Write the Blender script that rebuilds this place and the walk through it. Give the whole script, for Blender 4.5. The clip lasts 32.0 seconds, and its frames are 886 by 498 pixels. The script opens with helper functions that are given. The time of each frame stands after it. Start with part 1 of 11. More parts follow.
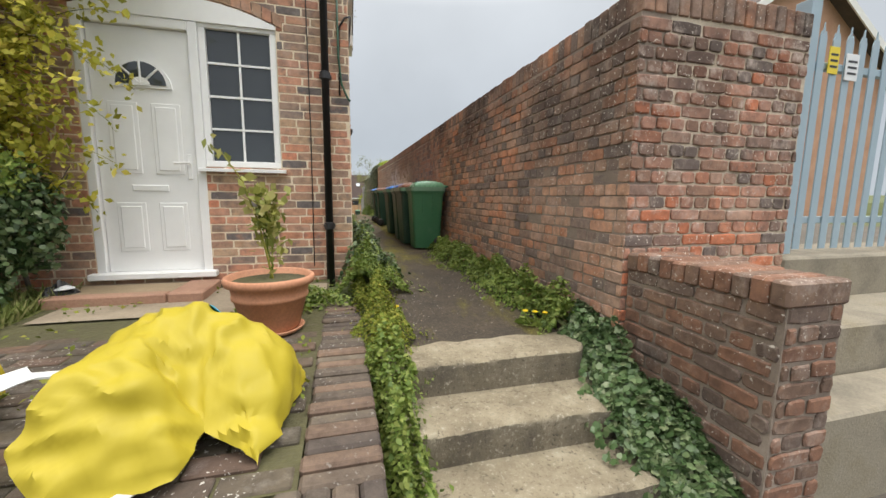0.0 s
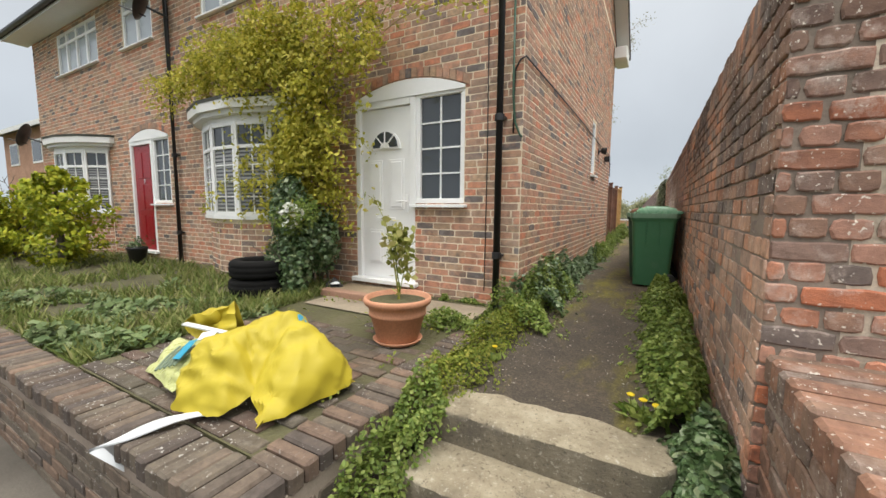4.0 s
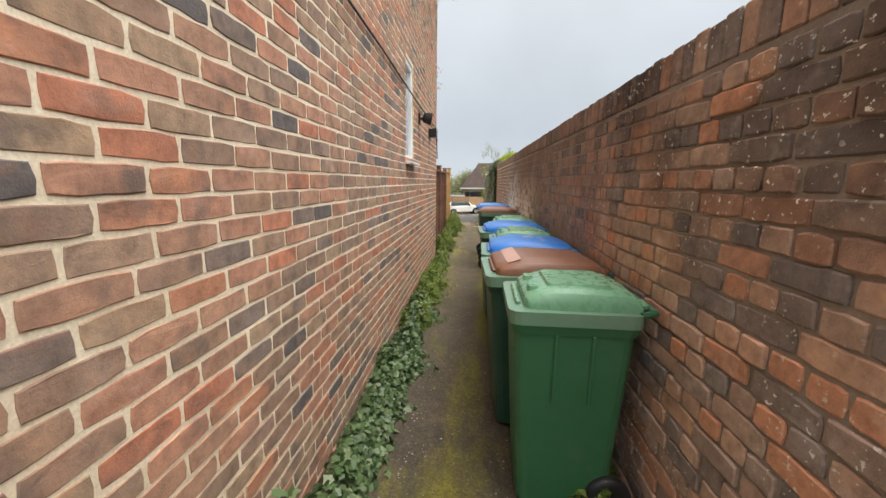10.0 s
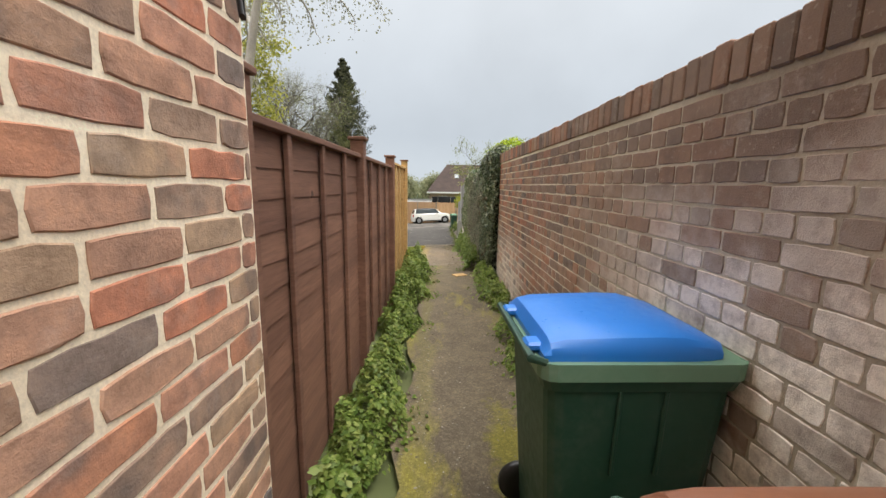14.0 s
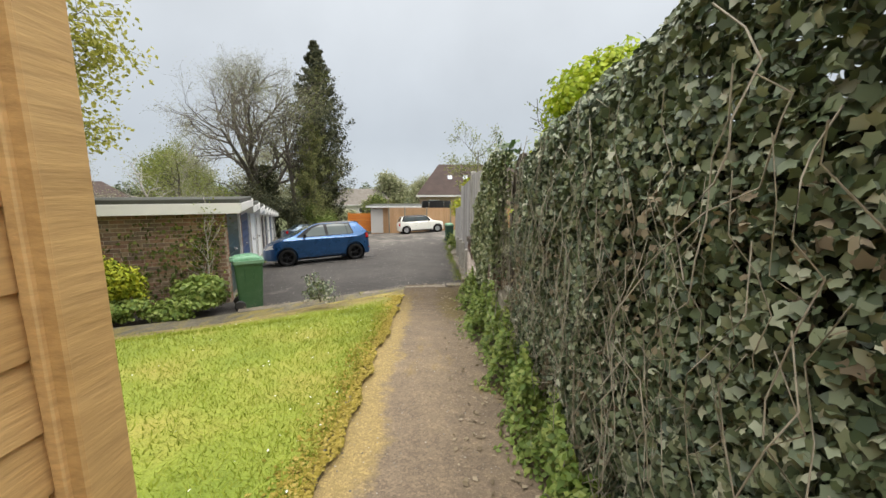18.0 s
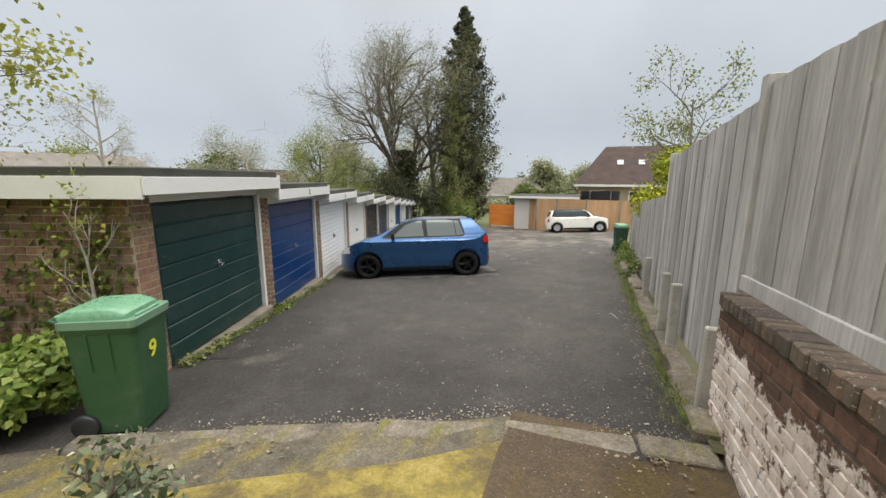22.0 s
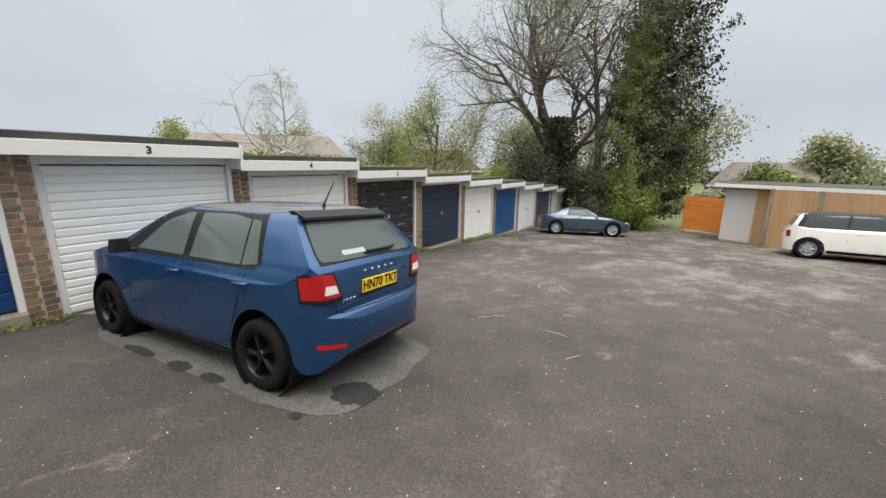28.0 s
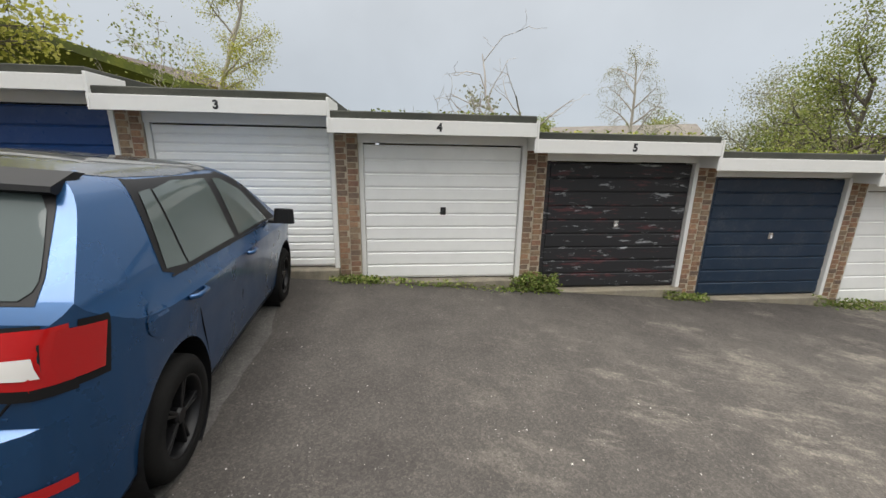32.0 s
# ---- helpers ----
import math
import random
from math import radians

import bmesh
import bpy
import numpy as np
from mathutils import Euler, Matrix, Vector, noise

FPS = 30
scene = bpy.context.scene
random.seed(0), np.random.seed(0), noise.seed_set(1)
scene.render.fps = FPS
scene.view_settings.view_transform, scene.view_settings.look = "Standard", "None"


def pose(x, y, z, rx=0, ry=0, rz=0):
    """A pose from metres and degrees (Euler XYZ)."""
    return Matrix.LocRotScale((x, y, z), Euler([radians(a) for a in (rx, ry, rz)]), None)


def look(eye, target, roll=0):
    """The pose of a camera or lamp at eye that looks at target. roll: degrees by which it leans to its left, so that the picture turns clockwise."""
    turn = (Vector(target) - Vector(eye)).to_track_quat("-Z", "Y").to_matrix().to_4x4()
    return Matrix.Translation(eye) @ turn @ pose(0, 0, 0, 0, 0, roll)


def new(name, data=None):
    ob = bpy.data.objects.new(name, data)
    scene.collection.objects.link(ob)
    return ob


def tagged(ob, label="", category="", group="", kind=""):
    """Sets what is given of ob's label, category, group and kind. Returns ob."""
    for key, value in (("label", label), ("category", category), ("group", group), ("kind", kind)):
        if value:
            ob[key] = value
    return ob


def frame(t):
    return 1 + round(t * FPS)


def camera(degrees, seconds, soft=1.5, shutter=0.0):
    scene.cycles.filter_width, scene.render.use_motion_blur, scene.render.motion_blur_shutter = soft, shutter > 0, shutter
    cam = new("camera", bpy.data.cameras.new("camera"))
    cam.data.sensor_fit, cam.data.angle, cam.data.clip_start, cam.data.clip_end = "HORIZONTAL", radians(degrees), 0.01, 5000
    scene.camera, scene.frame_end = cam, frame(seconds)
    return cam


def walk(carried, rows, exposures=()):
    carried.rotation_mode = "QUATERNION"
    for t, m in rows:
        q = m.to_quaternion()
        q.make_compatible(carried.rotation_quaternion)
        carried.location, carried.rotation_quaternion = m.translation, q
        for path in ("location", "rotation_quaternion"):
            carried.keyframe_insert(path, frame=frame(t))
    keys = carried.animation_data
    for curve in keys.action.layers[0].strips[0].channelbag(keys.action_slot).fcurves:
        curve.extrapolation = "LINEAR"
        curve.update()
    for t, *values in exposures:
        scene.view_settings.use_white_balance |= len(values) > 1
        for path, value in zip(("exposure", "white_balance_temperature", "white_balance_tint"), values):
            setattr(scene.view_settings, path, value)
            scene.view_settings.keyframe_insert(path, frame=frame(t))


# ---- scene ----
cam = camera(98.9, 32.0)
PATH = [
    (0.0, pose(0.000, 0.000, 1.000, 82.30, -0.60, -14.90)),
    (0.5, pose(0.277, 0.321, 1.049, 81.40, -0.70, -18.40)),
    (1.0, pose(0.488, 0.633, 1.111, 81.30, -0.70, -16.80)),
    (1.5, pose(0.699, 0.755, 1.135, 81.40, -0.80, -8.50)),
    (2.0, pose(0.788, 0.897, 1.160, 81.50, -0.80, -1.40)),
    (2.5, pose(0.952, 0.891, 1.160, 81.70, -0.70, 0.40)),
    (3.0, pose(1.038, 0.690, 1.197, 82.50, -0.80, 6.70)),
    (3.5, pose(1.054, 0.418, 1.221, 82.80, -0.80, 15.70)),
    (4.0, pose(1.307, 0.172, 1.197, 83.90, -0.50, 29.40)),
    (4.5, pose(1.460, 0.080, 1.271, 84.40, -0.60, 33.60)),
    (6.5, pose(1.277, 0.346, 1.135, 88.70, -0.50, 26.40)),
    (7.0, pose(1.195, 0.800, 1.098, 82.10, -0.50, 19.20)),
    (7.5, pose(1.075, 1.304, 1.135, 81.50, -0.60, 15.50)),
    (8.0, pose(1.031, 1.850, 1.369, 81.00, -0.40, 12.70)),
    (8.5, pose(0.910, 2.303, 1.627, 79.70, -0.50, 9.60)),
    (9.0, pose(0.903, 2.801, 1.627, 79.70, -0.40, 8.10)),
    (9.5, pose(0.863, 3.411, 1.676, 79.80, -0.60, 6.10)),
    (10.0, pose(0.846, 4.154, 1.676, 79.90, -0.60, 4.80)),
    (10.5, pose(0.780, 4.859, 1.726, 79.90, -0.70, 3.90)),
    (11.0, pose(0.689, 5.660, 1.726, 80.10, -0.70, 3.50)),
    (11.5, pose(0.648, 6.410, 1.763, 80.20, -0.80, 3.00)),
    (12.0, pose(0.560, 7.223, 1.750, 80.30, -0.90, 2.70)),
    (12.5, pose(0.547, 8.029, 1.750, 80.00, -0.90, 2.20)),
    (13.0, pose(0.549, 8.894, 1.726, 80.00, -0.90, 1.60)),
    (13.5, pose(0.580, 9.675, 1.726, 80.10, -1.00, 0.80)),
    (15.5, pose(0.626, 12.729, 1.630, 81.30, -0.20, -2.46)),
    (16.0, pose(0.658, 13.485, 1.643, 81.10, 0.00, -2.36)),
    (16.5, pose(0.714, 14.145, 1.616, 81.20, 0.00, -2.46)),
    (17.0, pose(0.666, 14.917, 1.616, 81.10, -0.20, -2.76)),
    (17.5, pose(0.680, 15.565, 1.616, 81.10, -0.20, -2.76)),
    (18.0, pose(0.631, 16.310, 1.603, 80.90, 0.00, -1.46)),
    (18.5, pose(0.606, 16.973, 1.576, 80.60, -0.10, 0.24)),
    (19.0, pose(0.542, 17.706, 1.576, 80.50, 0.00, 2.24)),
    (19.5, pose(0.570, 18.340, 1.535, 79.90, 0.00, 3.74)),
    (20.0, pose(0.561, 19.083, 1.508, 79.50, 0.00, 5.44)),
    (20.5, pose(0.574, 19.704, 1.468, 79.30, 0.10, 6.14)),
    (21.0, pose(0.551, 20.435, 1.414, 79.40, 0.00, 10.74)),
    (21.5, pose(0.563, 21.029, 1.360, 79.40, 0.00, 14.04)),
    (22.0, pose(0.498, 21.707, 1.306, 79.50, -0.20, 21.54)),
    (22.5, pose(0.537, 22.314, 1.225, 79.60, -0.10, 28.34)),
    (23.0, pose(0.550, 22.921, 1.144, 79.60, -0.20, 33.04)),
    (23.5, pose(0.572, 23.434, 1.103, 79.20, -0.20, 34.04)),
    (24.0, pose(0.601, 24.108, 1.036, 79.10, -0.20, 37.54)),
    (24.5, pose(0.642, 24.755, 0.968, 78.90, -0.20, 39.84)),
    (25.0, pose(0.661, 25.497, 0.874, 78.80, -0.20, 42.44)),
    (25.5, pose(0.663, 26.173, 0.847, 78.60, -0.30, 42.64)),
    (27.5, pose(0.797, 29.023, 0.803, 77.50, -0.80, 49.14)),
    (28.0, pose(0.760, 29.724, 0.782, 77.20, -0.90, 52.74)),
    (28.5, pose(0.653, 30.297, 0.751, 76.90, -1.00, 57.14)),
    (29.0, pose(0.472, 30.985, 0.661, 76.80, -0.90, 64.64)),
    (29.5, pose(0.171, 31.519, 0.604, 76.70, -1.00, 71.84)),
    (30.0, pose(-0.232, 32.120, 0.530, 76.30, -1.00, 82.04)),
    (30.5, pose(-0.690, 32.498, 0.483, 76.10, -1.00, 90.34)),
    (31.0, pose(-1.185, 32.825, 0.436, 75.70, -1.00, 96.34)),
    (31.5, pose(-1.547, 32.994, 0.430, 75.70, -1.10, 101.24)),
    (32.0, pose(-1.725, 33.253, 0.404, 75.90, -1.00, 104.64)),
]
walk(cam, PATH, exposures=((0.0, 0.02), (1.0, 0.06), (2.0, 0.20), (4.0, 0.09), (4.5, 0.10), (6.5, 0.10), (7.0, 0.12), (8.0, 0.21), (9.0, 0.21), (11.0, 0.15), (13.0, 0.11), (15.5, 0.26), (16.0, 0.26), (17.0, 0.14), (19.0, 0.15), (21.0, 0.08), (23.0, 0.02), (25.0, 0.06), (28.0, 0.1), (29.0, 0.1), (30.0, 0.05), (32.0, 0.02)))

# ---- world and light ----
world = bpy.data.worlds.new("overcast_sky")
scene.world = world
world.use_nodes = True
wn, wl = world.node_tree.nodes, world.node_tree.links
sky = wn.new("ShaderNodeTexSky")
sky.sky_type = "NISHITA"
sky.sun_disc = False
sky.sun_elevation, sky.sun_rotation = radians(69), radians(128)
grey = wn.new("ShaderNodeHueSaturation")
grey.inputs["Saturation"].default_value = 0.22
wl.new(sky.outputs["Color"], grey.inputs["Color"])
coord = wn.new("ShaderNodeTexCoord")
split = wn.new("ShaderNodeSeparateXYZ")
wl.new(coord.outputs["Generated"], split.inputs[0])
cloud = wn.new("ShaderNodeTexNoise")
cloud.inputs["Scale"].default_value, cloud.inputs["Detail"].default_value = 1.9, 6.0
wl.new(coord.outputs["Generated"], cloud.inputs["Vector"])
ramp = wn.new("ShaderNodeValToRGB")      # an overcast dome: the zenith far brighter than the horizon
ramp.color_ramp.elements[0].position, ramp.color_ramp.elements[0].color = 0.0, (0.55, 0.61, 0.67, 1)
ramp.color_ramp.elements[1].position, ramp.color_ramp.elements[1].color = 0.95, (4.1, 3.98, 3.8, 1)
for pos, col in ((0.12, (0.50, 0.555, 0.615, 1)), (0.42, (0.65, 0.69, 0.73, 1)), (0.54, (1.35, 1.36, 1.36, 1)), (0.68, (2.3, 2.26, 2.2, 1))):
    e = ramp.color_ramp.elements.new(pos)
    e.color = col
wl.new(split.outputs["Z"], ramp.inputs["Fac"])
cr = wn.new("ShaderNodeMapRange")
cr.inputs["From Min"].default_value, cr.inputs["From Max"].default_value = 0.3, 0.7
cr.inputs["To Min"].default_value, cr.inputs["To Max"].default_value = 0.82, 1.06
wl.new(cloud.outputs["Fac"], cr.inputs["Value"])
mul = wn.new("ShaderNodeMix")
mul.data_type, mul.blend_type = "RGBA", "MULTIPLY"
mul.inputs["Factor"].default_value = 1.0
wl.new(ramp.outputs["Color"], mul.inputs["A"])
wl.new(cr.outputs["Result"], mul.inputs["B"])
mixs = wn.new("ShaderNodeMix")
mixs.data_type, mixs.blend_type = "RGBA", "ADD"
mixs.inputs["Factor"].default_value = 0.02
wl.new(mul.outputs["Result"], mixs.inputs["A"])
wl.new(grey.outputs["Color"], mixs.inputs["B"])
wn["Background"].inputs["Strength"].default_value = 0.95
wl.new(mixs.outputs["Result"], wn["Background"].inputs["Color"])

sun = new("sun", bpy.data.lights.new("sun", "SUN"))
sun.data.energy, sun.data.angle, sun.data.color = 1.2, radians(25), (1.0, 0.97, 0.92)
sun.matrix_world = look((0, 0, 30), (-9, 7, 0))

# ---- helpers for meshes and materials ----
def part(name, bm, material, parent=None, label="", smooth=False):
    """One mesh object out of a bmesh, under a thing or a part."""
    me = bpy.data.meshes.new(name)
    bm.normal_update()
    bm.to_mesh(me)
    bm.free()
    me.materials.append(material)
    if smooth:
        me.polygons.foreach_set("use_smooth", [True] * len(me.polygons))
    ob = new(name, me)
    if parent is not None:
        ob.parent = parent
    if label:
        ob["label"] = label
    return ob


def raw_part(name, verts, faces, material, parent=None, label="", smooth=False):
    me = bpy.data.meshes.new(name)
    me.from_pydata(verts, [], faces)
    me.materials.append(material)
    if smooth:
        me.polygons.foreach_set("use_smooth", [True] * len(me.polygons))
    ob = new(name, me)
    if parent is not None:
        ob.parent = parent
    if label:
        ob["label"] = label
    return ob


def thing(name, m, label, category, group="", kind=""):
    ob = new(name)
    ob.empty_display_size = 0.1
    ob.matrix_world = m
    return tagged(ob, label, category, group, kind)


def box(bm, x0, x1, y0, y1, z0, z1, bevel=0.0, m=None):
    """Adds a box, with its edges bevelled."""
    g = bmesh.ops.create_cube(bm, size=1.0, matrix=Matrix.Translation(((x0 + x1) / 2, (y0 + y1) / 2, (z0 + z1) / 2)) @ Matrix.Diagonal((abs(x1 - x0), abs(y1 - y0), abs(z1 - z0), 1)))
    vs = g["verts"]
    if bevel > 0:
        es = list({e for v in vs for e in v.link_edges})
        r = bmesh.ops.bevel(bm, geom=es, offset=bevel, segments=1, affect="EDGES", profile=0.5)
        vs = list({v for v in vs if v.is_valid} | set(r["verts"]))
    if m is not None:
        bmesh.ops.transform(bm, matrix=m, verts=[v for v in vs if v.is_valid])
    return bm


def boxed(*a, **k):
    return box(bmesh.new(), *a, **k)


def prism(bm, pts, y0, y1):
    """Extrudes a polygon of (x, z) along y."""
    a = [bm.verts.new((x, y0, z)) for x, z in pts]
    b = [bm.verts.new((x, y1, z)) for x, z in pts]
    n = len(pts)
    bm.faces.new(a)
    bm.faces.new(b[::-1])
    for i in range(n):
        bm.faces.new((a[i], b[i], b[(i + 1) % n], a[(i + 1) % n]))
    bmesh.ops.recalc_face_normals(bm, faces=bm.faces[:])
    return bm


def tube(bm, pts, radius, seg=8, caps=True):
    """A round bar along points; radius may be one number or one for each point."""
    pts = [Vector(p) for p in pts]
    rad = radius if isinstance(radius, (list, tuple)) else [radius] * len(pts)
    rings = []
    up = Vector((0, 0, 1))
    for i, p in enumerate(pts):
        d = (pts[min(i + 1, len(pts) - 1)] - pts[max(i - 1, 0)]).normalized()
        a = d.cross(up)
        if a.length < 0.05:
            a = d.cross(Vector((1, 0, 0)))
        a.normalize()
        b = d.cross(a)
        rings.append([bm.verts.new(p + rad[i] * (math.cos(t) * a + math.sin(t) * b)) for t in (2 * math.pi * k / seg for k in range(seg))])
    for r, q in zip(rings, rings[1:]):
        for k in range(seg):
            bm.faces.new((r[k], r[(k + 1) % seg], q[(k + 1) % seg], q[k]))
    if caps:
        bm.faces.new(rings[0][::-1])
        bm.faces.new(rings[-1])
    return bm


def lathe(bm, profile, seg=24, m=None):
    """Turns a profile of (radius, z) about z."""
    rings = []
    for r, z in profile:
        rings.append([bm.verts.new((r * math.cos(t), r * math.sin(t), z)) for t in (2 * math.pi * k / seg for k in range(seg))] if r > 1e-5 else [bm.verts.new((0, 0, z))])
    for a, b in zip(rings, rings[1:]):
        for k in range(seg):
            q = [a[k % len(a)], a[(k + 1) % len(a)], b[(k + 1) % len(b)], b[k % len(b)]]
            q = [v for i, v in enumerate(q) if v not in q[:i]]
            if len(q) > 2:
                bm.faces.new(q)
    if m is not None:
        bmesh.ops.transform(bm, matrix=m, verts=bm.verts[:])
    bmesh.ops.recalc_face_normals(bm, faces=bm.faces[:])
    return bm


def text_part(name, body, size, m, material, parent, depth=0.002, label="", align="CENTER", bold=0.0):
    """Lettering as a mesh, flat in the local xy plane of m."""
    cu = bpy.data.curves.new(name, "FONT")
    cu.offset = bold
    cu.body, cu.size, cu.extrude, cu.align_x, cu.align_y = body, size, depth, align, "CENTER"
    tmp = bpy.data.objects.new(name, cu)
    scene.collection.objects.link(tmp)
    me = bpy.data.meshes.new_from_object(tmp.evaluated_get(bpy.context.evaluated_depsgraph_get()))
    bpy.data.objects.remove(tmp)
    bpy.data.curves.remove(cu)
    me.materials.clear()
    me.materials.append(material)
    me.transform(m)
    ob = new(name, me)
    ob.parent = parent
    if label:
        ob["label"] = label
    return ob


class Nodes:
    def __init__(self, name):
        self.mat = bpy.data.materials.new(name)
        self.mat.use_nodes = True
        self.n, self.l = self.mat.node_tree.nodes, self.mat.node_tree.links
        self.bsdf = self.n["Principled BSDF"]
        self.co = self.n.new("ShaderNodeTexCoord").outputs["Object"]

    def world(self):
        g = self.n.new("ShaderNodeNewGeometry")
        return g.outputs["Position"]

    def noise(self, scale, detail=4, rough=0.55, vec=None, stretch=None):
        t = self.n.new("ShaderNodeTexNoise")
        t.inputs["Scale"].default_value, t.inputs["Detail"].default_value, t.inputs["Roughness"].default_value = scale, detail, rough
        v = vec or self.co
        if stretch:
            m = self.n.new("ShaderNodeMapping")
            m.inputs["Scale"].default_value = stretch
            self.l.new(v, m.inputs["Vector"])
            v = m.outputs["Vector"]
        self.l.new(v, t.inputs["Vector"])
        return t.outputs["Fac"]

    def ramp(self, fac, stops, constant=False):
        r = self.n.new("ShaderNodeValToRGB")
        r.color_ramp.interpolation = "CONSTANT" if constant else "LINEAR"
        el = r.color_ramp.elements
        while len(el) < len(stops):
            el.new(0.5)
        for e, (p, c) in zip(el, stops):
            e.position = p
            e.color = (*c, 1) if len(c) == 3 else c
        self.l.new(fac, r.inputs["Fac"])
        return r.outputs["Color"]

    def grey(self, fac, lo, hi, a=0.0, b=1.0):
        r = self.n.new("ShaderNodeMapRange")
        for k, v in zip(("From Min", "From Max", "To Min", "To Max"), (lo, hi, a, b)):
            r.inputs[k].default_value = v
        self.l.new(fac, r.inputs["Value"])
        return r.outputs["Result"]

    def mix(self, fac, a, b, mode="MIX"):
        m = self.n.new("ShaderNodeMix")
        m.data_type, m.blend_type = "RGBA", mode
        for key, v in (("Factor", fac), ("A", a), ("B", b)):
            if isinstance(v, (int, float)) and key == "Factor":
                m.inputs[key].default_value = v
            elif isinstance(v, (tuple, list)):
                m.inputs[key].default_value = (*v, 1) if len(v) == 3 else v
            else:
                self.l.new(v, m.inputs[key])
        return m.outputs["Result"]

    def math(self, op, a, b=0.0):
        m = self.n.new("ShaderNodeMath")
        m.operation = op
        for k, v in ((0, a), (1, b)):
            if isinstance(v, (int, float)):
                m.inputs[k].default_value = v
            else:
                self.l.new(v, m.inputs[k])
        return m.outputs[0]

    def random(self):
        """A number of its own for each object and for each loose piece of a mesh."""
        o = self.n.new("ShaderNodeObjectInfo").outputs["Random"]
        i = self.n.new("ShaderNodeNewGeometry").outputs["Random Per Island"]
        return self.math("FRACT", self.math("ADD", o, i))

    def done(self, color, rough=0.7, bump=None, strength=0.3, dist=0.01, metal=0.0, spec=None, coat=0.0):
        b = self.bsdf
        if isinstance(color, (tuple, list)):
            b.inputs["Base Color"].default_value = (*color, 1)
        else:
            self.l.new(color, b.inputs["Base Color"])
        if isinstance(rough, (int, float)):
            b.inputs["Roughness"].default_value = rough
        else:
            self.l.new(rough, b.inputs["Roughness"])
        b.inputs["Metallic"].default_value = metal
        if spec is not None:
            b.inputs["Specular IOR Level"].default_value = spec
        if coat:
            b.inputs["Coat Weight"].default_value = coat
            b.inputs["Coat Roughness"].default_value = 0.04
        if bump is not None:
            n = self.n.new("ShaderNodeBump")
            n.inputs["Strength"].default_value, n.inputs["Distance"].default_value = strength, dist
            self.l.new(bump, n.inputs["Height"])
            self.l.new(n.outputs["Normal"], b.inputs["Normal"])
        return self.mat


def mottled(name, c1, c2, scale, rough=0.8, fine=60, bump=0.25, dist=0.004, metal=0.0, c3=None, stretch=None, spec=None):
    """Two or three colours in broad stains, a fine grain over them."""
    q = Nodes(name)
    w = q.world()
    big = q.noise(scale, 5, 0.6, w, stretch)
    small = q.noise(fine, 3, 0.6, w, stretch)
    stops = [(0.3, c1), (0.7, c2)] if c3 is None else [(0.28, c1), (0.55, c2), (0.75, c3)]
    col = q.ramp(big, stops)
    col = q.mix(0.5, col, q.ramp(small, [(0.25, (0.45, 0.45, 0.45)), (0.75, (1.0, 1.0, 1.0))]), "MULTIPLY")
    col = q.mix(1.0, col, (1.25, 1.25, 1.25), "MULTIPLY")
    return q.done(col, rough, small, bump, dist, metal, spec)


def timber(name, c1, c2, knot, across, rough=0.8, grain=24.0):
    """Sawn boards: long grain, tone board by board, dark knots with a paler ring. across: the mapping that draws the grain out along the boards."""
    q = Nodes(name)
    w = q.world()
    board = q.n.new("ShaderNodeObjectInfo").outputs["Random"]
    warp = q.noise(1.6, 4, 0.6, w, across)
    fine = q.noise(grain, 4, 0.65, w, across)
    col = q.ramp(q.math("ADD", q.math("MULTIPLY", warp, 0.8), q.math("MULTIPLY", board, 0.2)), [(0.28, c1), (0.72, c2)])
    col = q.mix(0.55, col, q.ramp(fine, [(0.3, (0.55, 0.53, 0.50)), (0.62, (1.08, 1.08, 1.08))]), "MULTIPLY")
    v = q.n.new("ShaderNodeTexVoronoi")
    v.inputs["Scale"].default_value = 3.2
    q.l.new(w, v.inputs["Vector"])
    sp = q.n.new("ShaderNodeSeparateColor")
    q.l.new(v.outputs["Color"], sp.inputs[0])
    there = q.grey(sp.outputs[0], 0.45, 0.5)
    col = q.mix(q.math("MULTIPLY", q.grey(v.outputs["Distance"], 0.16, 0.06, 0.0, 0.45), there), col, c2)
    col = q.mix(q.math("MULTIPLY", q.grey(v.outputs["Distance"], 0.075, 0.045, 0.0, 0.85), there), col, knot)
    return q.done(col, rough, fine, 0.4, 0.004)


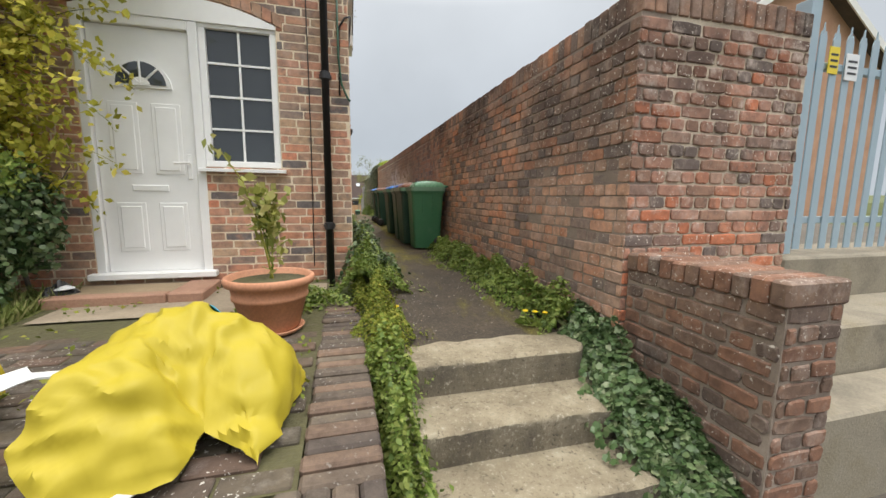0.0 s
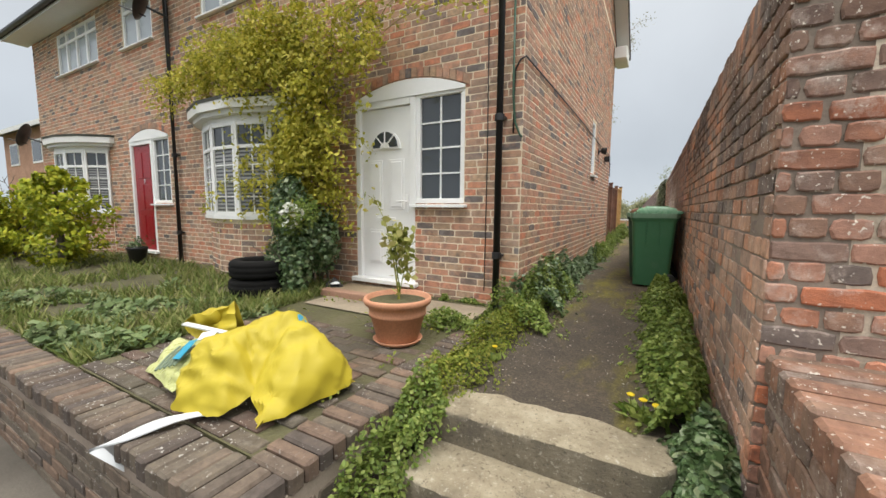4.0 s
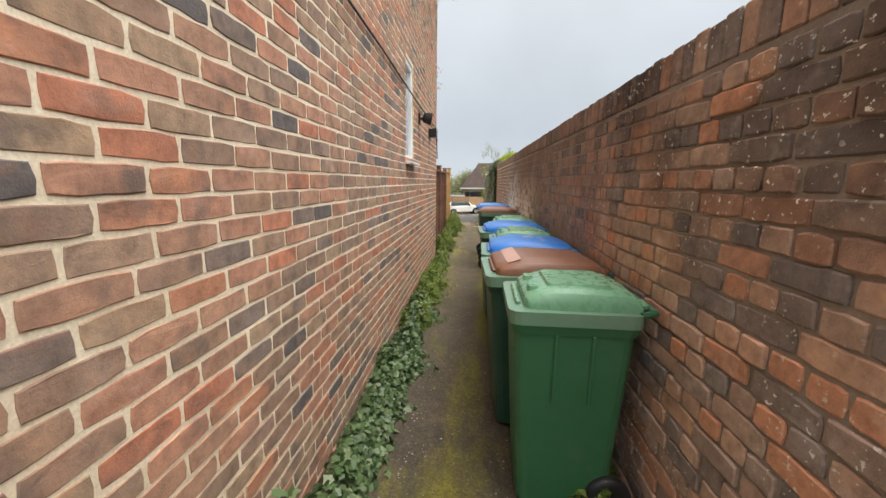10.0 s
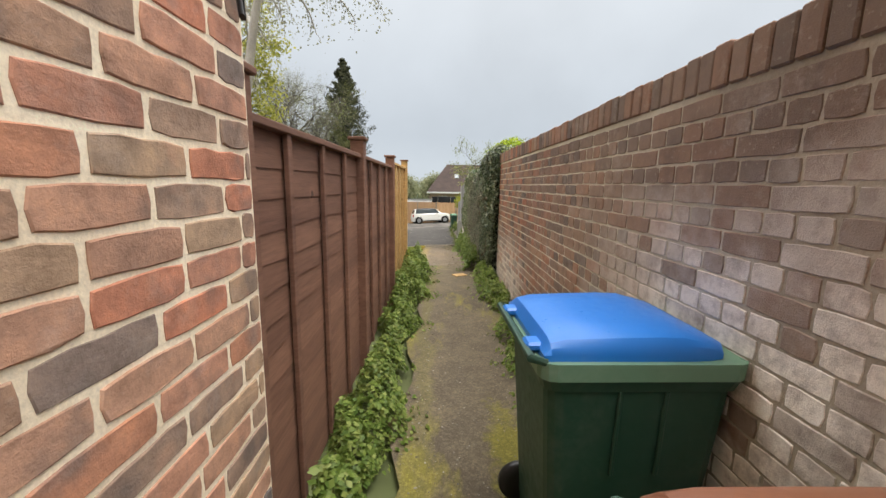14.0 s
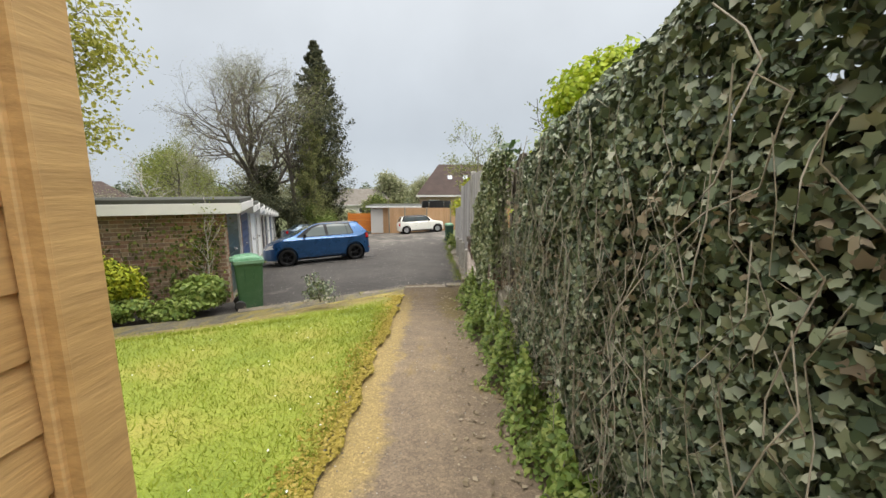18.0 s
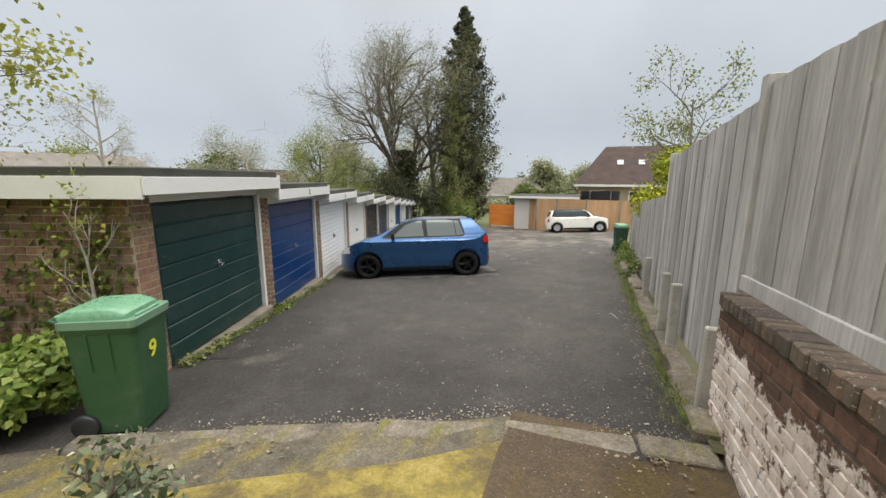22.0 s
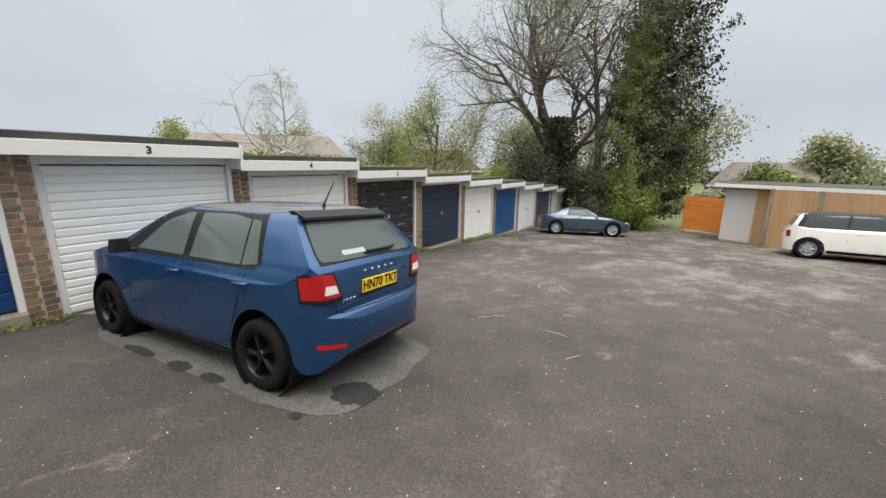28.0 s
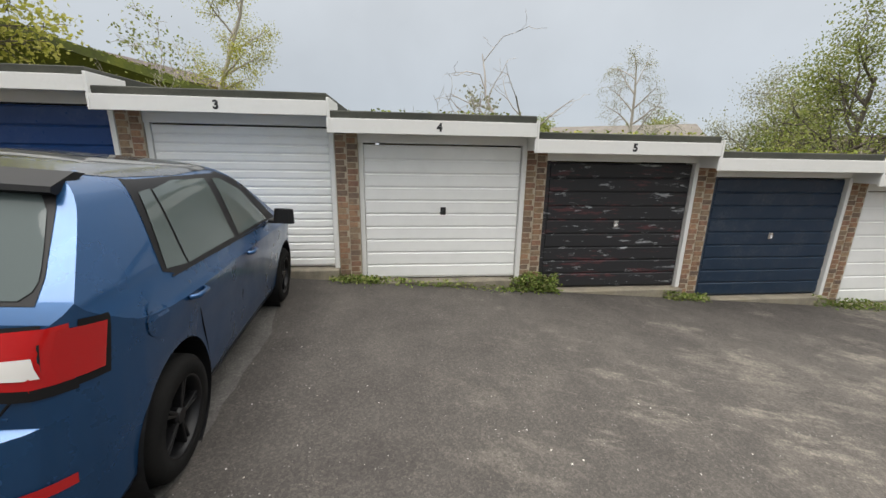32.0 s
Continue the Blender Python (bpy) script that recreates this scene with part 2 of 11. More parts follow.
def brick_mat(name, colours, lichen=0.0, bright=1.0, lime=None, sooty=0.0, clean=None, weathered=False, warm=(1.0, 1.0, 1.0), bloom=0.0, cloudy=False):
    q = Nodes(name)
    w = q.world()
    r = q.random()
    n = len(colours)
    col = q.ramp(r, [(i / n, c) for i, c in enumerate(colours)], constant=True)
    a = q.noise(17, 7, 0.7, w)
    col = q.mix(0.75, col, q.ramp(a, [(0.28, (0.45, 0.42, 0.40)), (0.5, (0.95, 0.95, 0.95)), (0.72, (1.4, 1.32, 1.2))]), "MULTIPLY")
    if cloudy:
        e = q.noise(7.5, 3, 0.5, w)
        col = q.mix(q.grey(e, 0.54, 0.72, 0.0, 0.75), col, (0.13, 0.105, 0.095))
        e = q.noise(9.0, 3, 0.5, w, (1.0, 1.1, 1.3))
        col = q.mix(q.grey(e, 0.56, 0.74, 0.0, 0.4), col, (0.52, 0.27, 0.17))
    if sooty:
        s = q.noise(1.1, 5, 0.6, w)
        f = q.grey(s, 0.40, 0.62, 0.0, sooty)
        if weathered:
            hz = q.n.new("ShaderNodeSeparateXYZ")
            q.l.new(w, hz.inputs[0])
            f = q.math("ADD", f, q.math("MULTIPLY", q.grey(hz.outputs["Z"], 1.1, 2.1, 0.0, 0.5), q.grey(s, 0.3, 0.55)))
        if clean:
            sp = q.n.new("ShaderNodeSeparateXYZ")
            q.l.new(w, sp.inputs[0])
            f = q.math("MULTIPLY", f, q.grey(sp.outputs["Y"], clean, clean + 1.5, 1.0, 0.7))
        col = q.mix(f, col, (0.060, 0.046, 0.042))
    if lime:
        sep = q.n.new("ShaderNodeSeparateXYZ")
        q.l.new(w, sep.inputs[0])
        y0, y1, z1 = lime
        col = q.mix(q.math("MULTIPLY", q.grey(sep.outputs["Y"], 6.5, 9.0, 0.0, 0.72), q.grey(sep.outputs["Y"], 14.0, 12.5, 0.0, 1.0)), col, (0.155, 0.110, 0.088))
        col = q.mix(q.grey(sep.outputs["Y"], 13.2, 14.6, 0.0, 0.78), col, q.ramp(r, [(0.0, (0.27, 0.125, 0.085)), (0.17, (0.10, 0.078, 0.072)), (0.33, (0.22, 0.14, 0.10)), (0.5, (0.13, 0.09, 0.08)), (0.62, (0.27, 0.165, 0.11)), (0.8, (0.165, 0.10, 0.08)), (0.93, (0.31, 0.12, 0.075))], constant=True))
        hgt = q.math("ADD", sep.outputs["Z"], q.math("MULTIPLY", q.noise(1.2, 3, 0.5, w), 0.7))
        hgt = q.math("ADD", hgt, q.grey(sep.outputs["Y"], 13.2, 14.4, 0.0, 0.6))
        f = q.grey(hgt, z1 + 0.15, z1 - 0.55)
        f = q.math("MULTIPLY", f, q.grey(sep.outputs["Y"], y0, y0 + 1.2))
        f = q.math("MULTIPLY", f, q.math("MAXIMUM", q.grey(sep.outputs["Y"], 13.0, 12.0), q.grey(sep.outputs["Y"], 14.3, 15.2, 0.0, 0.6)))
        face = q.grey(q.math("ADD", r, q.math("MULTIPLY", q.noise(4.0, 4, 0.6, w), 0.9)), 0.55, 0.90, 0.12, 1.0)
        face = q.math("MAXIMUM", face, q.grey(sep.outputs["Y"], 14.4, 15.6, 0.0, 0.6))
        rub = q.grey(q.noise(13, 5, 0.7, w), 0.34, 0.54, 0.5, 1.0)
        f = q.math("MULTIPLY", q.math("MULTIPLY", f, face), rub)
        col = q.mix(f, col, (0.80, 0.74, 0.70))
    if bloom:
        e = q.noise(6.0, 7, 0.75, w)
        col = q.mix(q.grey(e, 0.52, 0.70, 0.0, bloom), col, (0.52, 0.46, 0.42))
        e = q.noise(3.1, 6, 0.7, w, (1.0, 1.3, 0.9))
        col = q.mix(q.grey(e, 0.55, 0.72, 0.0, bloom * 1.3), col, (0.075, 0.062, 0.058))
    if lichen:
        v = q.noise(55, 3, 0.55, w)
        p = q.noise(2.2, 3, 0.5, w)
        f = q.math("MULTIPLY", q.grey(v, 0.635, 0.67), q.grey(p, 0.42, 0.58, 0.0, lichen))
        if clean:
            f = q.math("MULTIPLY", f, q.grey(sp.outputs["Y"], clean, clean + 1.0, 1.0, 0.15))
        col = q.mix(f, col, (0.62, 0.60, 0.55))
    col = q.mix(1.0, col, tuple(bright * k for k in warm), "MULTIPLY")
    fine = q.noise(160, 3, 0.7, w)
    return q.done(col, 0.88, q.math("ADD", fine, a), 0.5, 0.004, spec=0.25)


def paint(name, c, rough=0.4, dirt=0.25, scale=3.0, spec=0.5, coat=0.0, dark=(0.25, 0.22, 0.17)):
    """A painted or plastic surface with faint dirt and uneven gloss."""
    q = Nodes(name)
    w = q.world()
    a = q.noise(scale, 6, 0.65, w)
    b = q.noise(scale * 9, 4, 0.6, w)
    d = q.math("MULTIPLY", q.grey(a, 0.48, 0.75), q.grey(b, 0.35, 0.7))
    col = q.mix(q.math("MULTIPLY", d, dirt), c, tuple(x * 0.5 + y * 0.5 for x, y in zip(c, dark)))
    col = q.mix(0.25, col, q.ramp(a, [(0.3, (0.8, 0.8, 0.8)), (0.7, (1.1, 1.1, 1.1))]), "MULTIPLY")
    return q.done(col, q.grey(b, 0.3, 0.7, rough * 0.85, min(1.0, rough * 1.2)), b, 0.06, 0.002, spec=spec, coat=coat)


def leaf_mat(name, stops, rough=0.5, spec=0.35, trans=0.25):
    q = Nodes(name)
    col = q.ramp(q.random(), stops)
    w = q.world()
    col = q.mix(0.5, col, q.ramp(q.noise(2.5, 3, 0.5, w), [(0.3, (0.6, 0.6, 0.6)), (0.7, (1.25, 1.25, 1.25))]), "MULTIPLY")
    q.done(col, rough, spec=spec)
    if trans:
        q.bsdf.inputs["Transmission Weight"].default_value = 0.0
        t = q.n.new("ShaderNodeBsdfTranslucent")
        q.l.new(col, t.inputs["Color"])
        m = q.n.new("ShaderNodeMixShader")
        m.inputs[0].default_value = trans
        q.l.new(q.bsdf.outputs[0], m.inputs[1])
        q.l.new(t.outputs[0], m.inputs[2])
        q.l.new(m.outputs[0], q.n["Material Output"].inputs["Surface"])
    return q.mat


def glass_mat(name, tint=(0.03, 0.035, 0.04), rough=0.03):
    """A dark reflecting pane."""
    q = Nodes(name)
    w = q.world()
    a = q.noise(1.2, 3, 0.5, w)
    col = q.mix(a, tint, tuple(min(1, x * 1.8 + 0.01) for x in tint))
    return q.done(col, rough, a, 0.02, 0.01, spec=0.9)


HOUSE_BRICK = brick_mat("house_brick", [(0.36, 0.225, 0.155), (0.44, 0.215, 0.145), (0.31, 0.205, 0.15), (0.44, 0.255, 0.175), (0.15, 0.13, 0.125), (0.40, 0.27, 0.18), (0.47, 0.225, 0.14), (0.30, 0.205, 0.155), (0.45, 0.24, 0.165), (0.50, 0.21, 0.13), (0.37, 0.25, 0.18), (0.42, 0.24, 0.165), (0.47, 0.265, 0.18), (0.34, 0.215, 0.155), (0.42, 0.29, 0.195), (0.24, 0.18, 0.15), (0.48, 0.25, 0.17)], bright=1.22, sooty=0.10, bloom=0.22, cloudy=True)
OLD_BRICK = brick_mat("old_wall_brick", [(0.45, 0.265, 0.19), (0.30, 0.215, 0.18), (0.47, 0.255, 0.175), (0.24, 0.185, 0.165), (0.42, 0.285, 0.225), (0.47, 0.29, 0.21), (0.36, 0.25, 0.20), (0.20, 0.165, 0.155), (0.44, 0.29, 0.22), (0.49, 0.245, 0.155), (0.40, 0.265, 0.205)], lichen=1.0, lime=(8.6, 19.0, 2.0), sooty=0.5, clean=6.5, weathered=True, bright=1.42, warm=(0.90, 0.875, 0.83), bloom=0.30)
GATE_BRICK = brick_mat("gate_wall_brick", [(0.47, 0.23, 0.155), (0.36, 0.23, 0.175), (0.43, 0.24, 0.18), (0.29, 0.205, 0.175), (0.46, 0.28, 0.22), (0.54, 0.21, 0.12), (0.44, 0.30, 0.24), (0.20, 0.17, 0.16), (0.52, 0.30, 0.23)], lichen=1.0, sooty=0.42, weathered=True, bright=1.2, warm=(0.98, 0.92, 0.87), bloom=0.75)
LOW_BRICK = brick_mat("low_wall_brick", [(0.33, 0.19, 0.135), (0.24, 0.17, 0.135), (0.31, 0.18, 0.13), (0.20, 0.155, 0.135), (0.27, 0.185, 0.145)], lichen=1.0, sooty=0.45, bloom=0.5, bright=0.92, warm=(1.02, 0.96, 0.9))
GARAGE_BRICK = brick_mat("garage_brick", [(0.34, 0.205, 0.13), (0.27, 0.18, 0.125), (0.37, 0.23, 0.145), (0.22, 0.16, 0.12), (0.35, 0.25, 0.16), (0.31, 0.18, 0.125), (0.30, 0.22, 0.15)], bright=0.95, sooty=0.4)
GARAGE_MORTAR = mottled("grey_mortar", (0.34, 0.29, 0.22), (0.48, 0.41, 0.31), 3.0, 0.95, 120, 0.3)
GARDEN_BRICK = brick_mat("garden_wall_brick", [(0.25, 0.195, 0.15), (0.19, 0.155, 0.125), (0.30, 0.21, 0.155), (0.24, 0.20, 0.155), (0.17, 0.14, 0.12)], lichen=1.0, bright=0.66, sooty=0.45)
MORTAR = mottled("mortar", (0.62, 0.52, 0.385), (0.76, 0.65, 0.50), 3.0, 0.95, 120, 0.3)
GATE_MORTAR = mottled("weathered_cream_mortar", (0.36, 0.295, 0.22), (0.66, 0.57, 0.455), 4.0, 0.95, 90, 0.4)
PALE_MORTAR = mottled("pale_lime_mortar", (0.76, 0.63, 0.46), (0.94, 0.83, 0.64), 3.0, 0.95, 120, 0.3)
q = Nodes("old_mortar")
w_ = q.world()
sp_ = q.n.new("ShaderNodeSeparateXYZ")
q.l.new(w_, sp_.inputs[0])
patchy = q.noise(1.3, 5, 0.6, w_)
dark_ = q.ramp(patchy, [(0.3, (0.18, 0.14, 0.11)), (0.7, (0.40, 0.33, 0.27))])
pale_ = q.ramp(patchy, [(0.3, (0.40, 0.33, 0.25)), (0.7, (0.62, 0.54, 0.42))])
grain_ = q.noise(90, 3, 0.6, w_)
col_ = q.mix(q.grey(q.math("ADD", sp_.outputs["Y"], q.math("MULTIPLY", patchy, 4.0)), 10.5, 14.0), dark_, pale_)
whiter_ = q.ramp(patchy, [(0.3, (0.62, 0.53, 0.38)), (0.7, (0.88, 0.80, 0.66))])
col_ = q.mix(q.grey(q.math("ADD", sp_.outputs["Y"], q.math("MULTIPLY", patchy, 3.0)), 13.2, 14.8), col_, whiter_)
col_ = q.mix(0.4, col_, q.ramp(grain_, [(0.25, (0.5, 0.5, 0.5)), (0.75, (1.1, 1.1, 1.1))]), "MULTIPLY")
OLD_MORTAR = q.done(col_, 0.95, grain_, 0.5, 0.004)


def gritty(name, c1, c2, c3, moss, moss_amount, dust=None, specks=(0.40, 0.38, 0.33), scale=0.8, along=None, dusty=None, streak=None, lanes=()):
    """Worn tarmac: broad stains, moss, pale dust and light grit."""
    q = Nodes(name)
    w = q.world()
    big = q.noise(scale, 6, 0.65, w)
    mid = q.noise(scale * 7, 5, 0.65, w)
    fine = q.noise(150, 3, 0.6, w)
    col = q.ramp(q.math("ADD", q.math("MULTIPLY", big, 0.6), q.math("MULTIPLY", mid, 0.4)), [(0.35, c1), (0.52, c2), (0.66, c3)])
    if moss_amount:
        m = q.noise(scale * 1.1 + 0.3, 6, 0.7, w, (1.6, 0.5, 1))
        col = q.mix(q.grey(m, 0.62 - moss_amount * 0.25, 0.74 - moss_amount * 0.2, 0.0, 0.85), col, moss)
    for x0, half, y0, y1, tint, amount in lanes:          # ragged bands of moss that run along the way
        pos = q.n.new("ShaderNodeSeparateXYZ")
        q.l.new(w, pos.inputs[0])
        off = q.math("ABSOLUTE", q.math("ADD", q.math("ADD", pos.outputs["X"], -x0), q.math("MULTIPLY", q.math("ADD", q.noise(0.9, 4, 0.6, w), -0.5), 0.5)))
        near = q.math("MULTIPLY", q.grey(off, half, half * 0.15), q.math("MULTIPLY", q.grey(pos.outputs["Y"], y0, y0 + 0.8), q.grey(pos.outputs["Y"], y1, y1 - 0.8)))
        clot = q.grey(q.math("ADD", near, q.math("MULTIPLY", q.math("ADD", q.noise(7, 7, 0.75, w), -0.5), 1.9)), 0.30, 0.75, 0.0, amount)
        col = q.mix(q.math("MULTIPLY", clot, q.grey(near, 0.0, 0.15)), col, tint)
    if dust:
        d = q.noise(0.8, 12, 0.78, w, (1.5, 0.9, 1))
        lo = q.grey(d, 0.54, 0.66, 0.0, 0.75)
        # dust thickens towards far y; its pale colour also stands for grazing sheen
        if dusty:
            sy = q.n.new("ShaderNodeSeparateXYZ")
            q.l.new(w, sy.inputs[0])
            lo = q.grey(q.math("ADD", d, q.grey(sy.outputs["Y"], dusty[0], dusty[1], 0.0, 0.12)), 0.59, 0.71, 0.0, 0.65)
        if streak:
            far = q.n.new("ShaderNodeVectorMath")
            far.operation = "DISTANCE"
            far.inputs[1].default_value = streak
            q.l.new(w, far.inputs[0])
            d2 = q.noise(1.6, 12, 0.75, w, (2.2, 0.8, 1))
            lo = q.math("MAXIMUM", lo, q.math("MULTIPLY", q.grey(d2, 0.53, 0.63, 0.0, 0.6), q.grey(far.outputs["Value"], 2.6, 0.8)))
        col = q.mix(lo, col, dust)
    # tone multiplied along y; on the court the lighter far end paints sheen
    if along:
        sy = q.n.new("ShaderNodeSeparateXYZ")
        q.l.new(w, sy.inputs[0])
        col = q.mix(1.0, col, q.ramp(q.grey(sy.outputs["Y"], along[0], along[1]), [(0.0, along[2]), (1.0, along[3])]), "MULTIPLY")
    col = q.mix(0.65, col, q.ramp(fine, [(0.3, (0.45, 0.45, 0.45)), (0.7, (1.3, 1.3, 1.3))]), "MULTIPLY")
    chip = q.n.new("ShaderNodeTexVoronoi")
    chip.inputs["Scale"].default_value = 75
    q.l.new(w, chip.inputs["Vector"])
    tone = q.n.new("ShaderNodeSeparateColor")
    q.l.new(chip.outputs["Color"], tone.inputs[0])
    col = q.mix(0.8, col, q.ramp(tone.outputs[0], [(0.0, (0.74, 0.74, 0.74)), (0.6, (0.96, 0.96, 0.96)), (1.0, (1.32, 1.30, 1.26))]), "MULTIPLY")
    v = q.n.new("ShaderNodeTexVoronoi")
    v.inputs["Scale"].default_value = 38
    q.l.new(w, v.inputs["Vector"])
    spots = q.math("MULTIPLY", q.grey(v.outputs["Distance"], 0.20, 0.13), q.grey(q.noise(9, 3, 0.6, w), 0.56, 0.68))
    col = q.mix(spots, col, specks)
    return q.done(col, 0.88, q.math("ADD", fine, spots), 0.6, 0.006, spec=0.3)


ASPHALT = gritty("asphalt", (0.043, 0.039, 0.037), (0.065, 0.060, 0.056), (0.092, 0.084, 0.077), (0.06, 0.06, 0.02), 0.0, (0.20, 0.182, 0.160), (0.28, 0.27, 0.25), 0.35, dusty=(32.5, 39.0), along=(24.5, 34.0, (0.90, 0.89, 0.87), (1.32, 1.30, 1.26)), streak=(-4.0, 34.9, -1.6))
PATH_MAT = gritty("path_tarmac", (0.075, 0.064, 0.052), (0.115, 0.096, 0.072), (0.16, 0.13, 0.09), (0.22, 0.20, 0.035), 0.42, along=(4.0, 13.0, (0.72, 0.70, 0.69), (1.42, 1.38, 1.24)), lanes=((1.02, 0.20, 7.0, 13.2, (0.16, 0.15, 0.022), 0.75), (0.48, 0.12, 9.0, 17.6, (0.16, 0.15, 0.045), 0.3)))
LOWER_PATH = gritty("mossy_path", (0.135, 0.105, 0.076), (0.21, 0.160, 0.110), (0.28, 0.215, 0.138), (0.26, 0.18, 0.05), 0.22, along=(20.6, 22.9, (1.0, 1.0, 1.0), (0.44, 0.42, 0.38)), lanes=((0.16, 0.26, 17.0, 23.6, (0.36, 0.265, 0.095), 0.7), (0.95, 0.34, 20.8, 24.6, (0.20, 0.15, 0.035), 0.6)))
SIDE_PATH = gritty("mossy_concrete", (0.075, 0.066, 0.050), (0.13, 0.115, 0.085), (0.20, 0.175, 0.12), (0.21, 0.17, 0.045), 0.55, None, (0.42, 0.39, 0.33), 1.6)
PAVING = mottled("pavement_concrete", (0.065, 0.057, 0.046), (0.125, 0.11, 0.09), 1.6, 0.92, 80, 0.5, 0.006)
CONCRETE = mottled("weathered_concrete", (0.13, 0.115, 0.09), (0.26, 0.23, 0.175), 2.2, 0.92, 70, 0.6, 0.006, c3=(0.20, 0.17, 0.11))
SOIL = mottled("soil_and_weeds", (0.05, 0.043, 0.026), (0.085, 0.08, 0.035), 1.3, 0.95, 30, 0.8, 0.02, c3=(0.12, 0.10, 0.06))
q = Nodes("grass_ground")
w_ = q.world()
sp_ = q.n.new("ShaderNodeSeparateXYZ")
q.l.new(w_, sp_.inputs[0])
patchy = q.noise(1.1, 6, 0.6, w_)
grain_ = q.noise(45, 3, 0.6, w_)
col_ = q.ramp(patchy, [(0.32, (0.17, 0.225, 0.022)), (0.5, (0.24, 0.285, 0.035)), (0.68, (0.33, 0.30, 0.06))])
# towards the court the turf is worn to yellow moss and brown earth
bare_ = q.math("ADD", q.math("SUBTRACT", sp_.outputs["Y"], q.math("MULTIPLY", sp_.outputs["X"], 0.69)), q.math("MULTIPLY", q.math("ADD", q.noise(1.7, 6, 0.7, w_), -0.5), 3.2))
scuff_ = q.noise(3.4, 7, 0.75, w_)
col_ = q.mix(q.grey(bare_, 22.6, 23.5), col_, q.ramp(scuff_, [(0.34, (0.10, 0.075, 0.04)), (0.48, (0.17, 0.13, 0.045)), (0.57, (0.27, 0.215, 0.05)), (0.69, (0.36, 0.28, 0.10))]))
col_ = q.mix(0.5, col_, q.ramp(grain_, [(0.3, (0.55, 0.55, 0.5)), (0.7, (1.2, 1.2, 1.15))]), "MULTIPLY")
GRASS = q.done(col_, 0.9, grain_, 0.8, 0.02)
FIELD = mottled("far_ground", (0.07, 0.09, 0.03), (0.12, 0.13, 0.05), 0.05, 0.95, 2, 0.5, 0.05)
WHITE = paint("white_upvc", (0.90, 0.90, 0.89), 0.32, 0.08)
WHITE_WOOD = paint("white_painted_timber", (0.76, 0.755, 0.73), 0.5, 0.35)
BLACK = paint("black_plastic", (0.018, 0.018, 0.02), 0.4, 0.3, dark=(0.2, 0.2, 0.2))
FELT = mottled("roofing_felt", (0.035, 0.038, 0.032), (0.075, 0.075, 0.06), 1.4, 0.95, 60, 0.5)
GLASS = glass_mat("window_glass")
BIN_GREEN = paint("green_bin_plastic", (0.040, 0.150, 0.068), 0.45, 0.35, dark=(0.3, 0.3, 0.25))
BIN_NINE = paint("mid_green_bin_plastic", (0.030, 0.088, 0.036), 0.45, 0.35, dark=(0.3, 0.3, 0.25))
BIN_DARK = paint("dark_green_bin_plastic", (0.018, 0.062, 0.040), 0.45, 0.35, dark=(0.3, 0.3, 0.25))
LID_GREEN = paint("green_lid_plastic", (0.16, 0.34, 0.205), 0.28, 0.4, dark=(0.4, 0.4, 0.35))
LID_BLUE = paint("blue_lid_plastic", (0.018, 0.175, 0.60), 0.32, 0.3, dark=(0.4, 0.45, 0.6))
# rim paler than the body: its sky reflection is put into the colour
RIM_GREEN = paint("pale_rim_green", (0.15, 0.27, 0.18), 0.32, 0.5, dark=(0.5, 0.5, 0.45))
LID_BROWN = paint("brown_lid_plastic", (0.21, 0.085, 0.045), 0.38, 0.3, dark=(0.5, 0.45, 0.4))
FENCE_BROWN = timber("brown_stained_timber", (0.135, 0.062, 0.040), (0.28, 0.140, 0.090), (0.045, 0.020, 0.012), (1, 0.22, 3))
FENCE_NEW = timber("new_golden_timber", (0.52, 0.32, 0.12), (0.68, 0.45, 0.20), (0.26, 0.12, 0.035), (1, 0.22, 3), 0.75)
FENCE_GREY = timber("silvered_timber", (0.25, 0.235, 0.225), (0.53, 0.51, 0.495), (0.13, 0.11, 0.09), (2.4, 2.4, 0.22), 0.9, 20.0)
TERRACOTTA = mottled("terracotta", (0.44, 0.20, 0.11), (0.55, 0.28, 0.17), 3.0, 0.75, 60, 0.2)
RED_DOOR = paint("red_door_paint", (0.32, 0.012, 0.02), 0.3, 0.15)
SLATE = mottled("roof_tile", (0.06, 0.05, 0.045), (0.11, 0.085, 0.075), 2.0, 0.9, 30, 0.4)
CHROME = Nodes("chrome").done((0.75, 0.75, 0.76), 0.18, metal=1.0)


# ---- leaves, grass and branches ----
LEAF_SHAPES = {
    "leaf": [(0, 0, 0), (-0.32, 0.42, 0.06), (0, 1, -0.05), (0.32, 0.42, 0.06)],
    "ivy": [(0, 0, 0), (-0.30, -0.07, 0.0), (-0.35, 0.20, 0.06), (-0.49, 0.42, -0.03), (-0.27, 0.62, 0.05), (0, 1, -0.14), (0.27, 0.62, 0.05), (0.49, 0.42, -0.03), (0.35, 0.20, 0.06), (0.30, -0.07, 0.0)],
    "blade": [(-0.06, 0, 0), (0.06, 0, 0), (0.03, 1, 0.18)],
    "needle": [(-0.10, 0, 0), (0, 1, 0.05), (0.10, 0, 0)],
}


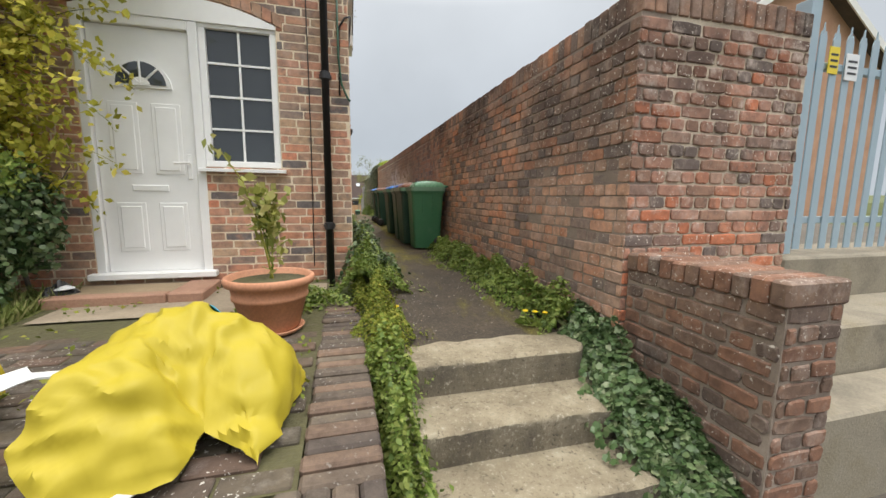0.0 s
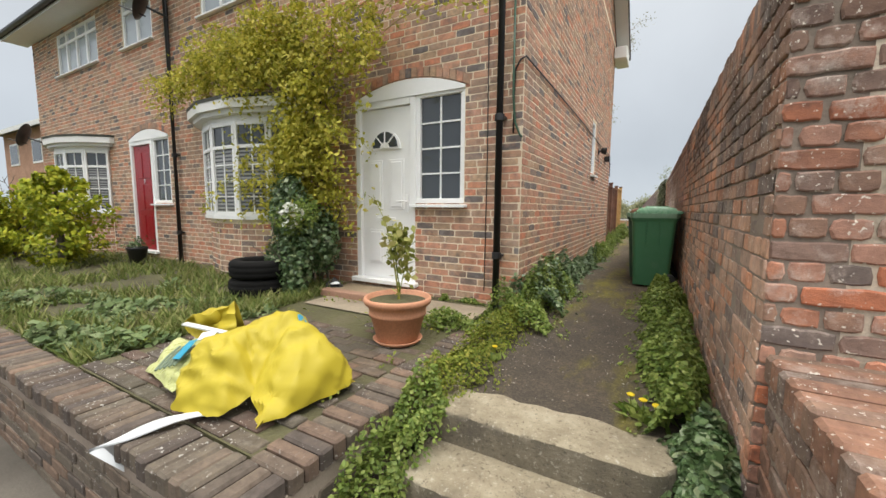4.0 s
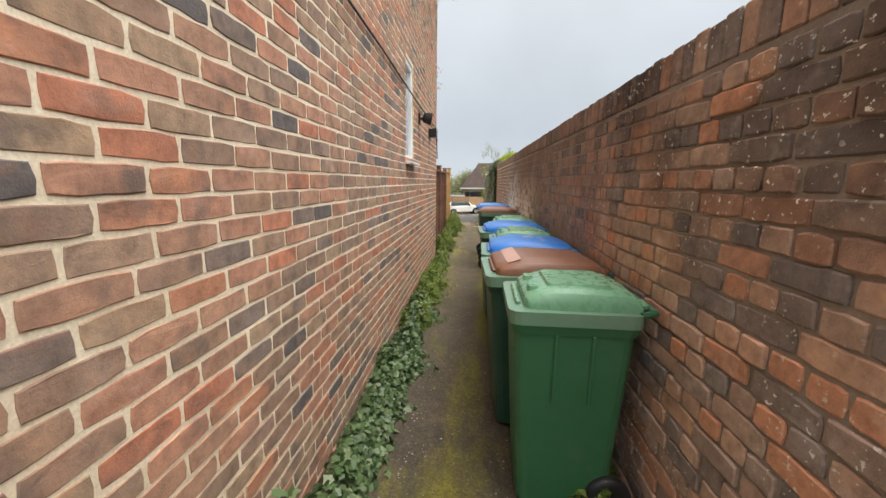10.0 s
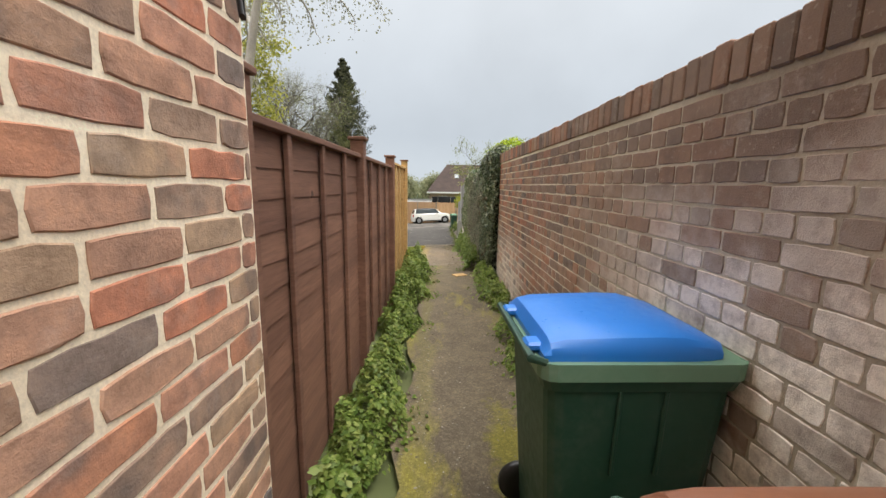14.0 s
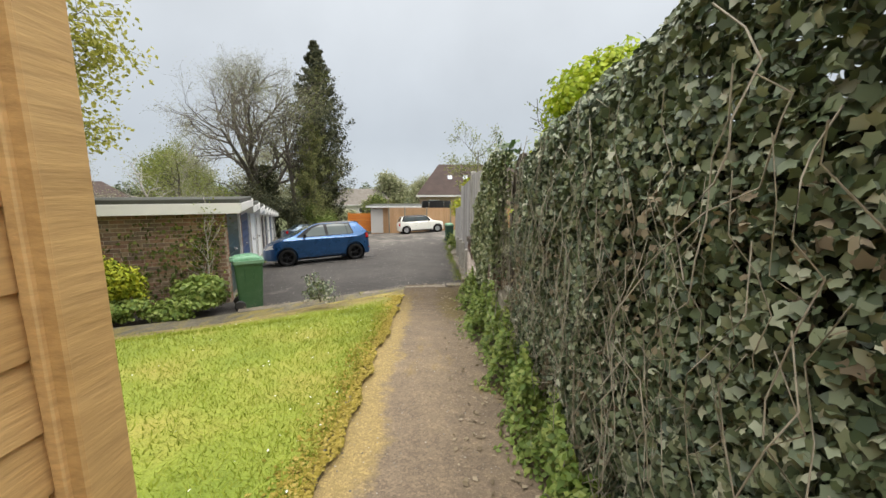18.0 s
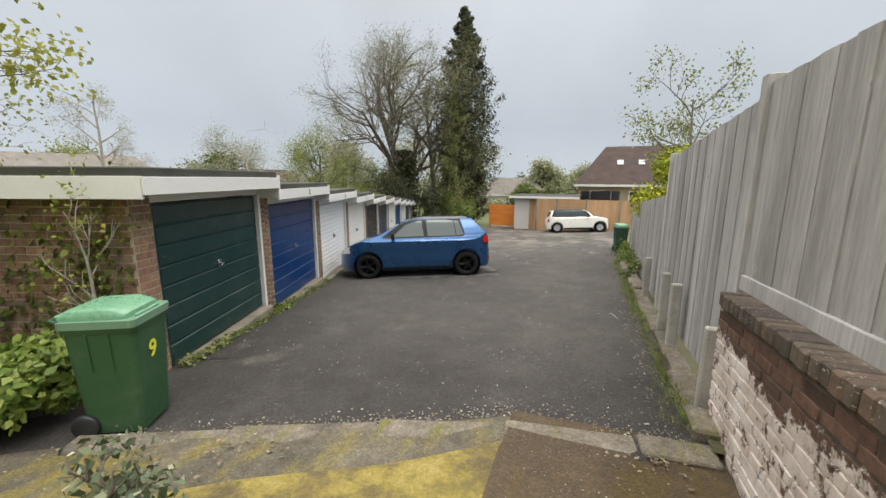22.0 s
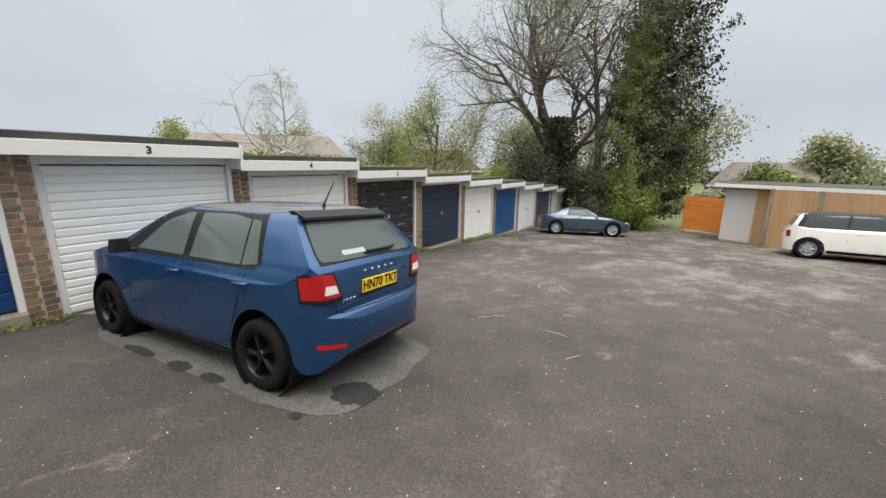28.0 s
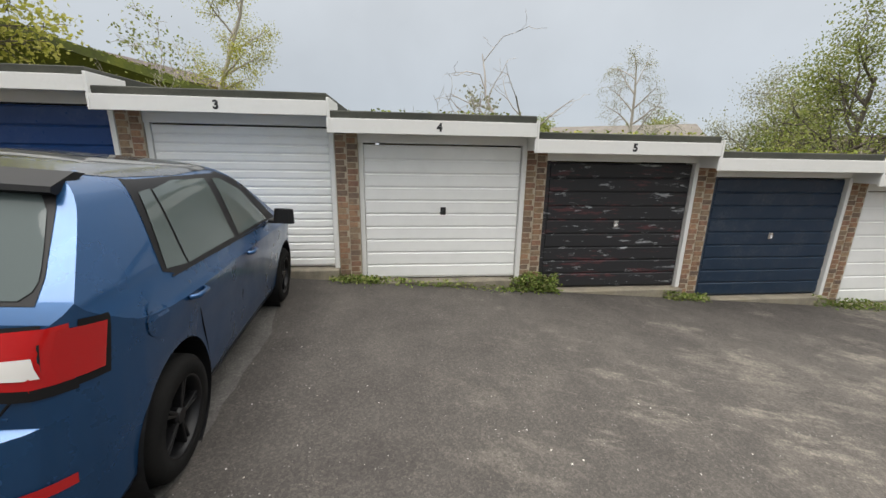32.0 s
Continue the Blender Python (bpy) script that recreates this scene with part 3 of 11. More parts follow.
def leaf_cloud(name, pts, size, material, parent=None, normals=None, shape="leaf", seed=0, spread=0.6, label="", hang=0.0):
    """Many small leaves at points, each with a normal (given, or any) and a random turn. size: one number or (least, most)."""
    rng = np.random.default_rng(seed)
    pts = np.asarray(pts, float)
    n = len(pts)
    nor = rng.normal(size=(n, 3)) if normals is None else np.asarray(normals, float) + spread * rng.normal(size=(n, 3))
    nor /= np.linalg.norm(nor, axis=1)[:, None] + 1e-9
    t = rng.normal(size=(n, 3))
    t[:, 2] -= hang * 2
    t -= nor * (t * nor).sum(1)[:, None]
    t /= np.linalg.norm(t, axis=1)[:, None] + 1e-9
    b = np.cross(nor, t)
    s = rng.uniform(*size, n) if isinstance(size, tuple) else np.full(n, size)
    sh = np.array(LEAF_SHAPES[shape])
    k = len(sh)
    v = pts[:, None, :] + s[:, None, None] * (sh[None, :, 0:1] * b[:, None, :] + (sh[None, :, 1:2] - 0.5 * (shape not in ("blade",))) * t[:, None, :] + sh[None, :, 2:3] * nor[:, None, :])
    me = bpy.data.meshes.new(name)
    me.vertices.add(n * k)
    me.vertices.foreach_set("co", v.reshape(-1))
    me.loops.add(n * k)
    me.loops.foreach_set("vertex_index", np.arange(n * k, dtype=np.int32))
    me.polygons.add(n)
    me.polygons.foreach_set("loop_start", np.arange(0, n * k, k, dtype=np.int32))
    me.update(calc_edges=True)
    me.materials.append(material)
    ob = new(name, me)
    if parent is not None:
        ob.parent = parent
    if label:
        ob["label"] = label
    return ob


def blades(name, pts, size, material, parent=None, seed=0, lean=0.35, label=""):
    """Upright grass blades."""
    rng = np.random.default_rng(seed)
    pts = np.asarray(pts, float)
    n = len(pts)
    a = rng.uniform(0, 2 * np.pi, n)
    h = rng.uniform(*size, n)
    w = h * 0.10
    side = np.stack([np.cos(a), np.sin(a), 0 * a], 1)
    tip = np.stack([rng.normal(size=n) * lean, rng.normal(size=n) * lean, np.ones(n)], 1) * h[:, None]
    v = np.stack([pts - side * w[:, None], pts + side * w[:, None], pts + tip], 1)
    me = bpy.data.meshes.new(name)
    me.vertices.add(n * 3)
    me.vertices.foreach_set("co", v.reshape(-1))
    me.loops.add(n * 3)
    me.loops.foreach_set("vertex_index", np.arange(n * 3, dtype=np.int32))
    me.polygons.add(n)
    me.polygons.foreach_set("loop_start", np.arange(0, n * 3, 3, dtype=np.int32))
    me.update(calc_edges=True)
    me.materials.append(material)
    ob = new(name, me)
    if parent is not None:
        ob.parent = parent
    if label:
        ob["label"] = label
    return ob


def grow(seed, height, trunk_r, levels=4, first=0.3, kids=(7, 5, 4, 3), ratio=0.62, angle=(55, 45, 40, 35), droop=0.0, wander=0.12, upright=0.15, flat=1.0):
    """Branches of a bare tree: lists of (points, radii, level) and the twig tips."""
    rng = random.Random(seed)
    out, tips = [], []

    def branch(p, d, length, r, lev):
        n = 5 if lev < 2 else 4
        pts, rad = [p.copy()], [r]
        q, dd = p.copy(), d.copy()
        for i in range(n):
            dd = (dd + Vector((rng.gauss(0, wander), rng.gauss(0, wander), rng.gauss(0, wander) + (upright if lev and lev < 3 else 0) * 0.5 - droop * (lev >= levels - 2) * 0.5))).normalized()
            q = q + dd * (length / n)
            pts.append(q.copy())
            rad.append(max(0.004, r * (1 - 0.72 * (i + 1) / n)))
        out.append((pts, rad, lev))
        if lev >= levels - 1:
            tips.extend(pts[1:])
            return
        k = kids[min(lev, len(kids) - 1)]
        for j in range(k):
            f = first + (1 - first) * (j + rng.random()) / k if lev == 0 else 0.25 + 0.75 * (j + rng.random()) / k
            x = min(n - 1e-3, f * n)
            i = int(x)
            base = pts[i].lerp(pts[i + 1], x - i)
            along = (pts[i + 1] - pts[i]).normalized()
            side = along.cross(Vector((rng.gauss(0, 1), rng.gauss(0, 1), rng.gauss(0, 1)))).normalized()
            side.z *= flat
            a = radians(angle[min(lev, len(angle) - 1)] * rng.uniform(0.7, 1.25))
            nd = (along * math.cos(a) + side * math.sin(a)).normalized()
            branch(base, nd, length * ratio * rng.uniform(0.75, 1.15) * (1 - 0.45 * f if lev == 0 else 1 - 0.25 * f), max(0.006, rad[i] * 0.62), lev + 1)
        tips.append(pts[-1])

    branch(Vector((0, 0, 0)), Vector((rng.gauss(0, 0.04), rng.gauss(0, 0.04), 1)).normalized(), height, trunk_r, 0)
    return out, tips


def branch_mesh(name, branches, material, parent, seg=(8, 6, 4, 3, 3), label=""):
    vs, fs = [], []
    for pts, rad, lev in branches:
        s = seg[min(lev, len(seg) - 1)]
        o = len(vs)
        for i, p in enumerate(pts):
            d = (pts[min(i + 1, len(pts) - 1)] - pts[max(i - 1, 0)]).normalized()
            a = d.cross(Vector((0.3, 0.2, 1)) if abs(d.z) < 0.9 else Vector((1, 0, 0))).normalized()
            b = d.cross(a)
            for k in range(s):
                t = 2 * math.pi * k / s
                vs.append(tuple(p + rad[i] * (math.cos(t) * a + math.sin(t) * b)))
        for i in range(len(pts) - 1):
            for k in range(s):
                fs.append((o + i * s + k, o + i * s + (k + 1) % s, o + (i + 1) * s + (k + 1) % s, o + (i + 1) * s + k))
    return raw_part(name, vs, fs, material, parent, label, True)


def blob_points(rng, n, centre, radii, lumps=6, lump=0.45, shell=0.55):
    """Points in an uneven mass made of several overlapping ellipsoids."""
    c, r = np.array(centre, float), np.array(radii, float)
    cs = c + rng.uniform(-1, 1, (lumps, 3)) * r * (1 - lump)
    who = rng.integers(0, lumps, n)
    d = rng.normal(size=(n, 3))
    d /= np.linalg.norm(d, axis=1)[:, None]
    rr = shell + (1 - shell) * rng.random(n) ** 0.5
    p = cs[who] + d * r * lump * rr[:, None] * (0.8 + 0.5 * rng.random(n)[:, None])
    return p, d
BARK = mottled("bark", (0.075, 0.062, 0.05), (0.15, 0.13, 0.105), 3, 0.95, 30, 0.6, 0.01)
PALE_BARK = mottled("pale_bark", (0.30, 0.27, 0.24), (0.46, 0.42, 0.38), 3, 0.9, 30, 0.4, 0.01)
IVY = leaf_mat("ivy_leaves", [(0.0, (0.055, 0.10, 0.035)), (0.45, (0.09, 0.155, 0.055)), (0.8, (0.14, 0.20, 0.085)), (1.0, (0.24, 0.28, 0.15))], 0.38, 0.5, 0.1)
IVY_OLD = leaf_mat("dusty_ivy_leaves", [(0.0, (0.045, 0.070, 0.034)), (0.4, (0.115, 0.150, 0.078)), (0.8, (0.235, 0.265, 0.155)), (1.0, (0.44, 0.44, 0.32))], 0.42, 0.5, 0.08)
WEED = leaf_mat("fresh_weed_leaves", [(0.0, (0.10, 0.165, 0.030)), (0.5, (0.195, 0.27, 0.052)), (1.0, (0.32, 0.37, 0.10))], 0.5, 0.35, 0.3)
YOUNG_LEAF = leaf_mat("yellow_green_young_leaves", [(0.0, (0.24, 0.26, 0.045)), (0.5, (0.40, 0.40, 0.075)), (1.0, (0.56, 0.53, 0.15))], 0.6, 0.25, 0.5)
MOSSY = leaf_mat("mossy_stems", [(0.0, (0.11, 0.15, 0.02)), (0.6, (0.20, 0.24, 0.035)), (1.0, (0.32, 0.30, 0.06))], 0.7, 0.2, 0.2)
BLADE = leaf_mat("grass_blades", [(0.0, (0.18, 0.235, 0.02)), (0.5, (0.245, 0.295, 0.032)), (1.0, (0.32, 0.335, 0.06))], 0.7, 0.15, 0.4)
DRY = leaf_mat("dry_grass", [(0.0, (0.11, 0.155, 0.035)), (0.6, (0.19, 0.225, 0.065)), (1.0, (0.32, 0.30, 0.13))], 0.8, 0.2, 0.2)
WISTERIA = leaf_mat("wisteria_leaves", [(0.0, (0.26, 0.27, 0.03)), (0.5, (0.48, 0.45, 0.055)), (1.0, (0.68, 0.58, 0.12))], 0.55, 0.3, 0.4)
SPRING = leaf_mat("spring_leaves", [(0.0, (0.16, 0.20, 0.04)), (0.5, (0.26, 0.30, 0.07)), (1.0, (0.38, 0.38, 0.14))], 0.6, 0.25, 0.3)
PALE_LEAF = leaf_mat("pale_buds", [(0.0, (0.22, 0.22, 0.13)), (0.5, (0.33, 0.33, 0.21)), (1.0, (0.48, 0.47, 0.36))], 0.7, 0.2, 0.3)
DARK_CONIFER = leaf_mat("dark_conifer", [(0.0, (0.035, 0.042, 0.024)), (0.6, (0.075, 0.082, 0.042)), (1.0, (0.16, 0.155, 0.075))], 0.7, 0.2, 0.05)
GOLD_CONIFER = leaf_mat("golden_conifer", [(0.0, (0.15, 0.20, 0.01)), (0.5, (0.32, 0.36, 0.02)), (1.0, (0.50, 0.48, 0.04))], 0.6, 0.25, 0.15)
BUSH_GREEN = leaf_mat("bush_leaves", [(0.0, (0.055, 0.085, 0.02)), (0.5, (0.12, 0.16, 0.035)), (1.0, (0.24, 0.27, 0.06))], 0.6, 0.25, 0.2)
WHITE_PETAL = leaf_mat("white_petals", [(0.0, (0.70, 0.70, 0.62)), (1.0, (0.85, 0.85, 0.80))], 0.6, 0.2, 0.2)
YELLOW_PETAL = leaf_mat("yellow_petals", [(0.0, (0.75, 0.55, 0.02)), (1.0, (0.85, 0.68, 0.04))], 0.6, 0.2, 0.2)
LIME_LEAF = leaf_mat("lime_green_leaves", [(0.0, (0.20, 0.29, 0.01)), (0.5, (0.36, 0.46, 0.02)), (1.0, (0.55, 0.60, 0.06))], 0.55, 0.25, 0.35)
DEAD_LEAF = leaf_mat("dead_leaves", [(0.0, (0.13, 0.10, 0.065)), (0.5, (0.23, 0.185, 0.12)), (1.0, (0.36, 0.30, 0.21))], 0.8, 0.2, 0.1)
PILLAR_IVY = leaf_mat("olive_ivy_leaves", [(0.0, (0.08, 0.105, 0.045)), (0.35, (0.18, 0.22, 0.095)), (0.7, (0.30, 0.33, 0.17)), (1.0, (0.58, 0.57, 0.40))], 0.4, 0.5, 0.12)
# far foliage: distance haze is put into these paler leaf colours
HAZY_LEAF = leaf_mat("hazy_far_leaves", [(0.0, (0.24, 0.26, 0.14)), (0.5, (0.34, 0.35, 0.20)), (1.0, (0.46, 0.45, 0.30))], 0.7, 0.2, 0.3)
GARDEN_PATH = mottled("old_garden_path", (0.17, 0.13, 0.092), (0.29, 0.24, 0.175), 1.5, 0.92, 50, 0.35, 0.004, c3=(0.30, 0.24, 0.16))

# ---- levels ----
GA = radians(20.5)                        # the garages stand askew to the alley
GD, GN, GP = Vector((-math.sin(GA), math.cos(GA), 0)), Vector((math.cos(GA), math.sin(GA), 0)), Vector((-5.1, 28.2, 0))


def court_z(x, y):
    s = GD.x * (x - GP.x) + GD.y * (y - GP.y)
    n = GN.x * (x - GP.x) + GN.y * (y - GP.y)
    return -1.035 - 0.0738 * min(s, 22) + 0.028 * max(-2.0, min(n, 14))


def alley_z(y):
    return float(np.interp(y, [1.9, 2.6, 4, 6, 12, 17.3, 20, 24.3], [0.09, 0.13, 0.19, 0.20, 0.22, 0.22, 0.00, -0.50]))


def ground_z(x, y):
    if y < 17.3:
        return alley_z(y) if y > 1.9 else -0.46
    if y < 24.5:
        f = min(1, max(0, (y - 17.3) / 7))
        return min(alley_z(y), court_z(x, max(y, 21.0))) - 0.12 if x < 1.6 else alley_z(y)
    z = court_z(x, min(y, 52))
    return z - 0.035 * max(0, y - 52) if y < 140 else z - 0.035 * 88


def sheet(name, xs, ys, zf, material, lift=0.0, label="", inside=None):
    """A ground surface that follows the levels, cut to a plan by inside(x, y)."""
    vs = [(x, y, zf(x, y) + lift) for y in ys for x in xs]
    nx = len(xs)
    fs = []
    for j in range(len(ys) - 1):
        for i in range(nx - 1):
            cx, cy = (xs[i] + xs[i + 1]) / 2, (ys[j] + ys[j + 1]) / 2
            if inside is None or inside(cx, cy):
                fs.append((j * nx + i, j * nx + i + 1, (j + 1) * nx + i + 1, (j + 1) * nx + i))
    ob = raw_part(name, vs, fs, material)
    return tagged(ob, label, "ground", kind="structure")


def strip(name, left, right, n, zf, material, lift, label, category="path", wobble=0.0):
    """A band of ground between two edge lines given as functions of 0..1."""
    vs, fs, m = [], [], 6
    for i in range(n + 1):
        t = i / n
        a, b = left(t), right(t)
        for k in range(m + 1):
            f = k / m
            x, y = a[0] + (b[0] - a[0]) * f, a[1] + (b[1] - a[1]) * f
            if wobble and k in (0, m):
                x += wobble * noise.noise((x * 0.5 + 9, y * 1.7, k))
            vs.append((x, y, zf(x, y) + lift))
    for i in range(n):
        for k in range(m):
            q = i * (m + 1) + k
            fs.append((q, q + 1, q + m + 2, q + m + 1))
    return tagged(raw_part(name, vs, fs, material), label, category, kind="structure")


gx = [-400, -200, -100, -60, -40, -30, -24, -20, -17, -14, -12, -10, -8, -6.5, -5, -4, -3, -2, -1, -0.4, 0.1, 0.5, 1, 1.6, 2.2, 3, 5, 8, 14, 24, 40, 70, 140, 300, 500]
gy = [-300, -80, -30, -12, -5, -2, 0, 1.2, 1.9, 2.0, 3, 4, 6, 9, 12, 15, 17, 18, 19, 20, 21, 22, 23, 24.0, 25, 27, 29, 31, 33, 36, 40, 44, 48, 52, 58, 66, 80, 100, 140, 200, 300, 500, 900]
sheet("ground", gx, gy, lambda x, y: ground_z(x, y) - 0.06 if y > 1.95 else -0.52, FIELD, 0.0, "rough earth and grass ground running to the horizon")

RW0, RW1 = Vector((1.68, 1.94, 0)), Vector((1.532, 16.57, 0))      # face of the old wall


def rw_x(y):
    return RW0.x + (RW1.x - RW0.x) * (y - RW0.y) / (RW1.y - RW0.y)


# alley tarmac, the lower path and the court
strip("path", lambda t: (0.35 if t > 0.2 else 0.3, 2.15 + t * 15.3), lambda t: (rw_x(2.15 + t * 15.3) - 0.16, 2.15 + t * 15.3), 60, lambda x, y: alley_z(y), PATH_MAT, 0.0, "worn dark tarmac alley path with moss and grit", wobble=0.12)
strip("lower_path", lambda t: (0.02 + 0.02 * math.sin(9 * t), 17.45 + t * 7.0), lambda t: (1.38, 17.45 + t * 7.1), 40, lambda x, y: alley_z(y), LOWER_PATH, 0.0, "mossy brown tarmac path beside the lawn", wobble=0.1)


def court_left(y):
    return -5.1 - (y - 28.2) * math.tan(GA) - 0.02


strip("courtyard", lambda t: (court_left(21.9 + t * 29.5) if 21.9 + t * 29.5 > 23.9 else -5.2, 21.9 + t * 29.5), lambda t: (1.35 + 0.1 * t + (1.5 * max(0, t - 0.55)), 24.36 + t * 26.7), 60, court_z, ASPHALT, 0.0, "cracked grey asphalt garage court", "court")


def lawn_z(x, y):
    """The lawn falls to the court along its far edge."""
    f = min(1.0, max(0.0, (24.1 + 0.69 * x - y) / 2.2))
    return alley_z(y) * f + max(court_z(x, y), alley_z(y) - 0.3) * (1 - f)


def lawn_edge(x):
    return 24.05 + 0.69 * x + 0.06 * math.sin(x * 3.1)


vs, fs = [], []
for i in range(41):
    x = -9.6 + 9.64 * i / 40
    for k in range(13):
        y = 17.2 + (max(17.25, lawn_edge(x)) - 17.2) * k / 12
        vs.append((x + (0.05 * noise.noise((x, y * 2.0, 4)) if i == 40 else 0), y, lawn_z(x, y) + 0.03))
for i in range(40):
    for k in range(12):
        q = i * 13 + k
        fs.append((q, q + 13, q + 14, q + 1))
tagged(raw_part("lawn_soil", vs, fs, GRASS), "bright green lawn with daisies and yellow moss", "lawn", kind="structure")
strip("side_path", lambda t: (-9.6 + 9.7 * t, lawn_edge(-9.6 + 9.7 * t) - 0.05), lambda t: (-9.6 + 9.7 * t, 24.40 + 0.5 * (-9.6 + 9.7 * t) if -9.6 + 9.7 * t > -3.0 else 22.9 + 0.69 * (-6.6 + 9.7 * t)), 50, lawn_z, SIDE_PATH, 0.016, "narrow mossy concrete path below the lawn")
# a broken joint where the alley meets the lower path
strip("path_joint", lambda t: (0.02 + 1.2 * t, 17.42 + 0.45 * t), lambda t: (0.02 + 1.2 * t, 17.455 + 0.45 * t), 26, lambda x, y: alley_z(y), CONCRETE, 0.005, "pale broken joint across the tarmac path", "joint", wobble=0.0)

# street pavement in front of the steps
strip("pavement", lambda t: (-30 + 60 * t, -3.0), lambda t: (-30 + 60 * t, 1.25), 40, lambda x, y: -0.46, PAVING, 0.0, "worn grey street pavement with weeds", "pavement")
strip("road", lambda t: (-60 + 120 * t, -12.0), lambda t: (-60 + 120 * t, -3.1), 30, lambda x, y: -0.58, ASPHALT, 0.06, "grey asphalt street", "road")


# ---- brickwork ----
def brick_shape(l, h, d, c=0.0024):
    """One brick: x along the wall from 0 to l, z from 0 to h, y out to -d, front edges worn."""
    v = [(0, 0, 0), (l, 0, 0), (l, 0, h), (0, 0, h), (0, -d + c, 0), (l, -d + c, 0), (l, -d + c, h), (0, -d + c, h), (c, -d, c), (l - c, -d, c), (l - c, -d, h - c), (c, -d, h - c)]
    f = [(8, 9, 10, 11), (4, 5, 9, 8), (5, 6, 10, 9), (6, 7, 11, 10), (7, 4, 8, 11), (0, 1, 5, 4), (1, 2, 6, 5), (2, 3, 7, 6), (3, 0, 4, 7)]
    return v, f


def worn_brick(rng, l, h, d, c, wob):
    """A brick with an uneven outline, softened arrises and corners knocked off."""
    k = wob * 1.4
    ring = [(k, k), (l * 0.28, 0), (l * 0.52, 0), (l * 0.76, 0), (l - k, k), (l, h * 0.5), (l - k, h - k), (l * 0.74, h), (l * 0.5, h), (l * 0.26, h), (k, h - k), (0, h * 0.5)]
    ring = [(x + rng.uniform(-wob, wob), z + rng.uniform(-wob, wob)) for x, z in ring]
    n = len(ring)
    cx, cz = l / 2, h / 2
    front = [(x + (c if x < cx else -c) * (1 if abs(x - cx) > l * 0.4 else 0), z + (c if z < cz else -c) * (1 if abs(z - cz) > h * 0.25 else 0)) for x, z in ring]
    v = [(x, 0.0, z) for x, z in ring] + [(x, -d + c * 0.8, z) for x, z in ring] + [(x, -d + rng.uniform(-0.0009, 0.0009), z) for x, z in front]
    f = [tuple(range(2 * n, 3 * n))]
    for i in range(n):
        j = (i + 1) % n
        f += [(n + i, n + j, 2 * n + j, 2 * n + i), (i, j, n + j, n + i)]
    return v, f


BRICK_MESHES = {}


def lay_bricks(parent, m, length, height, material, bond="stretcher", holes=(), single=None, course=0.08, unit=0.24, joint=0.014, proud=0.0026, seed=1, rough=0.0015, start=0, worn=0.0, arris=0.003, phase=None, head=1):
    """Bricks on the face of a wall. m takes x along the wall and z up from its foot to the parent's space; -y points out. single: a stretch (x0, x1, z0, z1) whose bricks are parts of their own. worn: how far the outlines wander; phase: where even and odd courses begin; head: the parity of the header courses."""
    rng = random.Random(seed)
    big_v, big_f, count = [], [], 0
    for k in range(start, int(height / course + 1e-6)):
        z0 = k * course
        row = []
        if bond == "stretcher":
            x, lens = -(k % 2) * unit / 2, [unit]
        elif bond == "garden":
            hd = k % 4 == 2
            x, lens = (-unit / 4, [unit / 2]) if hd else (-(k % 2) * unit / 2, [unit])
        elif bond == "english":
            x, lens = (-unit / 4, [unit / 2]) if k % 2 == head else (-unit / 2 * ((k // 2) % 2), [unit])
        elif bond == "flemish":
            x, lens = -(k % 2) * unit * 0.75, [unit, unit / 2]
        else:
            x, lens = 0.0, [unit]
        if phase:
            x = phase[k % 2]
        i = 0
        while x < length - 0.02:
            w = lens[i % len(lens)]
            w *= 1 + (rng.uniform(-0.05, 0.05) if worn else 0)
            row.append((max(0, x), min(length, x + w)))
            x, i = x + w, i + 1
        for a, b in row:
            segs = [(a, b)]
            for hx0, hx1, hz0, hz1 in holes:
                if z0 + course * 0.5 > hz0 and z0 + course * 0.5 < hz1:
                    segs = [s for p, q in segs for s in ((p, min(q, hx0)), (max(p, hx1), q)) if s[1] - s[0] > 0.03]
            for p, q in segs:
                l, h = q - p - joint, course - joint
                if l < 0.02:
                    continue
                d = proud * (1 + rng.uniform(-0.45, 0.45))
                dx, dz = p + joint / 2, z0 + joint / 2 + rng.uniform(-rough, rough)
                mm = m @ Matrix.Translation((dx, 0, dz))
                bev = min(arris, d * 0.85) if worn else 0.0024
                if single and single[0] <= (p + q) / 2 <= single[1] and single[2] <= z0 <= single[3] and count < 300:
                    key = (round(l, 2), round(h, 3), material.name, rng.randrange(5) if worn else 0)
                    if key not in BRICK_MESHES:
                        shape = worn_brick(rng, l, h, proud, min(arris, proud * 0.85), worn) if worn else brick_shape(l, h, proud, 0.0024)
                        me = bpy.data.meshes.new("brick")
                        me.from_pydata(shape[0], [], shape[1])
                        me.materials.append(material)
                        BRICK_MESHES[key] = me
                    ob = new("brick", BRICK_MESHES[key])
                    ob.parent = parent
                    ob.matrix_local = mm @ Matrix.Translation((0, -(d - proud), 0)) @ Matrix.Rotation(rng.uniform(-rough, rough) * 3, 4, "Y")
                    count += 1
                else:
                    v, f = worn_brick(rng, l, h, d, bev, worn) if worn else brick_shape(l, h, d, bev)
                    o = len(big_v)
                    tilt = rng.uniform(-rough, rough) * 3
                    big_v += [tuple(mm @ Vector((x, y, z + tilt * x))) for x, y, z in v]
                    big_f += [tuple(o + i for i in g) for g in f]
    if big_v:
        ob = raw_part("brickwork", big_v, big_f, material, parent)
        ob["kind"] = "stuff"


def wall_block(name, x0, x1, y0, y1, z0, z1, material, label, category="wall", m=None):
    ob = part(name, boxed(x0, x1, y0, y1, z0, z1), material)
    if m is not None:
        ob.matrix_world = m
    return tagged(ob, label, category, kind="structure")


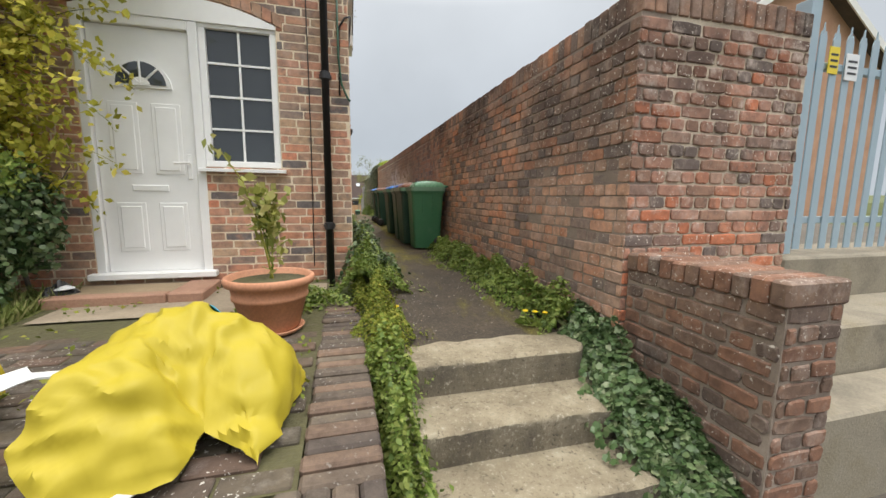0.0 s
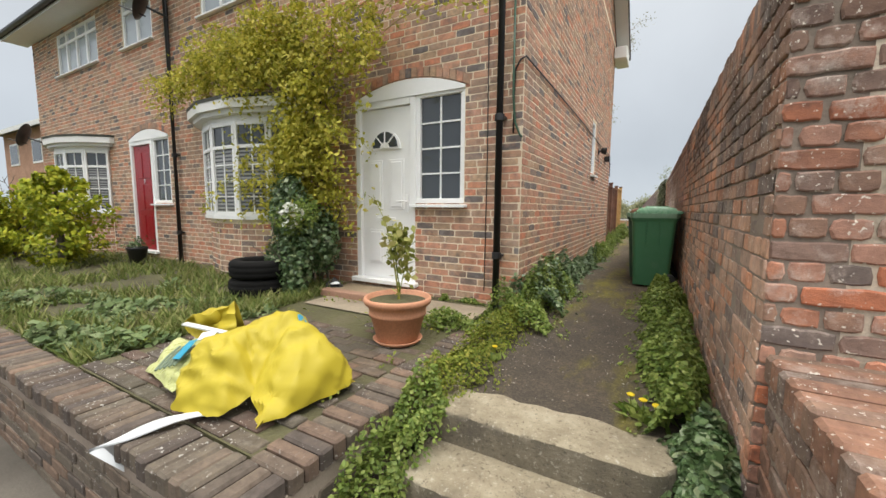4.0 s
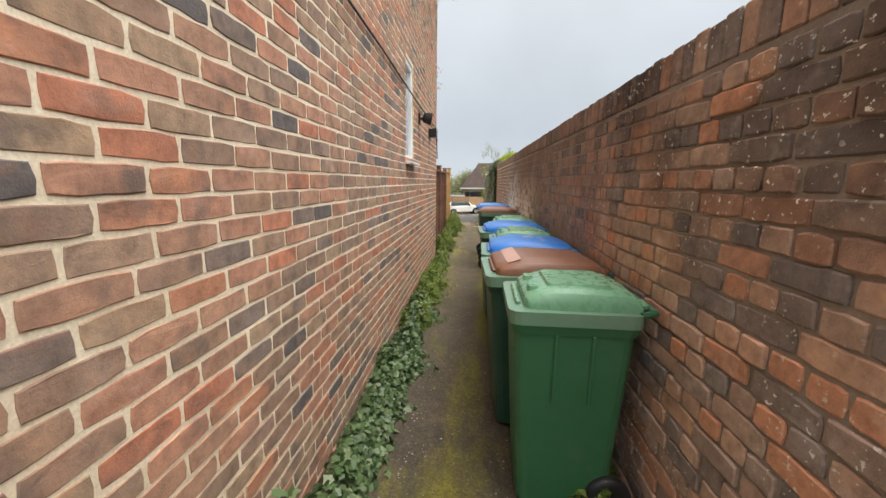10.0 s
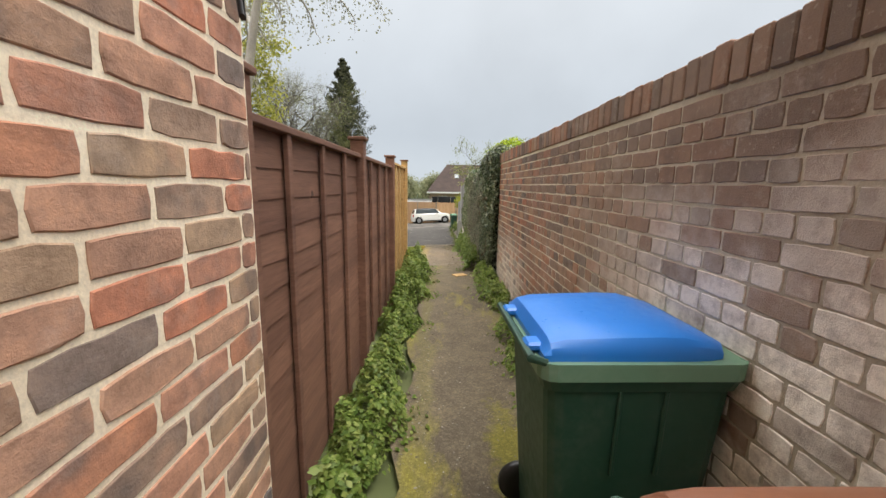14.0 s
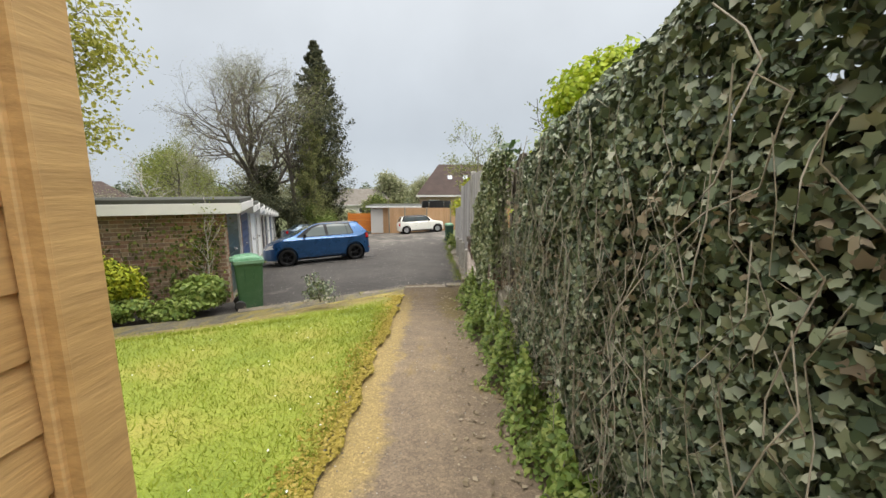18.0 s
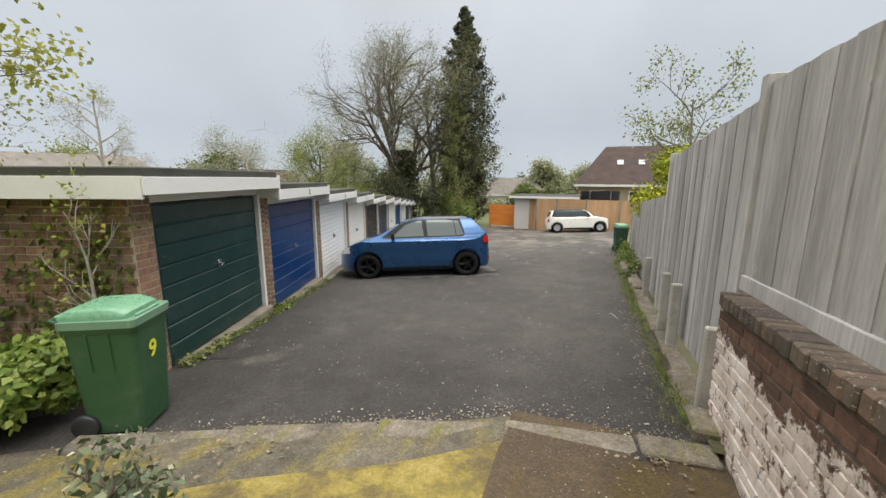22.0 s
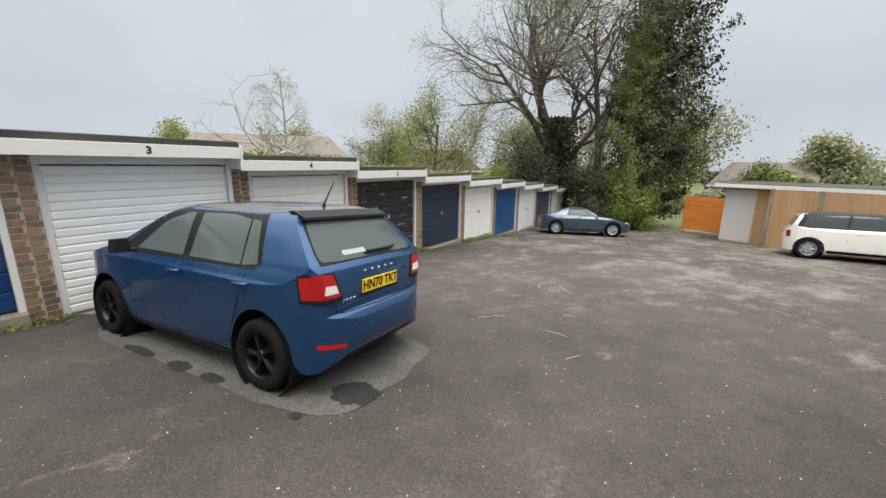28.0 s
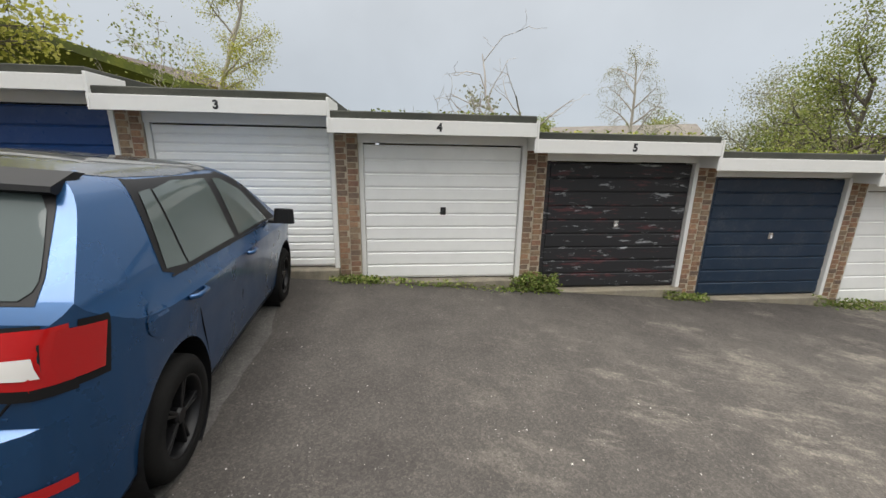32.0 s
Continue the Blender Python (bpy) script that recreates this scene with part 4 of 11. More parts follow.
def cut(ob, boxes):
    """Openings through a wall."""
    bm = bmesh.new()
    for b in boxes:
        box(bm, *b)
    me = bpy.data.meshes.new("cut")
    bm.to_mesh(me)
    bm.free()
    c = new("cut", me)
    c.matrix_world = ob.matrix_world
    md = ob.modifiers.new("cut", "BOOLEAN")
    md.object, md.operation, md.solver, md.use_self = c, "DIFFERENCE", "EXACT", True
    dg = bpy.context.evaluated_depsgraph_get()
    res = bpy.data.meshes.new_from_object(ob.evaluated_get(dg))
    ob.modifiers.clear()
    ob.data = res
    bpy.data.objects.remove(c)


HX, HY = 0.10, 3.90                        # the house's corner
# front wall of the terrace, 20 m long, and the gable
front_holes = []
for k in (0, 1):
    o = -6.05 * k
    front_holes += [(-2.06 + o, -1.17 + o, 0.30, 2.62), (-1.20 + o, -0.535 + o, 1.25, 2.56), (-5.15 + o, -3.05 + o, 1.02, 2.45), (-2.0 + o, -0.85 + o, 4.25, 5.18), (-5.33 + o, -3.15 + o, 4.25, 5.18)]
wf = wall_block("wall_front", -13.0, HX, HY, HY + 0.28, -0.5, 5.45, MORTAR, "red brick terrace front wall with pale mortar joints")
cut(wf, [(a, b, HY - 0.1, HY + 0.5, c, d) for a, b, c, d in front_holes])
ws = wall_block("wall_side", HX - 0.28, HX, HY + 0.28, 11.45, -0.5, 5.45, PALE_MORTAR, "tall red brick gable wall along the alley")
side_holes = [(8.28, 8.75, 1.90, 2.95)]
cut(ws, [(HX - 0.5, HX + 0.1, a, b, c, d) for a, b, c, d in side_holes])
wb = wall_block("wall_back", -13.0, HX - 0.28, 11.17, 11.45, -0.5, 5.45, MORTAR, "brick back wall of the terrace")
bm = bmesh.new()
prism(bm, [(HY, 5.45), (11.45, 5.45), (7.675, 7.9)], 0, 0.28)
gable = part("gable_wall", bm, MORTAR)
gable.matrix_world = Matrix(((0, 1, 0, HX - 0.28), (1, 0, 0, 0), (0, 0, 1, 0), (0, 0, 0, 1)))
tagged(gable, "brick gable end under the roof", "wall", kind="structure")

# the old alley wall
rd = (RW1 - RW0).normalized()
RWM = Matrix(((-rd.x, rd.y, 0, RW1.x), (-rd.y, -rd.x, 0, RW1.y), (0, 0, 1, 0), (0, 0, 0, 1)))   # x runs back along the wall, +y into it
RL = (RW1 - RW0).length
wr = part("wall_alley", boxed(0, RL, 0, 0.3, -0.5, 2.2), OLD_MORTAR)
wr.matrix_world = RWM
tagged(wr, "long weathered brick wall with lichen and lime stains", "wall", kind="structure")

# ---- garages ----
def gpose(s, n, z):
    p = GP + GD * s + GN * n
    return Matrix.Translation((p.x, p.y, z)) @ Matrix.Rotation(GA + math.pi / 2, 4, "Z")


# local axes of a garage: x along the row, -y out to the court
DOORS = {}
q = Nodes("peeling_charcoal_paint")
w_ = q.world()
f1 = q.noise(1.6, 7, 0.75, w_, (1.0, 1.0, 7.0))
f2 = q.noise(3.0, 6, 0.7, w_, (1.0, 1.0, 5.0))
c_ = q.mix(q.grey(f1, 0.56, 0.62), (0.018, 0.018, 0.021), (0.085, 0.028, 0.032))
c_ = q.mix(q.grey(f2, 0.60, 0.64), c_, (0.30, 0.31, 0.32))
PEELING = q.done(c_, 0.6, f2, 0.3, 0.003)
for nm, c, r in (("green", (0.010, 0.042, 0.040), 0.35), ("blue", (0.004, 0.042, 0.165), 0.32), ("white", (0.88, 0.88, 0.86), 0.35), ("charcoal", (0.022, 0.022, 0.026), 0.5), ("navy", (0.012, 0.030, 0.060), 0.35), ("midblue", (0.012, 0.085, 0.23), 0.4), ("slate", (0.06, 0.075, 0.10), 0.45)):
    DOORS[nm] = PEELING if nm == "charcoal" else paint(nm + "_garage_door_paint", c, r, 0.1 if nm == "white" else 0.3, dark=(0.45, 0.44, 0.42))
PITCH, OPEN_W, DOOR_H = 2.44, 2.16, 1.80
PIER = PITCH - OPEN_W
GARAGES = [("green", "dark green", 8, ""), ("blue", "royal blue", 8, "2"), ("white", "white", 17, "3"), ("white", "white", 10, "4"), ("charcoal", "peeling charcoal", 9, "5"), ("navy", "navy blue", 9, ""), ("white", "white", 8, ""), ("midblue", "mid blue", 8, ""), ("white", "white", 8, ""), ("slate", "slate grey", 8, ""), ("white", "white", 8, "")]
DEPTH, EAVE = 5.2, 0.34
for i, (key, word, slats, number) in enumerate(GARAGES):
    z0 = -0.74 - 0.18 * i
    g = thing("garage", gpose(-4.465 + PITCH * i, 0.0, z0), f"flat-roofed brick lock-up garage with a {word} up-and-over door", "garage", "row of lock-up garages")
    W = PITCH
    first, last = i == 0, i == len(GARAGES) - 1
    # two piers, back and party walls
    for x0, x1 in ((0.0 if not first else -0.12, PIER / 2), (W - PIER / 2, W)):
        part("pier", boxed(x0 + 0.001, x1 - 0.001, 0.0, 0.22, -0.25, DOOR_H + 0.14), GARAGE_MORTAR, g)
    part("side_wall", boxed(-0.11 if not first else -0.12, 0.0 if not first else 0.10, 0.22, DEPTH, -0.6, DOOR_H + 0.12), GARAGE_MORTAR, g)
    if last:
        part("side_wall", boxed(W - 0.1, W + 0.002, 0.22, DEPTH, -0.6, DOOR_H + 0.12), GARAGE_MORTAR, g)
    part("back_wall", boxed(0.10, W - 0.1, DEPTH - 0.11, DEPTH, -0.6, DOOR_H + 0.12), GARAGE_MORTAR, g)
    part("lintel", boxed(PIER / 2, W - PIER / 2, 0.02, 0.2, DOOR_H, DOOR_H + 0.14), WHITE_WOOD, g)
    part("threshold", boxed(PIER / 2 + 0.002, W - PIER / 2 - 0.002, -0.10, 0.3, -0.2, 0.012, 0.01), CONCRETE, g)
    # frame and door
    for x in (PIER / 2 + 0.002, W - PIER / 2 - 0.062):
        part("door_frame", boxed(x, x + 0.06, -0.012 if x > 1 else 0.03, 0.09, 0.012, DOOR_H - 0.001, 0.004), WHITE_WOOD if x > 1 or key == "white" else DOORS[key], g)
    door = part("door", boxed(PIER / 2 + 0.066, W - PIER / 2 - 0.066, 0.055, 0.07, 0.03, DOOR_H - 0.02), DOORS[key], g, f"{word} garage door")
    dw0, dw1 = PIER / 2 + 0.075, W - PIER / 2 - 0.075
    hgt = (DOOR_H - 0.06) / slats
    for k in range(slats):
        za = 0.035 + k * hgt
        bm = bmesh.new()
        prism(bm, [(0.054, za + 0.004), (0.040, za + 0.022), (0.040, za + hgt - 0.016), (0.054, za + hgt - 0.004)], dw0, dw1)
        bmesh.ops.transform(bm, matrix=Matrix(((0, 1, 0, 0), (1, 0, 0, 0), (0, 0, 1, 0), (0, 0, 0, 1))), verts=bm.verts[:])
        bmesh.ops.reverse_faces(bm, faces=bm.faces[:])
        part("slat", bm, DOORS[key], door)
    bm = boxed(W / 2 - 0.035, W / 2 + 0.035, 0.028, 0.041, DOOR_H * 0.5, DOOR_H * 0.5 + 0.1, 0.006)
    tube(bm, [(W / 2, 0.03, DOOR_H * 0.5 + 0.06), (W / 2, -0.01, DOOR_H * 0.5 + 0.06), (W / 2 - 0.05, -0.012, DOOR_H * 0.5 + 0.03)], 0.009, 6)
    part("door_handle", bm, BLACK if key == "white" else CHROME, door, "small T-shaped lock handle")
    # roof: felt deck with a kerb, white fascia along the front with a returned end
    part("roof", boxed(-0.14 if not first else -0.3, W - 0.145, -EAVE + 0.03, DEPTH + 0.15, DOOR_H + 0.16, DOOR_H + 0.34, 0.01), FELT, g, "black felt roof edge")
    part("fascia", boxed(-0.16 if not first else -0.32, W - 0.15, -EAVE, -EAVE + 0.026, DOOR_H + 0.095, DOOR_H + 0.255, 0.003), WHITE_WOOD, g)
    part("soffit", boxed(-0.14 if not first else -0.3, W - 0.15, -EAVE + 0.028, -0.002, DOOR_H + 0.125, DOOR_H + 0.15), WHITE_WOOD, g)
    part("fascia_end", boxed(W - 0.148, W - 0.118, -EAVE - 0.004, 0.25, DOOR_H - 0.06, DOOR_H + 0.29, 0.003), WHITE_WOOD, g)
    if first:
        part("fascia_side", boxed(-0.322, -0.296, -EAVE + 0.03, DEPTH + 0.1, DOOR_H + 0.06, DOOR_H + 0.26, 0.003), WHITE_WOOD, g)
    if number:
        text_part("number", number, 0.125, Matrix.Translation((W * 0.46, -EAVE - 0.002, DOOR_H + 0.175)) @ Matrix.Rotation(math.pi / 2, 4, "X"), BLACK, g, 0.001, "small black garage number", bold=0.006)


# ---- wheelie bins ----
def tapered(bm, w0, d0, w1, d1, z0, z1, r=0.05, n=3):
    """A box that widens upward, with rounded corners."""
    rings = []
    for w, d, z in ((w0, d0, z0), (w1, d1, z1)):
        ring = []
        for cx, cy, a0 in ((w / 2 - r, d / 2 - r, 0), (-w / 2 + r, d / 2 - r, 90), (-w / 2 + r, -d / 2 + r, 180), (w / 2 - r, -d / 2 + r, 270)):
            for k in range(n + 1):
                a = radians(a0 + 90 * k / n)
                ring.append(bm.verts.new((cx + r * math.cos(a), cy + r * math.sin(a), z)))
        rings.append(ring)
    m = len(rings[0])
    for k in range(m):
        bm.faces.new((rings[0][k], rings[0][(k + 1) % m], rings[1][(k + 1) % m], rings[1][k]))
    bm.faces.new(rings[0][::-1])
    bm.faces.new(rings[1])
    return bm


def lid_shell(w, d, z, rise):
    """A moulded lid: a low skirt, a sloping front, a crowned top falling to the hinge. Front to -y."""
    xs = [-0.5, -0.485, -0.455, -0.40, -0.2, 0.0, 0.2, 0.40, 0.455, 0.485, 0.5]
    hx = [0.0, 0.42, 0.72, 0.93, 1.0, 1.0, 1.0, 0.93, 0.72, 0.42, 0.0]
    ys = [-0.5, -0.49, -0.47, -0.40, -0.25, -0.10, 0.15, 0.38, 0.46, 0.5]
    hy = [0.0, 0.30, 0.42, 0.60, 0.96, 1.0, 0.93, 0.84, 0.6, 0.0]
    bm = bmesh.new()
    grid = []
    for y, b in zip(ys, hy):
        row = []
        for x, a in zip(xs, hx):
            cut_ = max(0.0, abs(x) - 0.40) * max(0.0, -y - 0.36) * 2.4          # clipped front corners
            row.append(bm.verts.new(((x - math.copysign(cut_, x) if x else 0) * w, (y + cut_) * d, z + 0.016 + rise * min(a, 1.0) * b)))
        grid.append(row)
    for r0, r1 in zip(grid, grid[1:]):
        for k in range(len(xs) - 1):
            bm.faces.new((r0[k], r0[k + 1], r1[k + 1], r1[k]))
    edge = [e for e in bm.edges if e.is_boundary]
    low = bmesh.ops.extrude_edge_only(bm, edges=edge)["geom"]
    for v in low:
        if isinstance(v, bmesh.types.BMVert):
            v.co.z = z - 0.018
    bmesh.ops.recalc_face_normals(bm, faces=bm.faces[:])
    return bm


def wheelie_bin(m, body, lid, label, group="bins along the alley wall", big=True, panelled=False):
    """Front to -y, hinge and wheels to +y; about 1.06 m high."""
    b = thing("wheelie_bin", m, label, "bin", group)
    W, D = (0.575, 0.67) if big else (0.49, 0.545)
    part("body", tapered(bmesh.new(), W * 0.79, D * 0.74, W * 0.935, D * 0.925, 0.03, 0.915), body, b)
    part("rim", tapered(bmesh.new(), W, D, W * 1.005, D * 1.01, 0.90, 0.958, 0.05), RIM_GREEN, b)
    part("rim_skirt", tapered(bmesh.new(), W * 0.955, D * 0.95, W * 0.99, D * 0.985, 0.86, 0.90, 0.05), body, b)
    for s_ in (-1, 1):
        for y in (-0.075, 0.075):
            bm = boxed(-0.006, 0.006, y - 0.007, y + 0.007, 0.55, 0.86, 0.003)
            bmesh.ops.transform(bm, matrix=Matrix.Translation((s_ * (W * 0.445 + 0.004), 0, 0)) @ Matrix.Rotation(0.045 * s_, 4, "Y") @ Matrix.Translation((-s_ * 0.028, 0, 0)), verts=bm.verts[:])
            part("rib", bm, body, b)
    bm = lid_shell(W * (0.93 if big else 0.87), D * (0.90 if big else 0.86), 0.962, 0.070)
    bmesh.ops.transform(bm, matrix=Matrix.Translation((0, D * (0.035 if big else 0.05), 0)), verts=bm.verts[:])
    lo = part("lid", bm, lid, b, "", True)
    lo.data.set_sharp_from_angle(angle=radians(24))
    part("lid_lip", boxed(-W * 0.30, W * 0.30, -D * 0.44, -D * 0.40, 0.958, 0.976, 0.006), lid, lo)
    if panelled:
        bm = tapered(bmesh.new(), W * 0.60, D * 0.52, W * 0.56, D * 0.48, 1.028, 1.052, 0.03)
        bmesh.ops.transform(bm, matrix=Matrix.Translation((0, D * 0.05, 0)), verts=bm.verts[:])
        part("lid_panel", bm, lid, lo)
        for x in (-0.09, 0.09):
            bm = tapered(bmesh.new(), 0.075, 0.055, 0.06, 0.042, 0.992, 1.034, 0.015)
            bmesh.ops.transform(bm, matrix=Matrix.Translation((x, -D * 0.30, 0)), verts=bm.verts[:])
            part("lid_boss", bm, lid, lo)
    hw, hy = W * 0.46, D * 0.5
    part("handle", tube(bmesh.new(), [(-hw, hy - 0.02, 0.955), (-hw, hy + 0.03, 0.968), (hw, hy + 0.03, 0.968), (hw, hy - 0.02, 0.955)], 0.014, 8), body, b)
    for x in (-W * 0.30, W * 0.30):
        part("hinge", boxed(x - 0.035, x + 0.035, hy - 0.06, hy + 0.03, 0.962, 0.992, 0.008), lid, lo)
    for x in (-W * 0.40, W * 0.40):
        bm = lathe(bmesh.new(), [(0, -0.025), (0.06, -0.025), (0.092, -0.022), (0.10, -0.012), (0.10, 0.012), (0.092, 0.022), (0.06, 0.025), (0, 0.025)], 20, Matrix.Translation((x * 1.06, D * 0.36, 0.10)) @ Matrix.Rotation(math.pi / 2, 4, "Y"))
        part("wheel", bm, BLACK, b, "black rubber wheel", True)
    part("axle", tube(bmesh.new(), [(-W * 0.4, D * 0.36, 0.10), (W * 0.4, D * 0.36, 0.10)], 0.012), BLACK, b)
    return b


def bin_mark(b, text, size, m, material):
    text_part("number", text, size, m, material, b, 0.001, "painted number", bold=size * 0.02)


SHEEN_LID = paint("brown_lid_sheen", (0.50, 0.30, 0.23), 0.45, 0.4, dark=(0.6, 0.5, 0.45))
CHALK = paint("white_chalky_paint", (0.62, 0.64, 0.63), 0.8, 0.5)
TO_PATH = Matrix.Rotation(-math.pi / 2, 4, "Z")       # front turned to the path, hinge to the wall
TO_WALL = Matrix.Rotation(math.pi / 2, 4, "Z")
for y, x, body, lid, word, back, big in (
        (5.89, 1.275, BIN_GREEN, LID_GREEN, "small green wheelie bin with a pale green lid", 0, 0),
        (6.50, 1.245, BIN_DARK, LID_BROWN, "dark green wheelie bin with a brown lid", 0, 1),
        (7.12, 1.245, BIN_DARK, LID_BLUE, "dark green wheelie bin with a lettered blue lid", 0, 1),
        (7.71, 1.265, BIN_GREEN, LID_GREEN, "small green wheelie bin with a green lid", 0, 0),
        (8.31, 1.235, BIN_DARK, LID_BLUE, "dark green wheelie bin with a bright blue lid", 0, 1),
        (8.91, 1.29, BIN_GREEN, LID_GREEN, "small green wheelie bin pushed against the wall", 0, 0),
        (10.72, 1.27, BIN_DARK, LID_BROWN, "dark green brown-lidded wheelie bin with a painted white 13", 1, 1),
        (11.80, 1.245, BIN_DARK, LID_BLUE, "dark green wheelie bin with a dusty blue lid", 1, 1)):
    b = wheelie_bin(Matrix.Translation((x, y, alley_z(y))) @ (TO_WALL if back else TO_PATH) @ Matrix.Rotation(radians(2.2 * math.sin(y * 7)), 4, "Z"), body, lid, word, big=bool(big), panelled=not big)
    if back and lid is LID_BROWN:
        bin_mark(b, "13", 0.30, Matrix.Translation((-0.262, -0.02, 0.66)) @ Matrix.Rotation(radians(-3), 4, "Y") @ Matrix(((0, 0, -1, 0), (-1, 0, 0, 0), (0, 1, 0, 0), (0, 0, 0, 1))), CHALK)
    if lid is LID_BROWN and not back:
        # pale strip paints the sky's reflection on the lid's front slope
        bm = bmesh.new()
        prism(bm, [(-0.212, 1.0235), (-0.135, 1.0475), (-0.135, 1.0460), (-0.212, 1.0220)], -0.205, 0.205)
        bmesh.ops.transform(bm, matrix=Matrix(((0, 1, 0, 0), (1, 0, 0, 0), (0, 0, 1, 0), (0, 0, 0, 1))), verts=bm.verts[:])
        bmesh.ops.recalc_face_normals(bm, faces=bm.faces[:])
        part("worn_strip", bm, SHEEN_LID, b, "pale strip painted as sky sheen along the lid's front slope")
    if lid is LID_BLUE and y < 7.5:
        bin_mark(b, "15", 0.11, Matrix.Translation((-0.06, 0.02, 1.049)), CHALK)
        for k in range(6):
            bm = boxed(-0.018, 0.018, -0.004, 0.004, -0.001, 0.001)
            bmesh.ops.transform(bm, matrix=Matrix.Translation((-0.15 + 0.056 * k, 0.115 + 0.012 * math.sin(k * 2.1), 1.0435)) @ Matrix.Rotation(1.3 + 0.5 * math.sin(k * 3.3), 4, "Z"), verts=bm.verts[:])
            part("brush_stroke", bm, CHALK, b, "white painted stroke")
b9 = wheelie_bin(Matrix.Translation((-2.84, 23.36, court_z(-2.84, 23.3))) @ Matrix.Diagonal((0.96, 0.96, 0.97, 1)) @ Matrix.Rotation(radians(119), 4, "Z"), BIN_NINE, LID_GREEN, "green wheelie bin with a yellow 9 beside the first garage", group="", big=False)
bin_mark(b9, "9", 0.20, Matrix.Translation((-0.02, -0.2435, 0.64)) @ Matrix.Rotation(radians(93.3), 4, "X"), paint("yellow_sticker", (0.72, 0.74, 0.06), 0.5, 0.1))
wheelie_bin(Matrix.Translation((1.45, 36.0, court_z(1.45, 36.0))) @ Matrix.Rotation(radians(12), 4, "Z") @ Matrix.Diagonal((0.86, 0.86, 0.93, 1)), BIN_DARK, LID_GREEN, "green wheelie bin standing in the far court", group="", big=False)


# ---- fences along the alley ----
def panel_fence(y0, y1, x, base, top, material, word, posts, slats=14):
    f = thing("fence", Matrix.Translation((x, y0, base)), f"{word} overlap timber fence panels between posts", "fence", "alley fences")
    L, H = y1 - y0, top - base
    h = H / slats
    for k in range(slats):
        bm = bmesh.new()
        wob = [0.006 * math.sin(k * 2.7 + q * 1.9) + 0.004 * math.sin(k * 5.1 + q * 4.3) for q in range(9)]
        n_ = 8
        fr = [[bm.verts.new((x, L * q / n_, z + (wob[q] if low else 0))) for q in range(n_ + 1)] for x, z, low in ((-0.006, k * h - 0.018, 1), (-0.015, k * h - 0.018, 1), (-0.022, (k + 1) * h, 0), (-0.013, (k + 1) * h, 0))]
        for a_, b_ in ((0, 1), (1, 2), (2, 3), (3, 0)):
            for q in range(n_):
                bm.faces.new((fr[a_][q], fr[a_][q + 1], fr[b_][q + 1], fr[b_][q]))
        bmesh.ops.recalc_face_normals(bm, faces=bm.faces[:])
        part("board", bm, material, f)
    for p in posts:
        w = 0.05
        part("post", boxed(-0.05, 0.05, p - y0 - w, p - y0 + w, -0.3, H + 0.13, 0.005), material, f)
        part("post_cap", boxed(-0.065, 0.065, p - y0 - 0.065, p - y0 + 0.065, H + 0.13, H + 0.155, 0.005), FENCE_BROWN, f)
    n = max(1, round(L / 0.46))
    for k in range(n + 1):
        q = L * k / n
        part("batten", boxed(0.0, 0.022, q - 0.02, q + 0.02, 0.0, H, 0.003), material, f)
    part("capping_rail", boxed(-0.03, 0.03, 0.0, L, H, H + 0.03, 0.004), material, f)
    return f


panel_fence(11.55, 15.17, -0.03, 0.25, 1.90, FENCE_BROWN, "dark brown stained", (11.6, 13.38, 15.17))
panel_fence(15.24, 16.93, -0.03, 0.22, 1.96, FENCE_NEW, "new golden", (16.97,))


# ---- the terrace: brickwork, windows, doors ----
side_m = Matrix(((0, -1, 0, HX), (1, 0, 0, HY), (0, 0, 1, -0.09), (0, 0, 0, 1)))
fu = 0.22
lay_bricks(wf, Matrix.Translation((-13.0, HY, -0.09)), 13.1, 5.53, HOUSE_BRICK, "stretcher", [(a + 13.0, b + 13.0, c + 0.09, d + 0.09) for a, b, c, d in front_holes], (11.9, 13.1, 0.1, 2.6), course=0.075, unit=fu, joint=0.011, proud=0.003, seed=2, worn=0.0016, arris=0.0024, phase=((13.1 - 0.20) % fu - fu, (13.1 - 0.09) % fu - fu))
lay_bricks(ws, side_m, 11.45 - HY, 5.53, HOUSE_BRICK, "stretcher", [(a - HY, b - HY, c + 0.09, d + 0.09) for a, b, c, d in side_holes], (1.2, 5.6, 1.2, 2.0), course=0.075, unit=fu, joint=0.011, proud=0.0032, seed=3, rough=0.0019, worn=0.0026, arris=0.0026, phase=(-0.13, -0.02))
gm = Matrix(((0, -1, 0, HX), (1, 0, 0, HY), (0, 0, 1, 5.46), (0, 0, 0, 1)))
for k in range(32):
    z = k * 0.075
    run = (11.45 - HY) * (1 - z / 2.45)
    if run > 0.5:
        lay_bricks(gable, gable.matrix_world.inverted() @ gm @ Matrix.Translation(((11.45 - HY - run) / 2, 0, z)), run, 0.076, HOUSE_BRICK, "stretcher", course=0.075, unit=fu, joint=0.011, seed=40 + k)

PALE_GLASS = glass_mat("curtained_glass", (0.30, 0.33, 0.36), 0.06)


